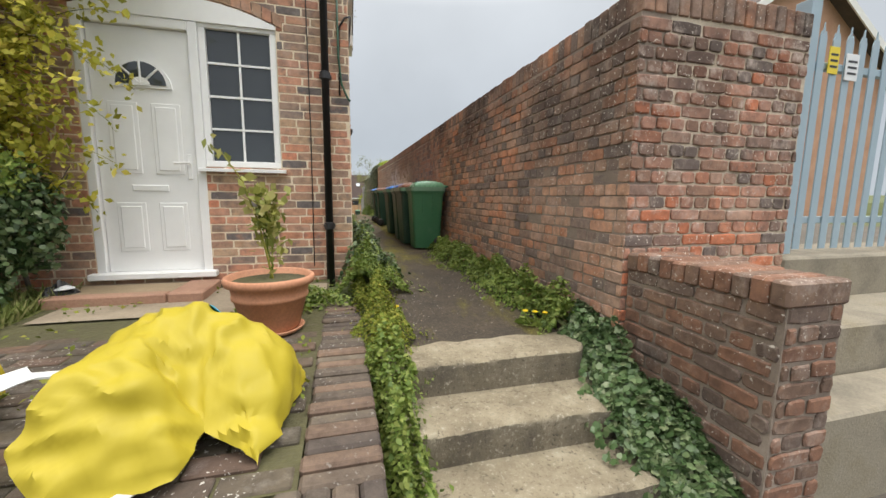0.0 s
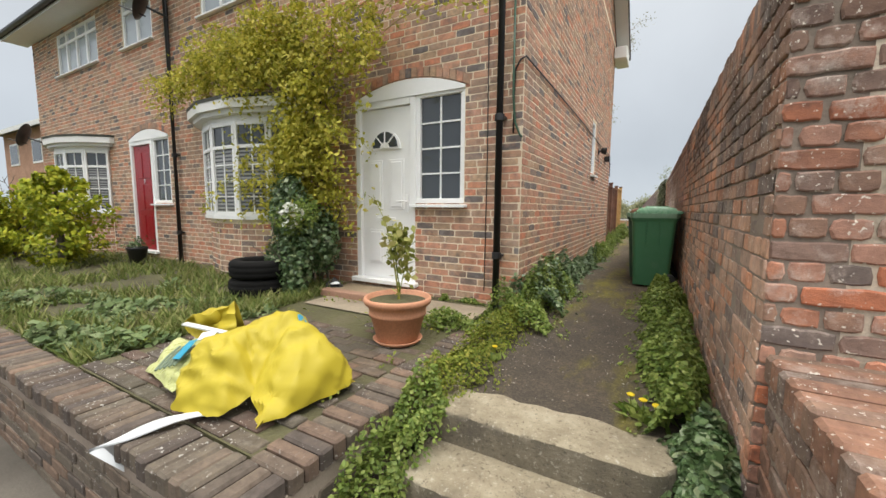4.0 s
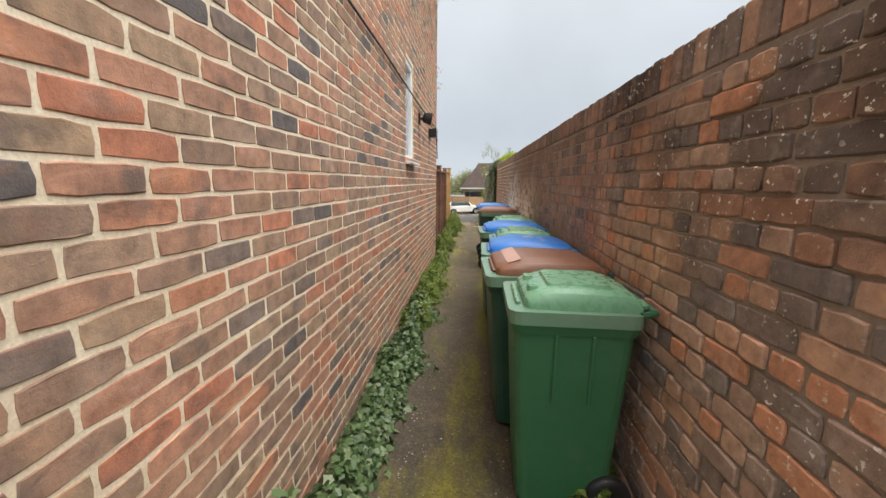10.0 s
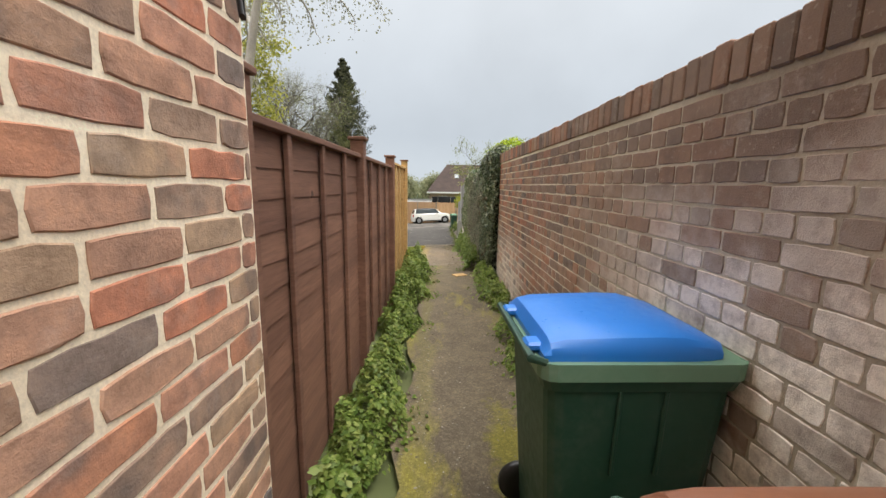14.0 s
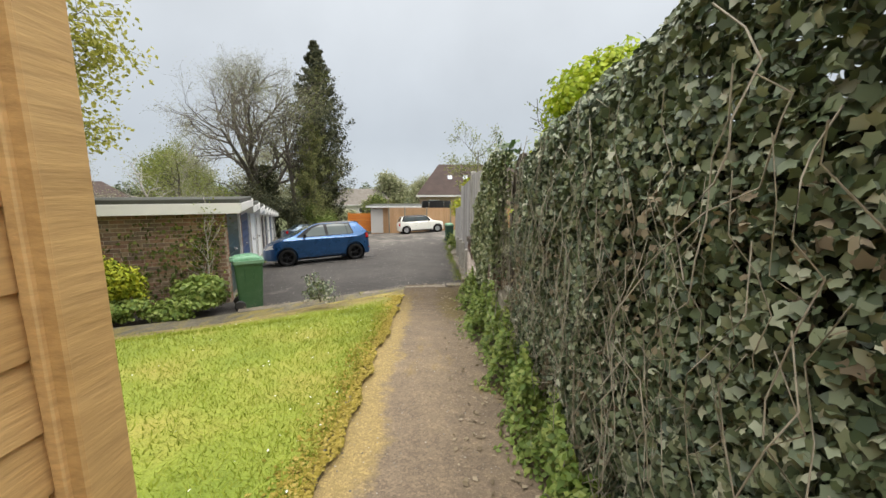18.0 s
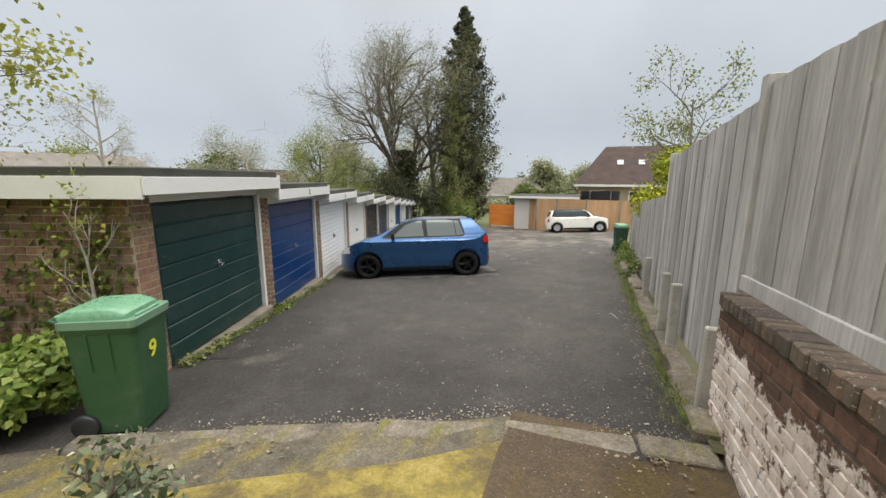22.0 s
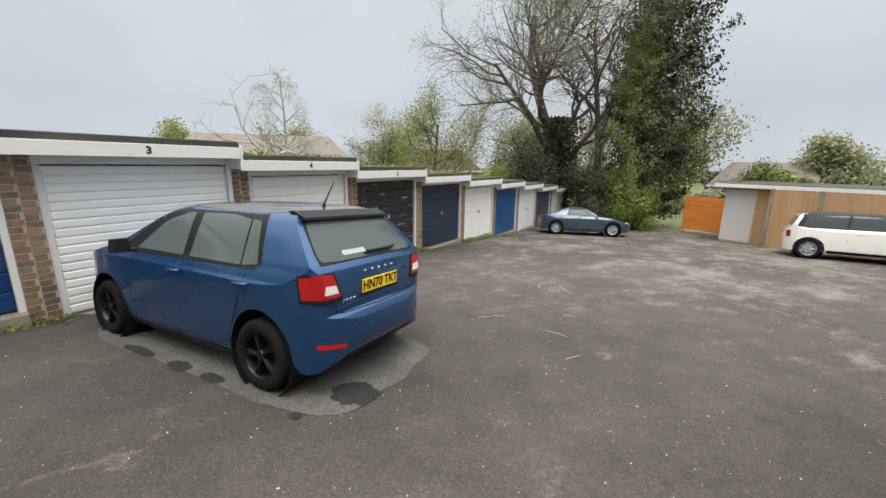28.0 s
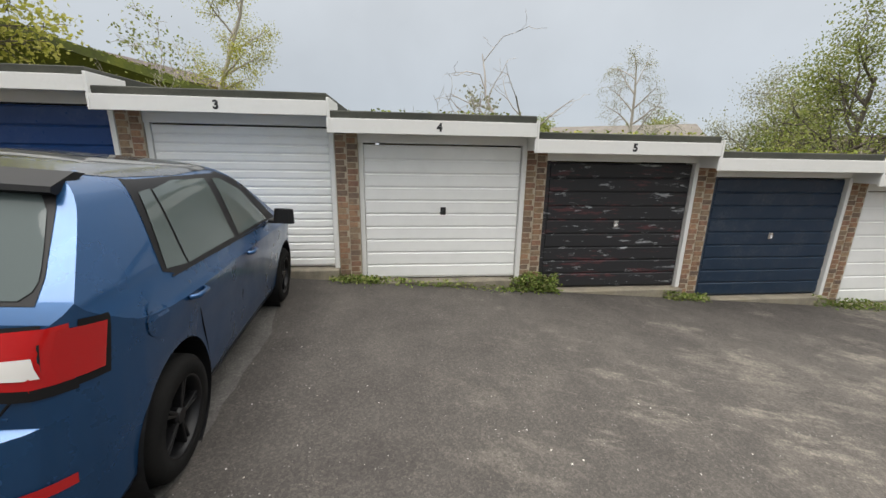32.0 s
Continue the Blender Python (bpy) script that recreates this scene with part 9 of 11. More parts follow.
n = 9000
my_ = r.uniform(17.4, 23.0, n)
edge_ = np.array([0.04 + 0.10 * noise.noise((b * 1.1, 2, 2)) + 0.06 * noise.noise((b * 3.7, 5, 2)) for b in my_])
mx_ = edge_ - np.abs(r.normal(0, 0.10, n)) + 0.05
stuff(leaf_cloud("moss", np.stack([mx_, my_, [alley_z(b) + 0.030 + 0.012 * r.random() for b in my_]], 1), (0.018, 0.04), leaf_mat("yellow_moss_tufts", [(0.0, (0.20, 0.17, 0.03)), (0.5, (0.32, 0.25, 0.05)), (1.0, (0.42, 0.33, 0.10))], 0.9, 0.1, 0.1), None, np.tile((0, 0, 1.0), (n, 1)), "leaf", 36, 0.35), "rim of yellow moss along the lawn's edge", "moss")
for k in range(9):
    y = 17.5 + k * 0.62
    es = part("edging_stone", boxed(-0.03, 0.02, 0.0, 0.60, -0.12, 0.030, 0.008), RUBBLE)
    es.matrix_world = Matrix.Translation((0.035 + 0.012 * math.sin(k * 3), y, alley_z(y))) @ Matrix.Rotation(math.atan2(alley_z(y + 0.6) - alley_z(y), 0.6), 4, "X")
    tagged(es, "sunken concrete edging stone beside the lawn", "kerb", "lawn edging")

# the ivy wall
def ivy_wall(n, y0, y1, z0f, z1f, face, seed, mat_, size, name, label, depth=0.22):
    r = np.random.default_rng(seed)
    y, v = r.uniform(y0, y1, n), r.random(n)
    pts, nor = np.zeros((n, 3)), np.zeros((n, 3))
    for i in range(n):
        z0, z1 = z0f(y[i]), z1f(y[i])
        z = z0 + (z1 - z0) * v[i]
        b = noise.noise((y[i] * 1.3, z * 1.5, seed)) * 0.13 + noise.noise((y[i] * 4, z * 4, seed + 5)) * 0.06
        roll = max(0.0, v[i] - 0.86) / 0.14
        pts[i] = (face(y[i], z) - b + roll * roll * 0.14 + depth * r.random() ** 2.2, y[i], z)
        nor[i] = (-1, 0, 0.35 + 1.4 * roll)
    return stuff(leaf_cloud(name, pts, size, mat_, None, nor, "ivy", seed, 0.75, hang=0.6), label)


top_ivy = lambda y: 2.30 - 0.24 * min(1.45, max(0.0, y - 17.4)) + 0.05 * math.sin(y * 3.1) + 0.12 * noise.noise((y * 1.9, 0, 4))
ivy_face = lambda y, z: 1.36 - 0.05 * math.sin((y - 16.7) * 1.0) + 0.04 * min(1, max(0, (y - 19.2) / 0.6)) ** 2
ivy_wall(72000, 16.50, 19.95, lambda y: alley_z(y) + 0.05, top_ivy, ivy_face, 51, IVY_OLD, (0.018, 0.046), "ivy", "thick mass of dusty dark ivy over the wall", 0.32)
ivy_wall(3800, 16.75, 19.9, lambda y: alley_z(y) + 0.05, lambda y: 1.7, ivy_face, 55, DEAD_LEAF, (0.02, 0.042), "dead_ivy", "withered brown ivy leaves among the green")
ivy_wall(17000, 20.80, 22.75, lambda y: alley_z(y) + 0.05 + 0.25 * max(0, y - 21.6), lambda y: 2.02 - 0.32 * max(0, y - 21.3) ** 1.5 + 0.1 * noise.noise((y * 3, 2, 2)), lambda y, z: 1.34, 52, PILLAR_IVY, (0.032, 0.06), "ivy", "ivy hanging over the pillar beside the garden gate")
ivy_wall(60, 20.82, 21.0, lambda y: 1.85 + 0.0 * y, lambda y: 2.15, lambda y, z: 1.46, 53, IVY, (0.06, 0.10), "ivy", "ivy trailing over the arched gate")
ivy_wall(500, 16.68, 17.0, lambda y: 1.0, lambda y: 1.85, lambda y, z: 1.42, 54, IVY_OLD, (0.05, 0.09), "ivy", "ivy creeping over the end of the old wall")
IVY_STEM = mottled("ivy_stems", (0.22, 0.19, 0.14), (0.32, 0.29, 0.23), 4, 0.9, 40, 0.3)
st_ = []
rr = random.Random(77)
for k in range(210):
    y, z = rr.uniform(16.8, 19.8), rr.uniform(0.5, 2.0)
    p = Vector((1.29 - 0.07 * rr.random(), y, z))
    pts = [p.copy()]
    for i in range(7):
        p = p + Vector((rr.gauss(0, 0.025), rr.gauss(0, 0.06), -rr.uniform(0.04, 0.15)))
        pts.append(p.copy())
    st_.append((pts, [0.0012 + 0.0014 * rr.random()] * 8, 3))
stuff(branch_mesh("ivy_stems", st_, IVY_STEM, None), "pale bare ivy stems hanging over the leaves")
# shoots that have grown out across the gate
for label, line, n in (("young ivy shoot reaching across the garden gate", [(1.48, 20.86, 1.37), (1.49, 20.70, 1.385), (1.48, 20.52, 1.393), (1.47, 20.315, 1.36), (1.48, 20.175, 1.40), (1.50, 20.0, 1.42)], 9), ("dry trailing ivy shoot before the garden gate", [(1.50, 20.33, 0.84), (1.49, 20.233, 0.97), (1.49, 20.158, 1.07), (1.50, 20.113, 1.18), (1.50, 20.03, 1.24), (1.52, 19.90, 1.30)], 14), ("ivy shoot standing above the pillar", [(1.46, 21.1, 1.95), (1.45, 21.06, 2.08), (1.47, 21.12, 2.20), (1.45, 21.15, 2.27)], 16), ("ivy shoot curling over the pillar", [(1.44, 21.5, 1.92), (1.42, 21.55, 2.05), (1.43, 21.66, 2.14), (1.42, 21.74, 2.12)], 14)):
    rr2 = np.random.default_rng(n)
    tw = thing("ivy_shoot", Matrix.Identity(4), label, "plant")
    part("stem", tube(bmesh.new(), [Vector(p) for p in line], 0.003, 5), IVY_STEM, tw)
    k_ = rr2.integers(0, len(line) - 1, n)
    f_ = rr2.random((n, 1))
    at_ = np.array(line)[k_] * (1 - f_) + np.array(line)[k_ + 1] * f_ + rr2.normal(0, 0.014, (n, 3)) - np.array((0.02, 0, 0))
    leaf_cloud("leaves", at_, (0.03, 0.055), LIME_LEAF if "young" in label else IVY, tw, np.tile((-1, -0.4, 0.5), (n, 1)), "ivy", n, 0.5, hang=0.3)
# dark block whose colour stands for the shade between the leaves
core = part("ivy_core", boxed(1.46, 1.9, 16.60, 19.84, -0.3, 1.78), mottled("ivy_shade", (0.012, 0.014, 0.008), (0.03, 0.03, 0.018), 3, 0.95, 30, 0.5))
tagged(core, "dark block standing for the shade deep inside the ivy", "plants", kind="stuff")


# ---- bushes and trees ----
def bush(name, label, centre, radii, n, size, mat_, seed, lumps=7, lump=0.45, stem=True, shape="leaf", category="bush"):
    r = np.random.default_rng(seed)
    c = Vector(centre)
    b = thing(name, Matrix.Translation((c.x, c.y, c.z - radii[2])), label, category)
    p, d = blob_points(r, n, (0, 0, radii[2]), radii, lumps, lump)
    p[:, 2] = np.maximum(p[:, 2], 0.01)
    leaf_cloud("crown", p, size, mat_, b, d + np.array((0, 0, 0.3)), shape, seed, 0.6)
    if stem:
        br, _ = grow(seed, radii[2] * 1.5, max(0.012, radii[0] * 0.05), 3, 0.1, (6, 4, 3), 0.6, (50, 45, 40))
        branch_mesh("wood", br, BARK, b)
    return b


def tree(name, label, base, height, r0, seed, bark, leaf=None, n_leaf=0, size=(0.08, 0.14), levels=4, kids=(8, 6, 4, 3), ratio=0.62, first=0.3, angle=(55, 48, 42, 38), droop=0.0, spread=0.35, upright=0.15, wander=0.13, category="tree"):
    t = thing(name, Matrix.Translation(base), label, category)
    br, tips = grow(seed, height, r0, levels, first, kids, ratio, angle, droop, wander, upright)
    branch_mesh("trunk", [b for b in br if b[2] == 0], bark, t)
    branch_mesh("crown_wood", [b for b in br if b[2] > 0], bark, t)
    if leaf is not None and n_leaf:
        r = np.random.default_rng(seed)
        tp_ = np.array([tuple(p) for p in tips])
        k = r.integers(0, len(tp_), n_leaf)
        q = tp_[k] + r.normal(0, spread, (n_leaf, 3))
        leaf_cloud("crown", q, size, leaf, t, None, "leaf", seed)
    return t


def conifer(name, label, base, height, radius, n, mat_, seed, size=(0.25, 0.5), power=0.75, category="tree"):
    t = thing(name, Matrix.Translation(base), label, category)
    part("trunk", tube(bmesh.new(), [(0, 0, -0.2), (0.05, 0, height * 0.5), (0, 0, height * 0.95)], [radius * 0.09, radius * 0.06, 0.02], 8), BARK, t)
    r = np.random.default_rng(seed)
    boughs = max(60, n // 130)
    f = (np.arange(boughs) + r.random(boughs)) / boughs
    a = r.uniform(0, 2 * np.pi, boughs)
    reach = radius * np.minimum(1.0, ((1 - f) / (0.42 if power > 0.5 else 0.6)) ** 0.85) * r.uniform(0.5, 1.2, boughs) * (1 - 0.25 * (f < 0.1)) + 0.04 * radius
    k = r.integers(0, boughs, n)
    u = r.random(n) ** 0.6
    w = reach[k] * 0.20 * (1.12 - u) + 0.03 * radius
    rr_ = reach[k] * u
    p = np.stack([rr_ * np.cos(a[k]), rr_ * np.sin(a[k]), height * (0.02 + 0.96 * f[k]) + reach[k] * (0.45 * u * u - 0.12 * u)], 1) + r.normal(0, 1, (n, 3)) * w[:, None] * np.array((0.8, 0.8, 0.65))
    p[:, 2] = np.maximum(p[:, 2], 0.02)
    nor = np.stack([np.cos(a[k]), np.sin(a[k]), 0.6 * np.ones(n)], 1)
    leaf_cloud("crown", p, size, mat_, t, nor, "leaf", seed, 0.6, hang=-0.3)
    return t


CLIMBER = leaf_mat("climber_leaves", [(0.0, (0.09, 0.105, 0.035)), (0.5, (0.17, 0.18, 0.06)), (1.0, (0.30, 0.29, 0.12))], 0.7, 0.2, 0.2)
G0 = lambda x, y: ground_z(x, y) - 0.05
# the tall group at the end of the court
conifer("conifer", "tall dark cypress behind the garages", (-9.9, 52.6, G0(-9.9, 52)), 17.3, 2.7, 46000, DARK_CONIFER, 3, (0.10, 0.24), 0.62)
tree("tree", "large bare oak with an ivy-clad trunk", (-13.8, 49.6, G0(-13, 49)), 12.0, 0.42, 12, BARK, PALE_LEAF, 24000, (0.05, 0.10), 5, (11, 7, 6, 5, 3), 0.66, 0.22, (58, 50, 42, 38, 35), 0.0, 0.25, 0.22, 0.16)
tree("tree", "bare many-branched tree beside the cypress", (-11.4, 50.8, G0(-11, 50)), 10.5, 0.26, 13, BARK, SPRING, 9000, (0.04, 0.09), 5, (10, 6, 5, 4), 0.6, 0.15, (50, 48, 42, 38), 0.0, 0.3)
r = np.random.default_rng(3)
ivp = np.stack([-13.8 + r.normal(0, 0.55, 9000), 49.5 + r.normal(0, 0.5, 9000), G0(-13, 49) + 6.2 * r.random(9000)], 1)
stuff(leaf_cloud("ivy", ivp, (0.10, 0.18), DARK_CONIFER, None, None, "ivy", 61), "ivy climbing the oak's trunk")
conifer("shrub", "ragged evergreen covered in climbers", (-9.9, 50.6, G0(-9, 50)), 11.0, 2.2, 30000, CLIMBER, 8, (0.06, 0.13), 0.5, "shrub")
for x, y, rx, ry, rz, n, mt, s, word in ((-9.4, 50.0, 1.5, 1.2, 1.6, 4500, BUSH_GREEN, 1, "tangled green shrub at the end of the court"), (-9.3, 49.4, 1.6, 1.0, 1.1, 3600, WEED, 2, "bright green shrub behind the roadster"), (-11.6, 48.9, 2.0, 1.2, 1.9, 4200, DARK_CONIFER, 3, "dark evergreen shrub beside the last garage"), (-15.5, 50.5, 2.6, 1.8, 2.6, 5200, BUSH_GREEN, 4, "large olive-green shrub behind the garages"), (-18.5, 49.0, 2.4, 1.8, 2.0, 3800, SPRING, 5, "yellow-green shrub behind the garages"), (-5.4, 53.5, 1.6, 1.2, 1.9, 3000, BUSH_GREEN, 6, "shrub behind the orange screen"), (-13.2, 46.6, 1.5, 1.5, 2.6, 3400, DARK_CONIFER, 7, "evergreen shrub at the end of the garage row")):
    bush("shrub", word, (x, y, G0(x, y) + rz * 0.95), (rx, ry, rz), int(n * 2.2), (0.07, 0.15), mt, 200 + s, category="shrub")
# trees behind the garages
tree("tree", "drooping bare birch far behind the garages", (-33.7, 39.2, G0(-33, 39)), 9.3, 0.18, 21, PALE_BARK, PALE_LEAF, 5200, (0.05, 0.10), 4, (12, 7, 5, 3), 0.42, 0.25, (50, 50, 40, 30), 0.5, 0.2, 0.0, 0.1)
tree("tree", "twisted bare tree behind the garages", (-14.1, 33.4, G0(-14, 33)), 6.4, 0.12, 22, PALE_BARK, None, 0, levels=4, kids=(5, 4, 3, 3), ratio=0.6, first=0.25, angle=(55, 45, 45, 40), upright=0.3, wander=0.30)
tree("tree", "pale blossoming tree behind the garages", (-29.3, 46.6, G0(-29, 46)), 6.2, 0.2, 23, BARK, PALE_LEAF, 15000, (0.06, 0.13), 4, (9, 6, 5, 3), 0.62, 0.2, (58, 48, 42, 38), 0.05, 0.4)
tree("tree", "pale drooping birch behind the shrubs", (-20.6, 46.0, G0(-20, 45)), 8.6, 0.16, 24, PALE_BARK, PALE_LEAF, 9000, (0.05, 0.10), 4, (11, 6, 5, 3), 0.40, 0.25, (45, 50, 42, 35), 0.4, 0.25, 0.0, 0.1)
tree("tree", "leafing birch over the garage roofs", (-15.6, 19.4, -0.6), 8.2, 0.13, 25, PALE_BARK, YOUNG_LEAF, 12000, (0.04, 0.09), 4, (11, 6, 5, 3), 0.36, 0.3, (45, 48, 42, 35), 0.25, 0.2, 0.05, 0.1)
tree("tree", "olive-green budding tree behind the garages", (-16.5, 42.4, G0(-16.5, 42.4)), 5.2, 0.15, 27, BARK, SPRING, 15000, (0.05, 0.10), 4, (12, 7, 5, 3), 0.6, 0.2, (58, 48, 42, 38), 0.0, 0.32)
tree("shrub", "budding shrub showing over the garage roof", (-8.9, 31.9, -1.0), 2.1, 0.04, 26, PALE_BARK, PALE_LEAF, 700, (0.04, 0.08), 3, (12, 4, 3), 0.5, 0.2, (28, 30, 30), 0.0, 0.06, category="shrub")
for x, y, h, s in ((-26, 60, 6.5, 1), (-38, 52, 5.5, 2), (-50, 44, 6, 3), (-24, 68, 8, 4), (-16, 72, 7, 5), (-57, 33, 6, 6)):
    tree("tree", "hazy spring tree in the distance", (x, y, G0(x, y)), h, 0.18, 300 + s, BARK, (SPRING, PALE_LEAF, BUSH_GREEN)[s % 3], 4500, (0.18, 0.34), 3, (9, 6, 5), 0.6, 0.2, (58, 48, 42), 0.0, 0.5)
# right distance
for x, y, h, mt, n, s, word in ((-19.5, 92, 13.0, PALE_LEAF, 2600, 1, "bare grey tree on the far slope"), (-9.2, 95, 7.5, HAZY_LEAF, 6000, 2, "broad round tree on the far slope"), (-2.6, 120, 9, HAZY_LEAF, 6000, 3, "far dark tree on the horizon"), (-30, 100, 12, PALE_LEAF, 5000, 4, "pale far tree on the slope"), (18, 90, 9, HAZY_LEAF, 6000, 5, "far green tree behind the house"), (30, 75, 8.5, SPRING, 6000, 6, "far leafing tree beside the house"), (-42, 85, 12, BUSH_GREEN, 6000, 7, "far olive tree beyond the roofs")):
    tree("tree", word, (x, y, G0(x, y)), h * 0.85, 0.3, 320 + s, BARK, mt, n, (0.28, 0.55), 4, (9, 6, 4, 3), 0.6, 0.2, (60, 48, 42, 38), 0.0, 0.6)
for k in range(26):
    x = -46 + k * 3.3 + 1.2 * math.sin(k * 3.7)
    y = 74 + 9 * math.sin(k * 1.9) + (10 if -2 < x < 14 else 0)
    z = 1.7 + 0.6 * math.sin(k * 2.3)
    bush("hedge", "far hedge and scrub on the slope", (x, y, G0(x, y) + z * 0.8), (2.9, 2.0, z), 1900, (0.28, 0.55), (CLIMBER, SPRING, HAZY_LEAF, HAZY_LEAF)[k % 4], 400 + k, stem=False, category="hedge")
for k in range(40):
    x = -170 + k * 8.5
    y = 210 + 25 * math.sin(k * 1.3)
    bush("woodland", "distant wooded hills on the skyline", (x, y, G0(x, 139) + 3.0), (7, 5, 5.5 + 2.2 * math.sin(k * 2.1)), 900, (0.9, 1.7), (BUSH_GREEN, IVY_OLD, DARK_CONIFER)[k % 3], 460 + k, stem=False, category="woods")
# right edge of the court
bush("shrub", "yellow-green shrub leaning over the old fence", (2.15, 31.6, 1.15), (0.85, 1.9, 0.95), 5200, (0.06, 0.12), GOLD_CONIFER, 501, category="shrub")
tree("tree", "small tree in young leaf behind the fence", (3.0, 31.0, -1.0), 4.6, 0.06, 502, BARK, SPRING, 2200, (0.05, 0.09), 4, (9, 6, 4, 3), 0.5, 0.4, (55, 48, 42, 38), 0.0, 0.12)
bush("shrub", "bright lime-green shrub above the ivy", (2.05, 20.05, 2.22), (0.72, 0.95, 0.62), 11000, (0.04, 0.085), LIME_LEAF, 503, category="shrub")
tree("shrub", "bare twiggy shrub over the garden wall", (2.6, 22.3, 0.0), 2.7, 0.03, 504, BARK, SPRING, 260, (0.03, 0.06), 3, (9, 5, 3), 0.5, 0.4, (35, 40, 40), 0.0, 0.05, category="shrub")
# left garden between lawn and garages
tree("tree", "small leafing garden tree beside the lawn", (-5.75, 22.5, -0.5), 1.6, 0.04, 510, BARK, SPRING, 7500, (0.05, 0.10), 4, (10, 6, 4, 3), 0.42, 0.3, (55, 48, 42, 38), 0.0, 0.18)
tree("tree", "sparse leafing tree behind the first garage", (-9.9, 24.4, -1.0), 3.6, 0.035, 518, PALE_BARK, SPRING, 700, (0.05, 0.10), 4, (8, 5, 4, 3), 0.55, 0.5, (62, 48, 42, 38), 0.1, 0.15)
bush("shrub", "yellow-green shrub against the garage flank", (-4.95, 22.65, 0.0), (0.75, 0.4, 0.6), 5200, (0.05, 0.10), GOLD_CONIFER, 511, category="shrub")
bush("shrub", "dark ivy bush on the garage corner", (-6.7, 22.0, 0.5), (0.9, 0.4, 1.2), 4200, (0.07, 0.12), BUSH_GREEN, 512, category="shrub")
bush("ground_cover", "low green ground cover beside the kerb", (-4.5, 22.35, -0.36), (0.75, 0.42, 0.2), 2600, (0.05, 0.09), WEED, 513, stem=False, category="plants")
bush("ground_cover", "low green ground cover under the sapling", (-3.75, 22.75, -0.45), (0.7, 0.40, 0.2), 2400, (0.05, 0.09), WEED, 519, stem=False, category="plants")
bush("shrub", "leafy green plant beside the bin", (-3.55, 23.05, -0.24), (0.55, 0.42, 0.34), 3200, (0.06, 0.11), WEED, 514, category="shrub")
tree("sapling", "thin pale sapling beside the garage", (-3.80, 23.65, court_z(-3.8, 23.6)), 1.6, 0.026, 515, PALE_BARK, MOSSY, 420, (0.03, 0.06), 3, (9, 4, 3), 0.5, 0.15, (28, 35, 35), 0.0, 0.1, category="shrub")
bush("shrub", "small sprawling shrub at the lawn's edge", (-1.25, 22.45, alley_z(22.45) + 0.28), (0.34, 0.30, 0.26), 700, (0.03, 0.06), IVY_OLD, 516, category="shrub")
tree("tree", "white-barked birch behind the brown fence", (-4.0, 18.7, -0.2), 8.5, 0.14, 517, PALE_BARK, PALE_LEAF, 7000, (0.04, 0.08), 4, (14, 8, 5, 4), 0.40, 0.3, (60, 50, 42, 30), 0.75, 0.15, 0.0, 0.1)
tree("tree", "leafing garden tree overhanging the first garage", (-7.0, 21.9, -0.3), 5.4, 0.10, 540, BARK, YOUNG_LEAF, 16000, (0.06, 0.12), 4, (12, 7, 5, 3), 0.62, 0.32, (62, 48, 42, 38), 0.1, 0.16)

# ---- front garden ----
bush("conifer", "golden conifer bush in the front garden", (-9.6, 2.5, 0.95), (0.65, 0.6, 0.95), 5200, (0.05, 0.11), GOLD_CONIFER, 520, category="conifer")
conifer("conifer", "pointed golden conifer in the front garden", (-7.6, 2.6, 0.1), 1.75, 0.72, 5200, GOLD_CONIFER, 521, (0.05, 0.11), 0.55, "conifer")
conifer("conifer", "tall golden conifer beside the garden wall", (-9.3, 1.9, 0.1), 1.9, 0.55, 4200, GOLD_CONIFER, 522, (0.05, 0.11), 0.5, "conifer")
bush("shrub", "grey-leaved shrub at the far garden", (-12.2, 2.2, 1.3), (0.9, 0.7, 1.4), 3600, (0.05, 0.10), IVY_OLD, 523, category="shrub")
wist = thing("wisteria", Matrix.Translation((-2.75, 3.68, 0.12)), "yellow-green wisteria trained over the bow window", "climber")
r = np.random.default_rng(530)
pp, sprays = [], []
for cx, cz, rx, rz, n in ((0.45, 3.0, 0.9, 0.40, 60), (-0.8, 3.15, 0.9, 0.40, 70), (-1.7, 3.05, 0.6, 0.30, 34), (-2.8, 2.95, 0.7, 0.12, 9), (1.15, 2.85, 0.25, 0.16, 6), (0.14, 2.2, 0.40, 0.45, 70), (0.08, 1.4, 0.36, 0.50, 66), (-0.85, 1.45, 0.35, 0.25, 13)):
    for k in range(n):
        p = np.array((cx + r.uniform(-1, 1) * rx, 0.10 - 0.25 * r.random(), cz + r.uniform(-1, 1) * rz))
        d = np.array((r.normal(0, 0.8), -0.35 - 0.5 * r.random(), 0.55 + 0.3 * r.normal()))
        line = [Vector(p)]
        for i in range(8):
            d = d + np.array((0, 0.02, -0.20))
            p = p + d * 0.075
            p[1] = min(p[1], 0.17)
            line.append(Vector(p))
            for q_ in range(9):
                pp.append(p + r.normal(0, 0.05, 3))
        sprays.append((line, [0.005, 0.004, 0.004, 0.003, 0.003, 0.003, 0.002, 0.002, 0.002], 3))
pp = np.array(pp)
pp[:, 1] = np.minimum(pp[:, 1], 0.19)
branch_mesh("vine", sprays, MOSSY, wist)
leaf_cloud("foliage", pp, (0.035, 0.078), WISTERIA, wist, np.tile((0, -0.5, 0.6), (len(pp), 1)), "leaf", 531, 0.7, hang=0.5)
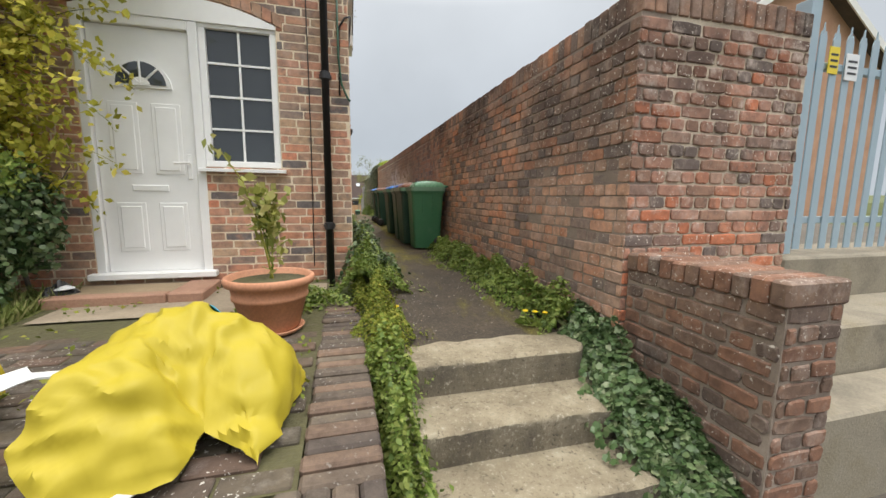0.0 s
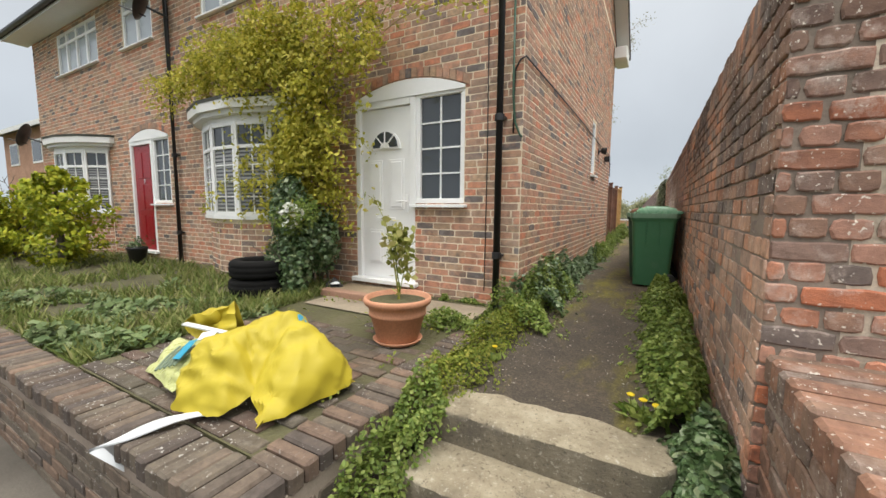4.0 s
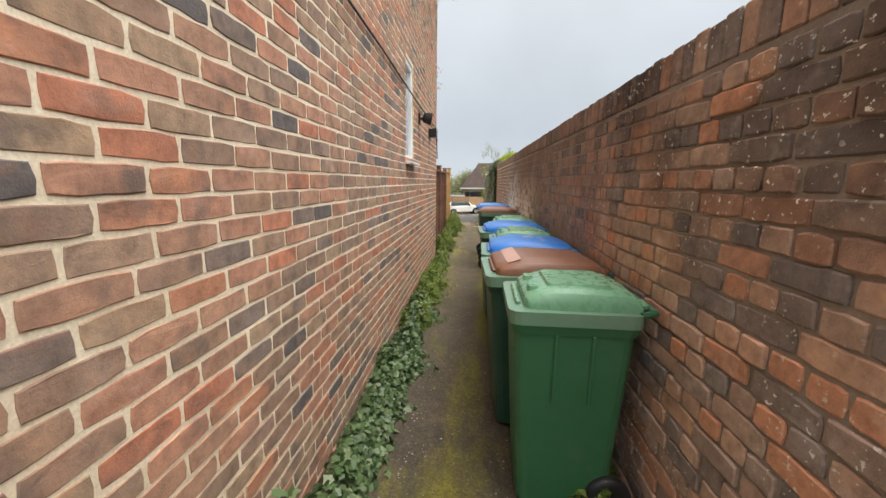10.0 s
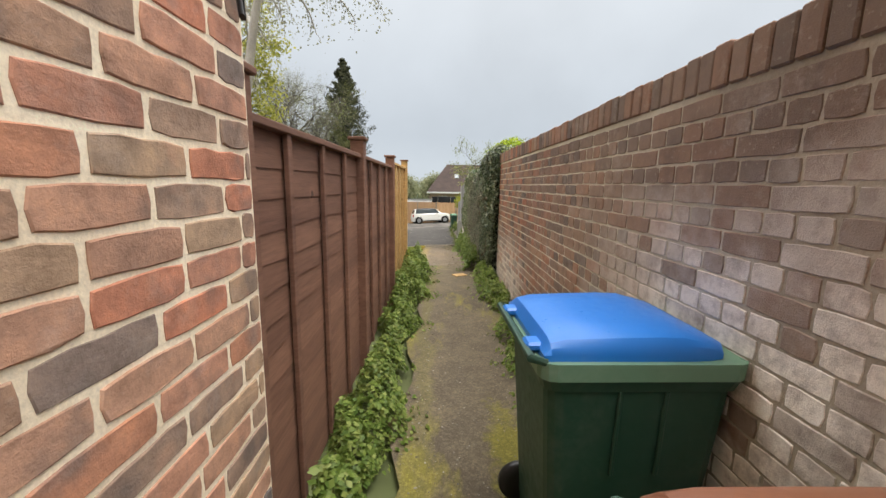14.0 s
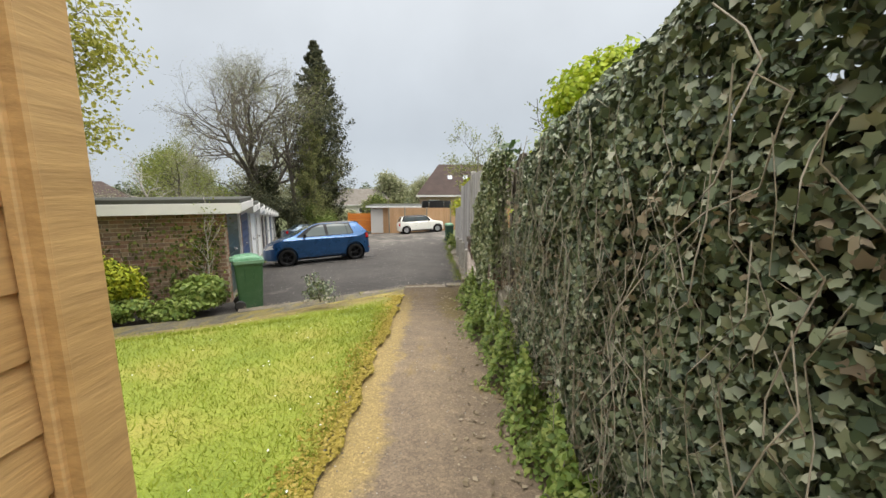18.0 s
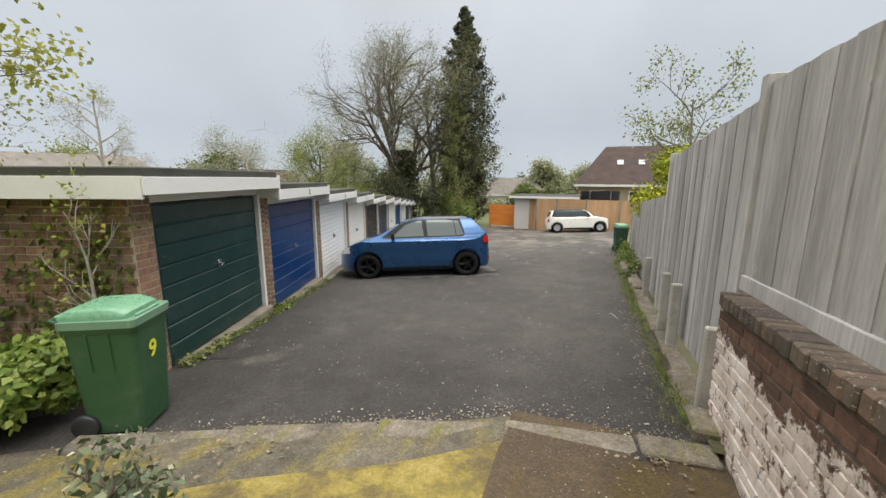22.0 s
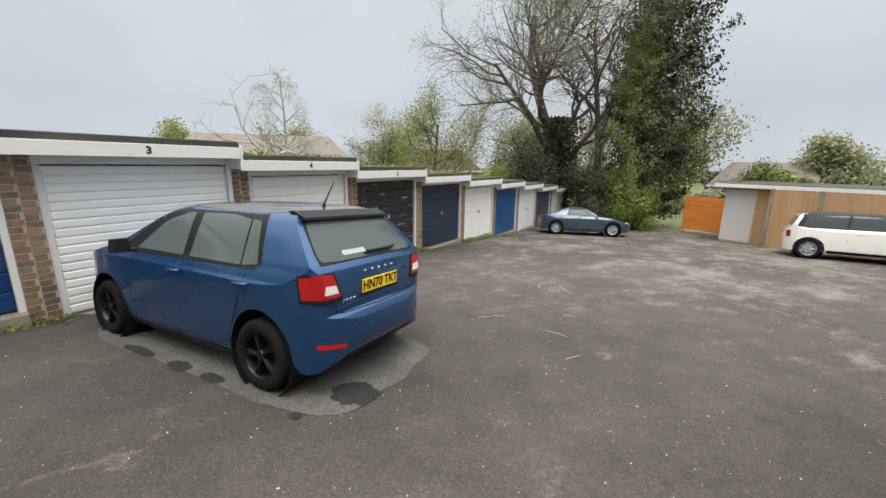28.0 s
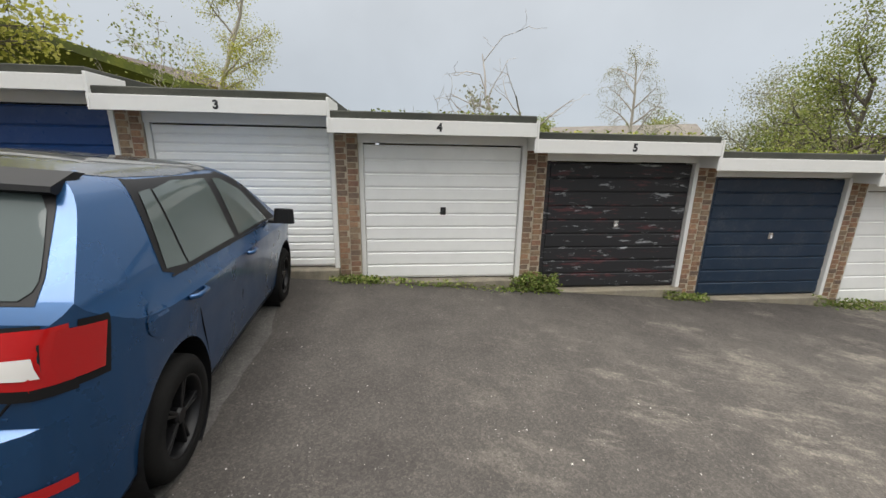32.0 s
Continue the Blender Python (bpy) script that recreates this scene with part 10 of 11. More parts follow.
for k in range(7):
    rr = random.Random(k)
    pts, x = [], 0.10 + 0.12 * math.sin(k * 2)
    for i in range(9):
        pts.append(Vector((x + 0.09 * math.sin(i * 1.3 + k), 0.08 + 0.05 * math.cos(i + k), i * 0.36)))
    pts += [Vector((x - 0.5 - 0.25 * k, 0.02, 3.1 + 0.06 * k)), Vector((x - 1.0 - 0.35 * k, -0.05, 3.15))] if k % 2 else [Vector((x + 0.4, 0.05, 3.05))]
    part("stem", tube(bmesh.new(), pts, 0.020 - 0.0015 * k, 6), BARK, wist)
bush("rose_bush", "dense dark green rose bush by the front door", (-2.48, 3.38, 0.88), (0.50, 0.36, 0.84), 11000, (0.04, 0.08), IVY, 532, category="shrub")
r = np.random.default_rng(533)
p, d = blob_points(r, 1200, (-2.35, 3.25, 1.05), (0.40, 0.30, 0.30), 5, 0.5)
stuff(leaf_cloud("rose_leaves", p, (0.03, 0.06), WEED, None, None, "leaf", 534), "fresh leaves on the rose bush")
p, d = blob_points(r, 60, (-2.3, 3.05, 1.12), (0.30, 0.12, 0.20), 6, 0.6)
stuff(leaf_cloud("roses", p, (0.05, 0.08), WHITE_PETAL, None, None, "leaf", 535), "white roses by the front door", "flowers")
n = 16000
gx_, gy_ = -2.1 - 9.5 * r.random(n) ** 1.6, 1.12 + 2.6 * r.random(n)
gz_ = 0.09 + 0.03 * (gy_ - 1)
clump = np.array([noise.noise((a * 1.1, b * 1.4, 3)) for a, b in zip(gx_, gy_)])
k = clump > -0.15
stuff(blades("grass", np.stack([gx_, gy_, gz_], 1)[k], (0.04, 0.15), DRY, None, 536, 0.6), "rough yellowed grass in the front garden", "grass")
lx, ly = -0.3 - 4.5 * r.random(9000) ** 1.2, 1.1 + 1.6 * r.random(9000) ** 1.4
lc = np.array([noise.noise((a * 1.6, b * 1.9, 8)) for a, b in zip(lx, ly)])
k = (lc > 0.02) & ((lx < -2.0) | (ly > 3))
lz = 0.10 + 0.26 * np.clip(lc, 0, 1) * r.random(9000) + 0.03
stuff(leaf_cloud("weeds", np.stack([lx, ly, lz], 1)[k], (0.05, 0.10), leaf_mat("grey_green_weeds", [(0.0, (0.09, 0.14, 0.05)), (0.6, (0.17, 0.23, 0.09)), (1.0, (0.27, 0.32, 0.16))], 0.6, 0.25, 0.2), None, np.tile((0, -0.3, 1.0), (int(k.sum()), 1)), "leaf", 537, 0.5), "leafy weeds in the front garden")
lx, ly = r.uniform(-2.0, -0.15, 1600), r.uniform(1.1, 3.8, 1600)
lc = np.array([noise.noise((a * 2.6, b * 2.9, 8)) for a, b in zip(lx, ly)])
k = lc > 0.22
stuff(leaf_cloud("weeds", np.stack([lx, ly, 0.155 + 0.05 * r.random(1600)], 1)[k], (0.02, 0.05), MOSSY, None, np.tile((0, 0, 1.0), (int(k.sum()), 1)), "leaf", 538, 0.6), "moss and weeds in the paving joints")

for (cx_, cy_), rad_, n, h_, sd in (((-0.28, 3.06), (0.26, 0.16), 900, 0.16, 1), ((-0.71, 3.80), (0.07, 0.03), 120, 0.09, 2), ((-0.42, 3.83), (0.16, 0.03), 200, 0.07, 3), ((-0.62, 2.72), (0.14, 0.10), 260, 0.12, 4)):
    rr = np.random.default_rng(560 + sd)
    q_ = rr.normal(0, 0.5, (n, 2)) * np.array(rad_) + np.array((cx_, cy_))
    q_[:, 1] = np.minimum(q_[:, 1], 3.86)
    z_ = 0.165 + h_ * rr.random(n) * np.exp(-(((q_[:, 0] - cx_) / rad_[0]) ** 2 + ((q_[:, 1] - cy_) / max(0.06, rad_[1])) ** 2))
    stuff(leaf_cloud("weeds", np.column_stack([q_, z_]), (0.025, 0.05), WEED, None, np.tile((0, -0.2, 1.0), (n, 1)), "leaf", 565 + sd, 0.7), "clump of bright green weeds before the front door")

# ---- small things ----
pot = thing("plant_pot", Matrix.Translation((-0.45, 2.57, 0.145)) @ Matrix.Diagonal((0.92, 0.92, 0.96, 1)), "large terracotta-coloured plant pot with a rose and its saucer", "plant pot")
part("saucer", lathe(bmesh.new(), [(0, 0.0), (0.19, 0.0), (0.215, 0.028), (0.205, 0.03), (0.185, 0.012), (0, 0.012)], 32), TERRACOTTA, pot, "", True)
part("body", lathe(bmesh.new(), [(0, 0.014), (0.165, 0.014), (0.18, 0.03), (0.235, 0.225), (0.246, 0.228), (0.248, 0.25), (0.242, 0.254), (0.256, 0.315), (0.284, 0.322), (0.292, 0.345), (0.290, 0.368), (0.276, 0.376), (0.258, 0.368), (0.250, 0.33), (0, 0.33)], 40), TERRACOTTA, pot, "", True)
part("soil", lathe(bmesh.new(), [(0.25, 0.335), (0.12, 0.345), (0, 0.35)], 24), SOIL, pot)
br_, _ = grow(71, 0.50, 0.010, 3, 0.15, (5, 3, 2), 0.6, (35, 40, 40), 0.0, 0.15, 0.3)
st2 = [([Vector((p.x - 0.10 * p.z, p.y, p.z + 0.34)) for p in pts], [max(0.002, r_ * 0.8) for r_ in rad], lev) for pts, rad, lev in br_]
lead = [Vector((0.02, 0, 0.34)), Vector((-0.05, 0.0, 0.70)), Vector((-0.14, 0.02, 0.98)), Vector((-0.26, 0.03, 1.16)), Vector((-0.34, 0.03, 1.20))]
st2.append((lead, [0.008, 0.006, 0.004, 0.003, 0.002], 0))
branch_mesh("stem", st2, MOSSY, pot)
r = np.random.default_rng(72)
pp = np.array([(p.x, p.y, p.z) for b_ in st2 for p in b_[0][1:]])
pp = pp[r.integers(0, len(pp), 210)] + r.normal(0, 0.04, (210, 3))
pp = np.concatenate([pp, [tuple(lead[i] + Vector(r.normal(0, 0.035, 3))) for i in (1, 1, 2, 2, 2, 3, 3, 3, 3, 4, 4, 4, 4)]])
pp[:, 2] = np.maximum(pp[:, 2], 0.37)
leaf_cloud("leaves", pp, (0.055, 0.095), leaf_mat("rose_pot_leaves", [(0.0, (0.20, 0.24, 0.05)), (0.5, (0.38, 0.39, 0.10)), (1.0, (0.55, 0.50, 0.20))], 0.5, 0.35, 0.3), pot, None, "leaf", 73, hang=0.3)


# a crumpled yellow bag on the wall
def crumple(name, cx, cy, ang, L, W, h, peaks, material, parent, seed, n=46, base=0.155):
    """A heap of stiff plastic sheet: peaks (u, v, height, spread) and folds."""
    bm = bmesh.new()
    ca, sa = math.cos(ang), math.sin(ang)
    grid = []
    for j in range(n + 1):
        row = []
        for i in range(n + 1):
            u, v = 2 * i / n - 1, 2 * j / n - 1
            rim = 1 + 0.16 * noise.noise((u * 2.2 + seed, v * 2.2, 1)) + 0.08 * noise.noise((u * 6, v * 6 + seed, 2))
            # square to rounded
            k = max(abs(u), abs(v)) / max(1e-6, math.hypot(u, v)) if (u or v) else 1
            k = 0.45 + 0.55 * k
            x, y = u * k * L * rim, v * k * W * rim
            d = max(abs(u), abs(v))
            z = sum(ph * math.exp(-(((u - pu) / ps) ** 2 + ((v - pv) / ps) ** 2)) for pu, pv, ph, ps in peaks)
            fold = abs(noise.noise((u * 1.9 + seed * 3, v * 1.3, 5)))
            fold2 = abs(noise.noise((u * 3.6 - v * 1.5, v * 2.2 + seed, 9)))
            z = h * (z + 0.22 + 0.55 * fold + 0.22 * fold2) * max(0.0, 1 - d ** 6) + 0.004
            row.append(bm.verts.new((cx + x * ca - y * sa, cy + x * sa + y * ca, base + max(0.002, z))))
        grid.append(row)
    for j in range(n):
        for i in range(n):
            bm.faces.new((grid[j][i], grid[j][i + 1], grid[j + 1][i + 1], grid[j + 1][i]))
    bmesh.ops.recalc_face_normals(bm, faces=bm.faces[:])
    bmesh.ops.solidify(bm, geom=bm.faces[:], thickness=0.003)
    ob = part(name, bm, material, parent, "", True)
    ob.data.set_sharp_from_angle(angle=radians(16))
    return ob


def stiff_sheet(name, pts, faces, material, parent, seed, crease=0.022, base=0.158, thick=0.003, cuts=13):
    """Heavy plastic sheet: a few broad facets, rounded over, with fine creases running between them."""
    bm = bmesh.new()
    vs = [bm.verts.new(p) for p in pts]
    for f in faces:
        bm.faces.new([vs[k] for k in f])
    bmesh.ops.recalc_face_normals(bm, faces=bm.faces[:])
    bmesh.ops.subdivide_edges(bm, edges=bm.edges[:], cuts=cuts, use_grid_fill=True, smooth=0.0)
    bmesh.ops.triangulate(bm, faces=[f for f in bm.faces if len(f.verts) > 4])
    for _ in range(5):
        bmesh.ops.smooth_vert(bm, verts=[v for v in bm.verts if not v.is_boundary], factor=0.5, use_axis_x=True, use_axis_y=True, use_axis_z=True)
    bm.normal_update()
    for v in bm.verts:
        x, y, z = v.co
        k = 2.2 * abs(noise.noise((x * 3.4 + z * 2, y * 3.4 - z * 3, seed))) + 0.9 * abs(noise.noise((x * 9, y * 8 + z * 7, seed + 3)))
        v.co = v.co + v.normal * (0.75 - k) * crease * 2.6 + Vector((0, 0, 0.35)) * crease * noise.noise((x * 26, y * 26, seed))
        v.co.z = max(base, v.co.z)
    bmesh.ops.solidify(bm, geom=bm.faces[:], thickness=thick)
    ob = part(name, bm, material, parent, "", True)
    ob.data.set_sharp_from_angle(angle=radians(46))
    return ob


BAG = paint("yellow_bag_plastic", (0.43, 0.345, 0.028), 0.52, 0.15, dark=(0.5, 0.4, 0.1), spec=0.3)
BAG_CLEAR = paint("pale_plastic_film", (0.40, 0.42, 0.16), 0.28, 0.4)
WHITE_FILM = paint("white_film", (0.66, 0.68, 0.69), 0.4, 0.2)
BLUE_FILM = paint("blue_print", (0.03, 0.30, 0.46), 0.4, 0.1)
DARK_PRINT = paint("grey_green_print", (0.17, 0.22, 0.16), 0.4, 0.1)
bag = thing("rubble_bag", Matrix.Identity(4), "crumpled bright yellow plastic bag lying on the garden wall", "bag")
# one stiff sheet: a low near flap, a ridge rising to a peak, and a lobe that falls to the wing wall
pts = [(-0.82, 1.30, 0.46), (-0.68, 1.44, 0.50), (-0.56, 1.62, 0.60), (-0.74, 1.84, 0.50), (-0.24, 1.70, 0.36), (-0.20, 1.80, 0.17), (-0.27, 1.20, 0.172), (-0.47, 1.34, 0.23), (-0.50, 1.17, 0.17), (-0.76, 1.09, 0.17), (-0.88, 1.20, 0.30), (-0.62, 1.27, 0.44), (-0.40, 1.50, 0.46), (-0.90, 1.72, 0.17), (-0.46, 1.96, 0.17)]
sheet_ = stiff_sheet("sheet", pts, [(0, 1, 11), (1, 7, 11), (0, 11, 10), (10, 11, 9), (9, 11, 8), (11, 7, 8), (1, 2, 7), (2, 12, 7), (7, 12, 6), (2, 4, 12), (4, 6, 12), (4, 5, 6), (2, 3, 14), (2, 14, 4), (4, 14, 5), (1, 3, 2), (0, 3, 1), (0, 13, 3), (3, 13, 14)], BAG, bag, 3)
stiff_sheet("back_fold", [(-1.55, 1.53, 0.34), (-1.49, 1.575, 0.45), (-1.36, 1.80, 0.50), (-1.25, 1.75, 0.30), (-1.58, 1.72, 0.165), (-1.42, 1.96, 0.165), (-1.28, 1.62, 0.165)], [(0, 1, 2), (0, 2, 3), (1, 4, 2), (2, 4, 5), (0, 3, 6)], BAG, bag, 12)
stiff_sheet("clear_film", [(-1.30, 1.23, 0.19), (-1.56, 1.51, 0.27), (-1.30, 1.52, 0.33), (-0.90, 1.16, 0.19), (-1.04, 1.36, 0.34), (-1.46, 1.25, 0.165)], [(0, 3, 4), (0, 4, 2), (0, 2, 1), (0, 1, 5)], BAG_CLEAR, bag, 17)
for k in range(5):
    a, b = Vector((-1.27 + 0.055 * k, 1.235 + 0.0, 0.212 + 0.020 * k)), Vector((-1.36 + 0.06 * k, 1.42, 0.285 + 0.014 * k))
    part("print", tube(bmesh.new(), [a, a.lerp(b, 0.5) + Vector((0, 0, 0.012)), b], 0.008, 5), DARK_PRINT, bag, "smudged dark lettering on the film")
stiff_sheet("blue_print", [(-1.00, 1.24, 0.34), (-1.14, 1.27, 0.30), (-1.20, 1.40, 0.36), (-1.07, 1.39, 0.40)], [(0, 1, 2), (0, 2, 3)], BLUE_FILM, bag, 19, 0.004, cuts=4)
spot, lean, _, _ = BVHTree.FromPolygons([v.co for v in sheet_.data.vertices], [p.vertices for p in sheet_.data.polygons]).ray_cast(Vector((-0.50, 1.68, 2.0)), Vector((0, 0, -1)))
disc_m = Matrix.Translation(spot + lean * 0.004) @ lean.to_track_quat("Z", "Y").to_matrix().to_4x4()
part("blue_print", lathe(bmesh.new(), [(0, 0.004), (0.046, 0.003), (0.048, 0.0), (0, 0.0)], 20, disc_m), BLUE_FILM, bag, "round blue printed mark")
part("print", boxed(-0.026, 0.026, -0.008, 0.008, 0.004, 0.0065, 0.001, disc_m), BAG, bag)
stiff_sheet("white_label", [(-1.05, 1.40, 0.435), (-0.99, 1.34, 0.415), (-0.93, 1.40, 0.425), (-0.99, 1.46, 0.445)], [(0, 1, 2), (0, 2, 3)], WHITE_FILM, bag, 21, 0.004, cuts=4)
lath = part("lath", boxed(-0.30, 0.30, -0.025, 0.025, -0.006, 0.006, 0.002), WHITE_FILM)
lath.matrix_world = Matrix.Translation((-1.20, 1.62, 0.35)) @ Matrix.Rotation(radians(22), 4, "Z") @ Matrix.Rotation(radians(9), 4, "Y")
tagged(lath, "white plastic lath lying across the yellow bag", "litter")
sp = bmesh.new()
rows_ = []
for k in range(13):
    f = k / 12
    w = 0.055 * math.sin(math.pi * min(1, 0.15 + f * 0.95)) ** 0.5
    x, y = -0.60 - 0.16 * f, 1.16 - 0.40 * f
    z = 0.168 + 0.02 * math.sin(f * 5) - 0.05 * max(0, f - 0.85)
    rows_.append([sp.verts.new((x - w * 0.9, y - w * 0.3, z)), sp.verts.new((x, y, z + 0.014)), sp.verts.new((x + w * 0.9, y + w * 0.3, z))])
for a, b in zip(rows_, rows_[1:]):
    for i in (0, 1):
        sp.faces.new((a[i], b[i], b[i + 1], a[i + 1]))
bmesh.ops.recalc_face_normals(sp, faces=sp.faces[:])
bmesh.ops.solidify(sp, geom=sp.faces[:], thickness=0.006)
tagged(part("plastic_strip", sp, WHITE_FILM, None, "", True), "bent white plastic strip lying over the coping", "litter")

for k in range(2):
    ty = thing("tyre", Matrix.Translation((-2.86 + 0.02 * k, 3.05, 0.15 + 0.215 * k)), "old black car tyre lying in a stack of two", "tyre", "stacked tyres")
    part("rubber", lathe(bmesh.new(), [(0.20, 0.02), (0.24, 0.0), (0.31, 0.004), (0.335, 0.03), (0.345, 0.06), (0.338, 0.072), (0.347, 0.084), (0.347, 0.128), (0.338, 0.140), (0.345, 0.152), (0.335, 0.186), (0.31, 0.208), (0.24, 0.212), (0.20, 0.19), (0.205, 0.105), (0.20, 0.02)], 44), RUBBER, ty, "", True)
lit = thing("litter_bag", Matrix.Translation((-2.12, 3.55, 0.17)), "small dark bag of litter beside the front door", "litter")
crumple("bag", 0.0, 0.0, 0.4, 0.13, 0.10, 0.16, ((0.0, 0.0, 0.6, 0.7),), BLACK, lit, 31, 16, 0.0)
crumple("paper", 0.05, -0.05, 0.9, 0.06, 0.04, 0.03, ((0.0, 0.0, 0.5, 0.7),), WHITE_FILM, lit, 32, 10, 0.10)
dp = thing("plant_pot", Matrix.Translation((-6.72, 3.35, 0.16)), "small dark plant pot beside the red door", "plant pot")
part("body", lathe(bmesh.new(), [(0, 0), (0.11, 0), (0.15, 0.27), (0.165, 0.275), (0.165, 0.31), (0.14, 0.31), (0.13, 0.27), (0, 0.27)], 24), BLACK, dp, "", True)
leaf_cloud("leaves", np.random.default_rng(4).normal(0, 1, (220, 3)) * np.array((0.08, 0.08, 0.06)) + np.array((0, 0, 0.36)), (0.03, 0.06), IVY, dp, None, "leaf", 41)

# dandelions by the top step
for k, (x, y) in enumerate(((1.30, 2.33), (1.36, 2.30), (1.24, 2.36), (0.36, 2.62), (1.44, 2.36))):
    dn = thing("dandelion", Matrix.Translation((x, y, alley_z(y))), "yellow dandelion in flower at the edge of the path", "flower", "dandelions")
    part("stem", tube(bmesh.new(), [(0, 0, 0), (0.004, 0, 0.05), (0.0, 0.004, 0.09)], 0.003, 5), MOSSY, dn)
    part("flower", lathe(bmesh.new(), [(0, 0.088), (0.014, 0.092), (0.021, 0.100), (0.012, 0.106), (0, 0.108)], 14), YELLOW_PETAL, dn)
    leaf_cloud("leaves", np.random.default_rng(50 + k).normal(0, 1, (16, 3)) * np.array((0.035, 0.035, 0.006)) + np.array((0, 0, 0.02)), (0.05, 0.09), WEED, dn, None, "leaf", 60 + k)

# a square of ply, fallen sticks, grit
ply = part("board", boxed(-0.11, 0.11, -0.075, 0.075, 0.0, 0.012, 0.002), FENCE_NEW)
ply.matrix_world = Matrix.Translation((0.93, 16.62, alley_z(16.6) + 0.004)) @ Matrix.Rotation(radians(28), 4, "Z")
tagged(ply, "small square offcut of pale board on the path", "board")
sr = random.Random(91)
for x, y, l, a in ((-2.5, 33.2, 0.22, 40), (-2.6, 33.0, 0.16, 70), (-1.7, 33.3, 0.26, 15), (-3.1, 34.2, 0.15, 60), (-2.9, 35.2, 0.5, -30), (-3.3, 35.0, 0.12, -60), (0.9, 27.6, 0.3, 110), (-2.0, 34.0, 0.16, 25), (-1.2, 32.9, 0.2, 80)):
    z = court_z(x, y) + 0.006
    d = Vector((math.cos(radians(a)), math.sin(radians(a)), 0)) * l / 2
    pts = [Vector((x, y, z)) - d, Vector((x + sr.uniform(-0.02, 0.02), y + sr.uniform(-0.02, 0.02), z + 0.006)), Vector((x, y, court_z(x + d.x, y + d.y) + 0.006)) + Vector((d.x, d.y, 0))]
    tagged(part("stick", tube(bmesh.new(), pts, [0.006, 0.005, 0.003], 5), PALE_BARK, None, "", True), "thin dry fallen stick on the asphalt", "stick", "fallen sticks")


def grit(name, xs, ys, zs, size, material, label, seed):
    """Small loose stones."""
    r_ = np.random.default_rng(seed)
    base = np.array([(1, 0, 0), (-1, 0, 0), (0, 1, 0), (0, -1, 0), (0, 0, 0.7), (0, 0, -0.4)], float)
    tri = np.array([(0, 2, 4), (2, 1, 4), (1, 3, 4), (3, 0, 4), (2, 0, 5), (1, 2, 5), (3, 1, 5), (0, 3, 5)])
    vs_, fs_ = [], []
    for i, (x, y, z) in enumerate(zip(xs, ys, zs)):
        s = r_.uniform(*size) * r_.uniform(0.5, 1.2, 3)
        a = r_.uniform(0, 6.28)
        p = base * s * r_.uniform(0.75, 1.2, (6, 1))
        q_ = np.stack([p[:, 0] * math.cos(a) - p[:, 1] * math.sin(a), p[:, 0] * math.sin(a) + p[:, 1] * math.cos(a), p[:, 2]], 1) + (x, y, z + s[2] * 0.2)
        vs_ += [tuple(v) for v in q_]
        fs_ += [tuple(int(k) + 6 * i for k in t) for t in tri]
    return tagged(raw_part(name, vs_, fs_, material), label, "grit", kind="stuff")


STONE = brick_mat("pale_grit", [(0.30, 0.27, 0.225), (0.20, 0.18, 0.15), (0.40, 0.37, 0.32), (0.15, 0.135, 0.115), (0.27, 0.225, 0.165)])
PALE_STONE = brick_mat("white_grit", [(0.55, 0.53, 0.49), (0.36, 0.33, 0.29), (0.66, 0.64, 0.60), (0.22, 0.20, 0.18)])
r = np.random.default_rng(95)
n = 2600
y = r.uniform(2.3, 17.4, n)
side_ = r.random(n)
x = np.where(side_ < 0.45, 0.42 + np.abs(r.normal(0, 0.12, n)), np.where(side_ < 0.8, 1.25 - np.abs(r.normal(0, 0.14, n)), r.uniform(0.4, 1.3, n)))
grit("grit", x, y, [alley_z(b) for b in y], (0.003, 0.009), STONE, "loose grit along the alley path", 96)
n = 900
y, x = r.uniform(17.5, 24.2, n), r.uniform(0.1, 1.2, n)
grit("grit", x, y, [alley_z(b) for b in y], (0.003, 0.009), STONE, "loose grit on the lower path", 97)
n = 1700
y, x = 24.5 + 13 * r.random(n) ** 1.2, r.uniform(-4.6, 1.2, n)
k = x > np.array([court_left(b) for b in y]) + 0.1
grit("grit", x[k], y[k], [court_z(a, b) for a, b in zip(x[k], y[k])], (0.002, 0.008), PALE_STONE, "loose stones and grit on the court", 98)
n = 700
y, x = 24.4 + 9 * r.random(n), 1.2 - np.abs(r.normal(0, 0.12, n))
grit("grit", x, y, [court_z(a, b) + 0.01 for a, b in zip(x, y)], (0.004, 0.014), STONE, "gravel and rubble under the fence", 99)
n = 800
x = r.uniform(-2.9, 1.2, n)
y = 24.42 + 0.5 * np.minimum(0, x) + np.abs(r.normal(0, 0.12, n))
grit("grit", x, y, [max(court_z(a, b), 0 * a - 2) + 0.01 for a, b in zip(x, y)], (0.004, 0.014), STONE, "grit gathered along the sunken kerb", 100)
# fallen leaves on the lower path and the kerb
lx_ = np.concatenate([r.uniform(0.75, 1.3, 700), r.uniform(-2.8, 1.2, 300)])
ly_ = np.concatenate([r.uniform(16.3, 23.5, 700), 24.2 + 0.5 * np.minimum(0, lx_[700:]) + r.normal(0, 0.12, 300)])
lz_ = np.array([alley_z(b) if i < 700 else max(court_z(a, b), alley_z(b) - 0.15) for i, (a, b) in enumerate(zip(lx_, ly_))]) + 0.012
stuff(leaf_cloud("fallen_leaves", np.stack([lx_, ly_, lz_], 1), (0.02, 0.045), DEAD_LEAF, None, np.tile((0, 0, 1.0), (1000, 1)), "leaf", 101, 0.25), "dry fallen leaves on the path", "leaves")

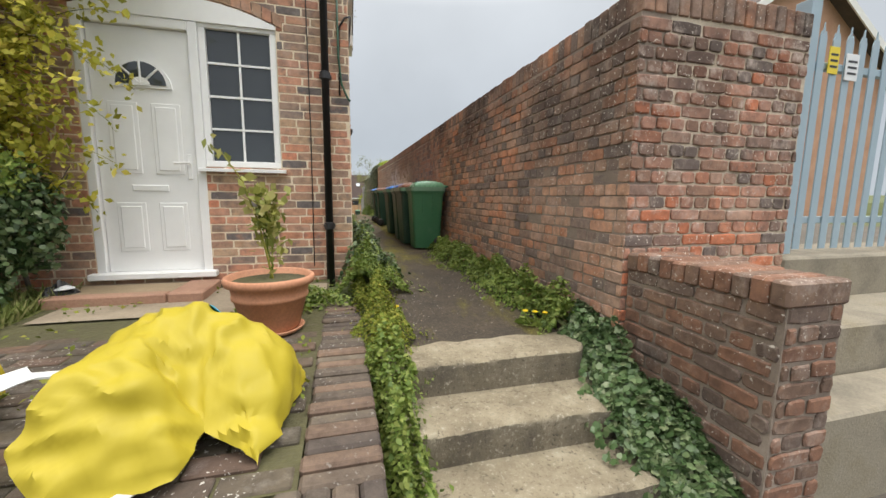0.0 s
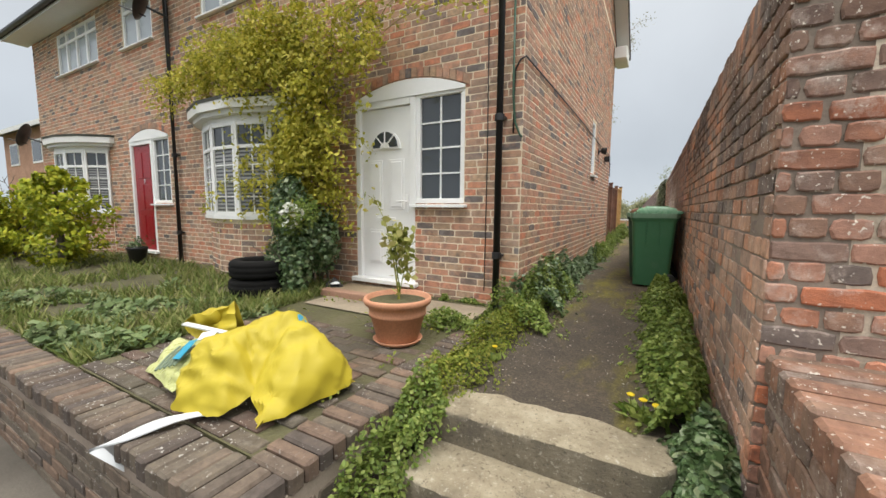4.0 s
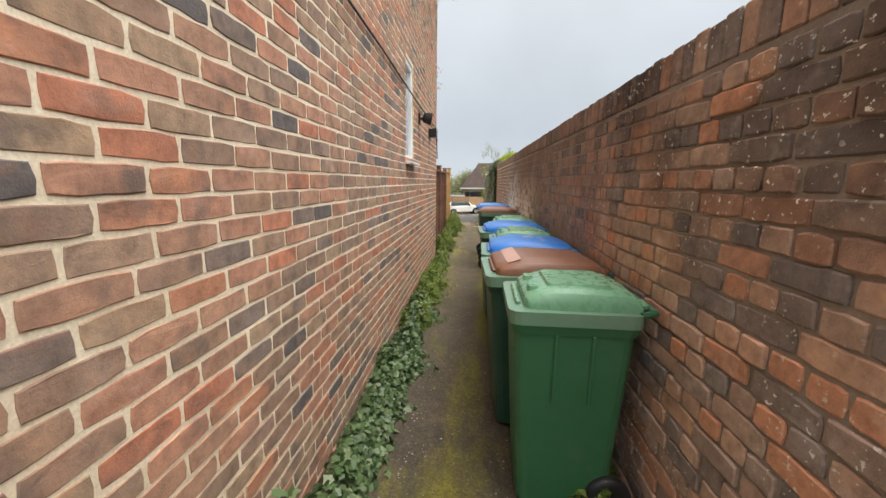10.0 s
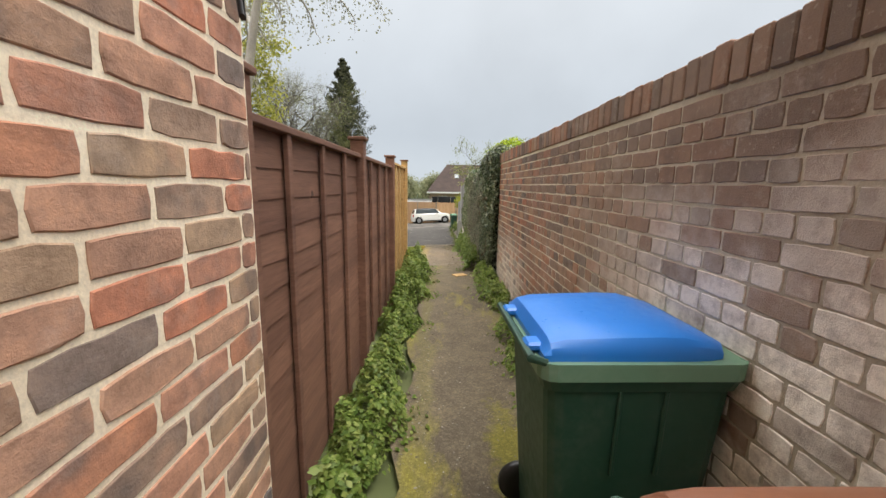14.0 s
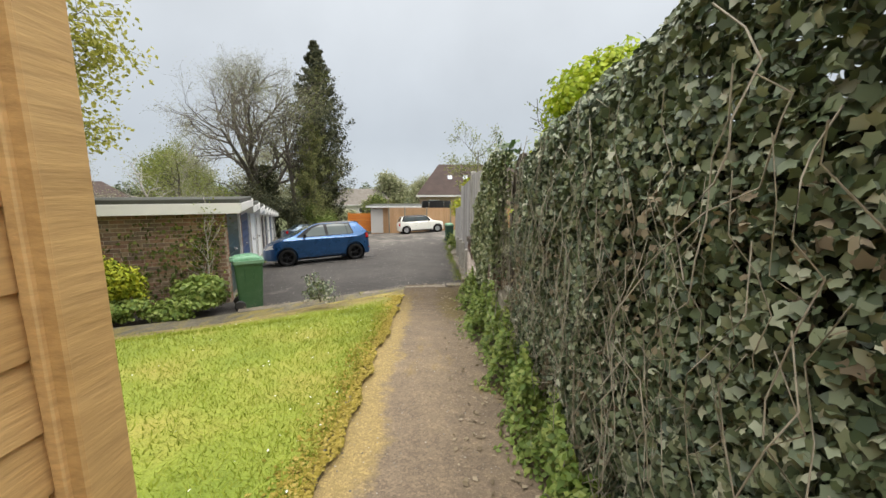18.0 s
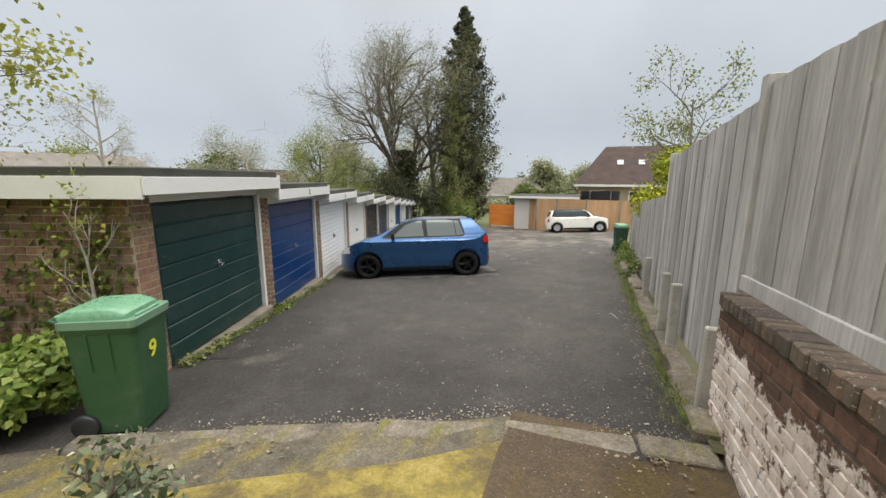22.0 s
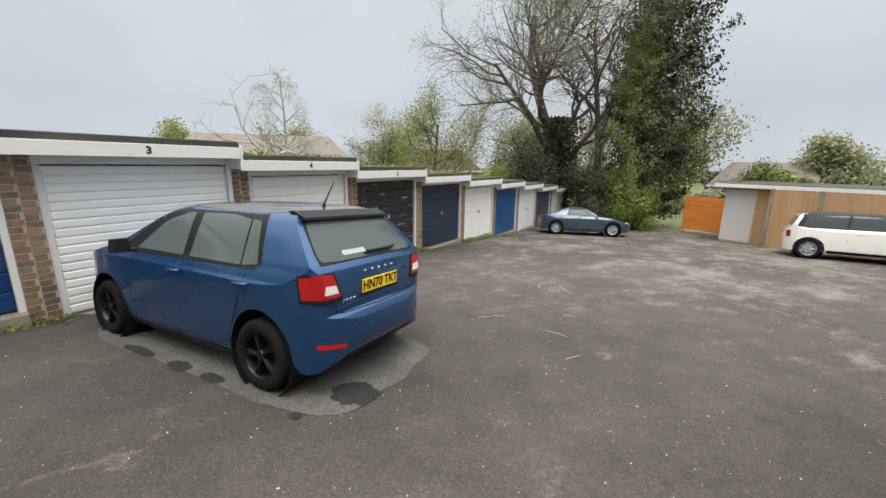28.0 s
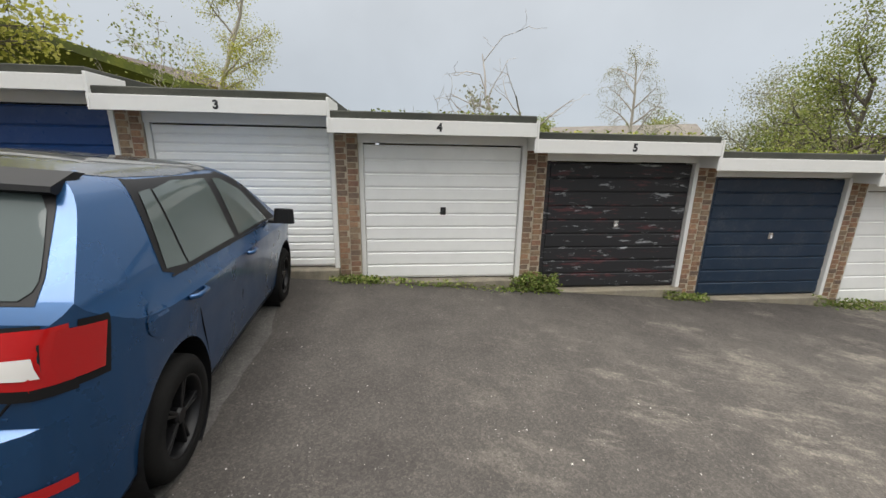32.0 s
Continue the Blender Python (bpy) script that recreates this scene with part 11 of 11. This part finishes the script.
# a paler dry patch beneath the parked hatchback, with damp stains in it
DRY_PATCH = gritty("stained_dry_asphalt", (0.082, 0.078, 0.073), (0.115, 0.109, 0.103), (0.15, 0.142, 0.132), (0.06, 0.06, 0.02), 0.0, None, (0.2, 0.19, 0.17), 2.2)
cm = Matrix.Translation((-3.634, 30.427, 0)) @ Matrix.Rotation(-2.693, 4, "Z")
DAMP = gritty("damp_asphalt", (0.022, 0.021, 0.020), (0.030, 0.028, 0.027), (0.038, 0.036, 0.034), (0.06, 0.06, 0.02), 0.0, None, (0.10, 0.095, 0.09), 2.2)


def ground_patch(name, x0, x1, y0, y1, lift, seed, material, label):
    """An irregular flat stain, in the parked car's own axes."""
    vs = []
    cx, cy, hx, hy = (x0 + x1) / 2, (y0 + y1) / 2, (x1 - x0) / 2, (y1 - y0) / 2
    for k in range(72):
        a = 2 * math.pi * k / 72
        c, s_ = math.cos(a), math.sin(a)
        pw = 5 if hx > 1 else 2.4
        rr_ = (abs(c) ** pw + abs(s_) ** pw) ** (-1 / pw)
        ex = min(1.0, 2.5 * min(hx, hy)) * (0.09 * noise.noise((c * 2.5, s_ * 2.5, seed)) + 0.03 * noise.noise((c * 9, s_ * 9, seed)))
        p = cm @ Vector((cx + hx * rr_ * c + ex * c, cy + hy * rr_ * s_ + ex * s_, 0))
        vs.append((p.x, p.y, court_z(p.x, p.y) + lift))
    p = cm @ Vector((cx, cy, 0))
    vs.append((p.x, p.y, court_z(p.x, p.y) + lift))
    tagged(raw_part(name, vs, [(72, k, (k + 1) % 72) for k in range(72)], material), label, "ground", kind="structure")


ground_patch("dry_patch", -2.02, 1.7, -0.8, 0.90, 0.005, 7, DRY_PATCH, "pale dry patch of asphalt under the car")
for x0, x1, y0, y1, k in ((-2.02, -1.66, 0.30, 0.62, 1), (-0.80, -0.52, 0.80, 0.92, 2), (-0.35, -0.05, 0.80, 0.93, 3), (0.2, 0.7, 0.82, 0.93, 4), (-1.72, -1.62, 0.86, 0.94, 5)):
    ground_patch("damp_stain", x0, x1, y0, y1, 0.008, 10 + k, DAMP, "dark damp stain on the asphalt beside the car")

# climbers on the first garage's pier and flank
fl = g_list[0].matrix_world
r = np.random.default_rng(120)
pts = []
for cx, cz, sx, sz, n in ((3.2, 1.0, 0.9, 0.6, 900), (0.9, 0.9, 0.35, 0.5, 420), (0.35, 1.25, 0.2, 0.25, 160), (4.6, 1.5, 0.6, 0.5, 700)):
    for a, b, c in zip(r.normal(cx, sx, n), r.normal(cz, sz, n), r.random(n)):
        if 0.02 < a < 5.2 and b < 1.85:
            pts.append(tuple(fl @ Vector((-0.14 - 0.10 * c * c, a, max(-0.1, b)))))
stuff(leaf_cloud("ivy", pts, (0.04, 0.08), BUSH_GREEN, None, np.tile((-0.3, -0.9, 0.3), (len(pts), 1)), "ivy", 121, 0.5, hang=0.5), "straggling climber on the garage's brick flank")

# moss along the outbuilding's roof edge and on the garage roofs
mr = gr.matrix_world
r = np.random.default_rng(130)
pts = []
for k in range(2600):
    u = r.random()
    c = mr @ Vector((-3.6 + 6.2 * u, (yy := 0.02 + 0.9 * r.random() ** 2), 4.22 - 1.34 * u - 0.5 * yy + 0.05 * r.random()))
    if noise.noise((u * 7, 1, 1)) > -0.15:
        pts.append(tuple(c))
stuff(leaf_cloud("roof_moss", pts, (0.05, 0.10), MOSSY, None, np.tile((0, 0, 1.0), (len(pts), 1)), "leaf", 131, 0.7), "thick green moss on the old roof")
pts = []
for g in g_list[3:7]:
    for k in range(260):
        pts.append(tuple(g.matrix_world @ Vector((r.uniform(0, PITCH - 0.2), r.uniform(-0.2, 0.6), DOOR_H + 0.345 + 0.05 * r.random() ** 2))))
stuff(leaf_cloud("roof_moss", pts, (0.03, 0.07), MOSSY, None, np.tile((0, 0, 1.0), (len(pts), 1)), "leaf", 132, 0.7), "moss and grass on the garage roofs")
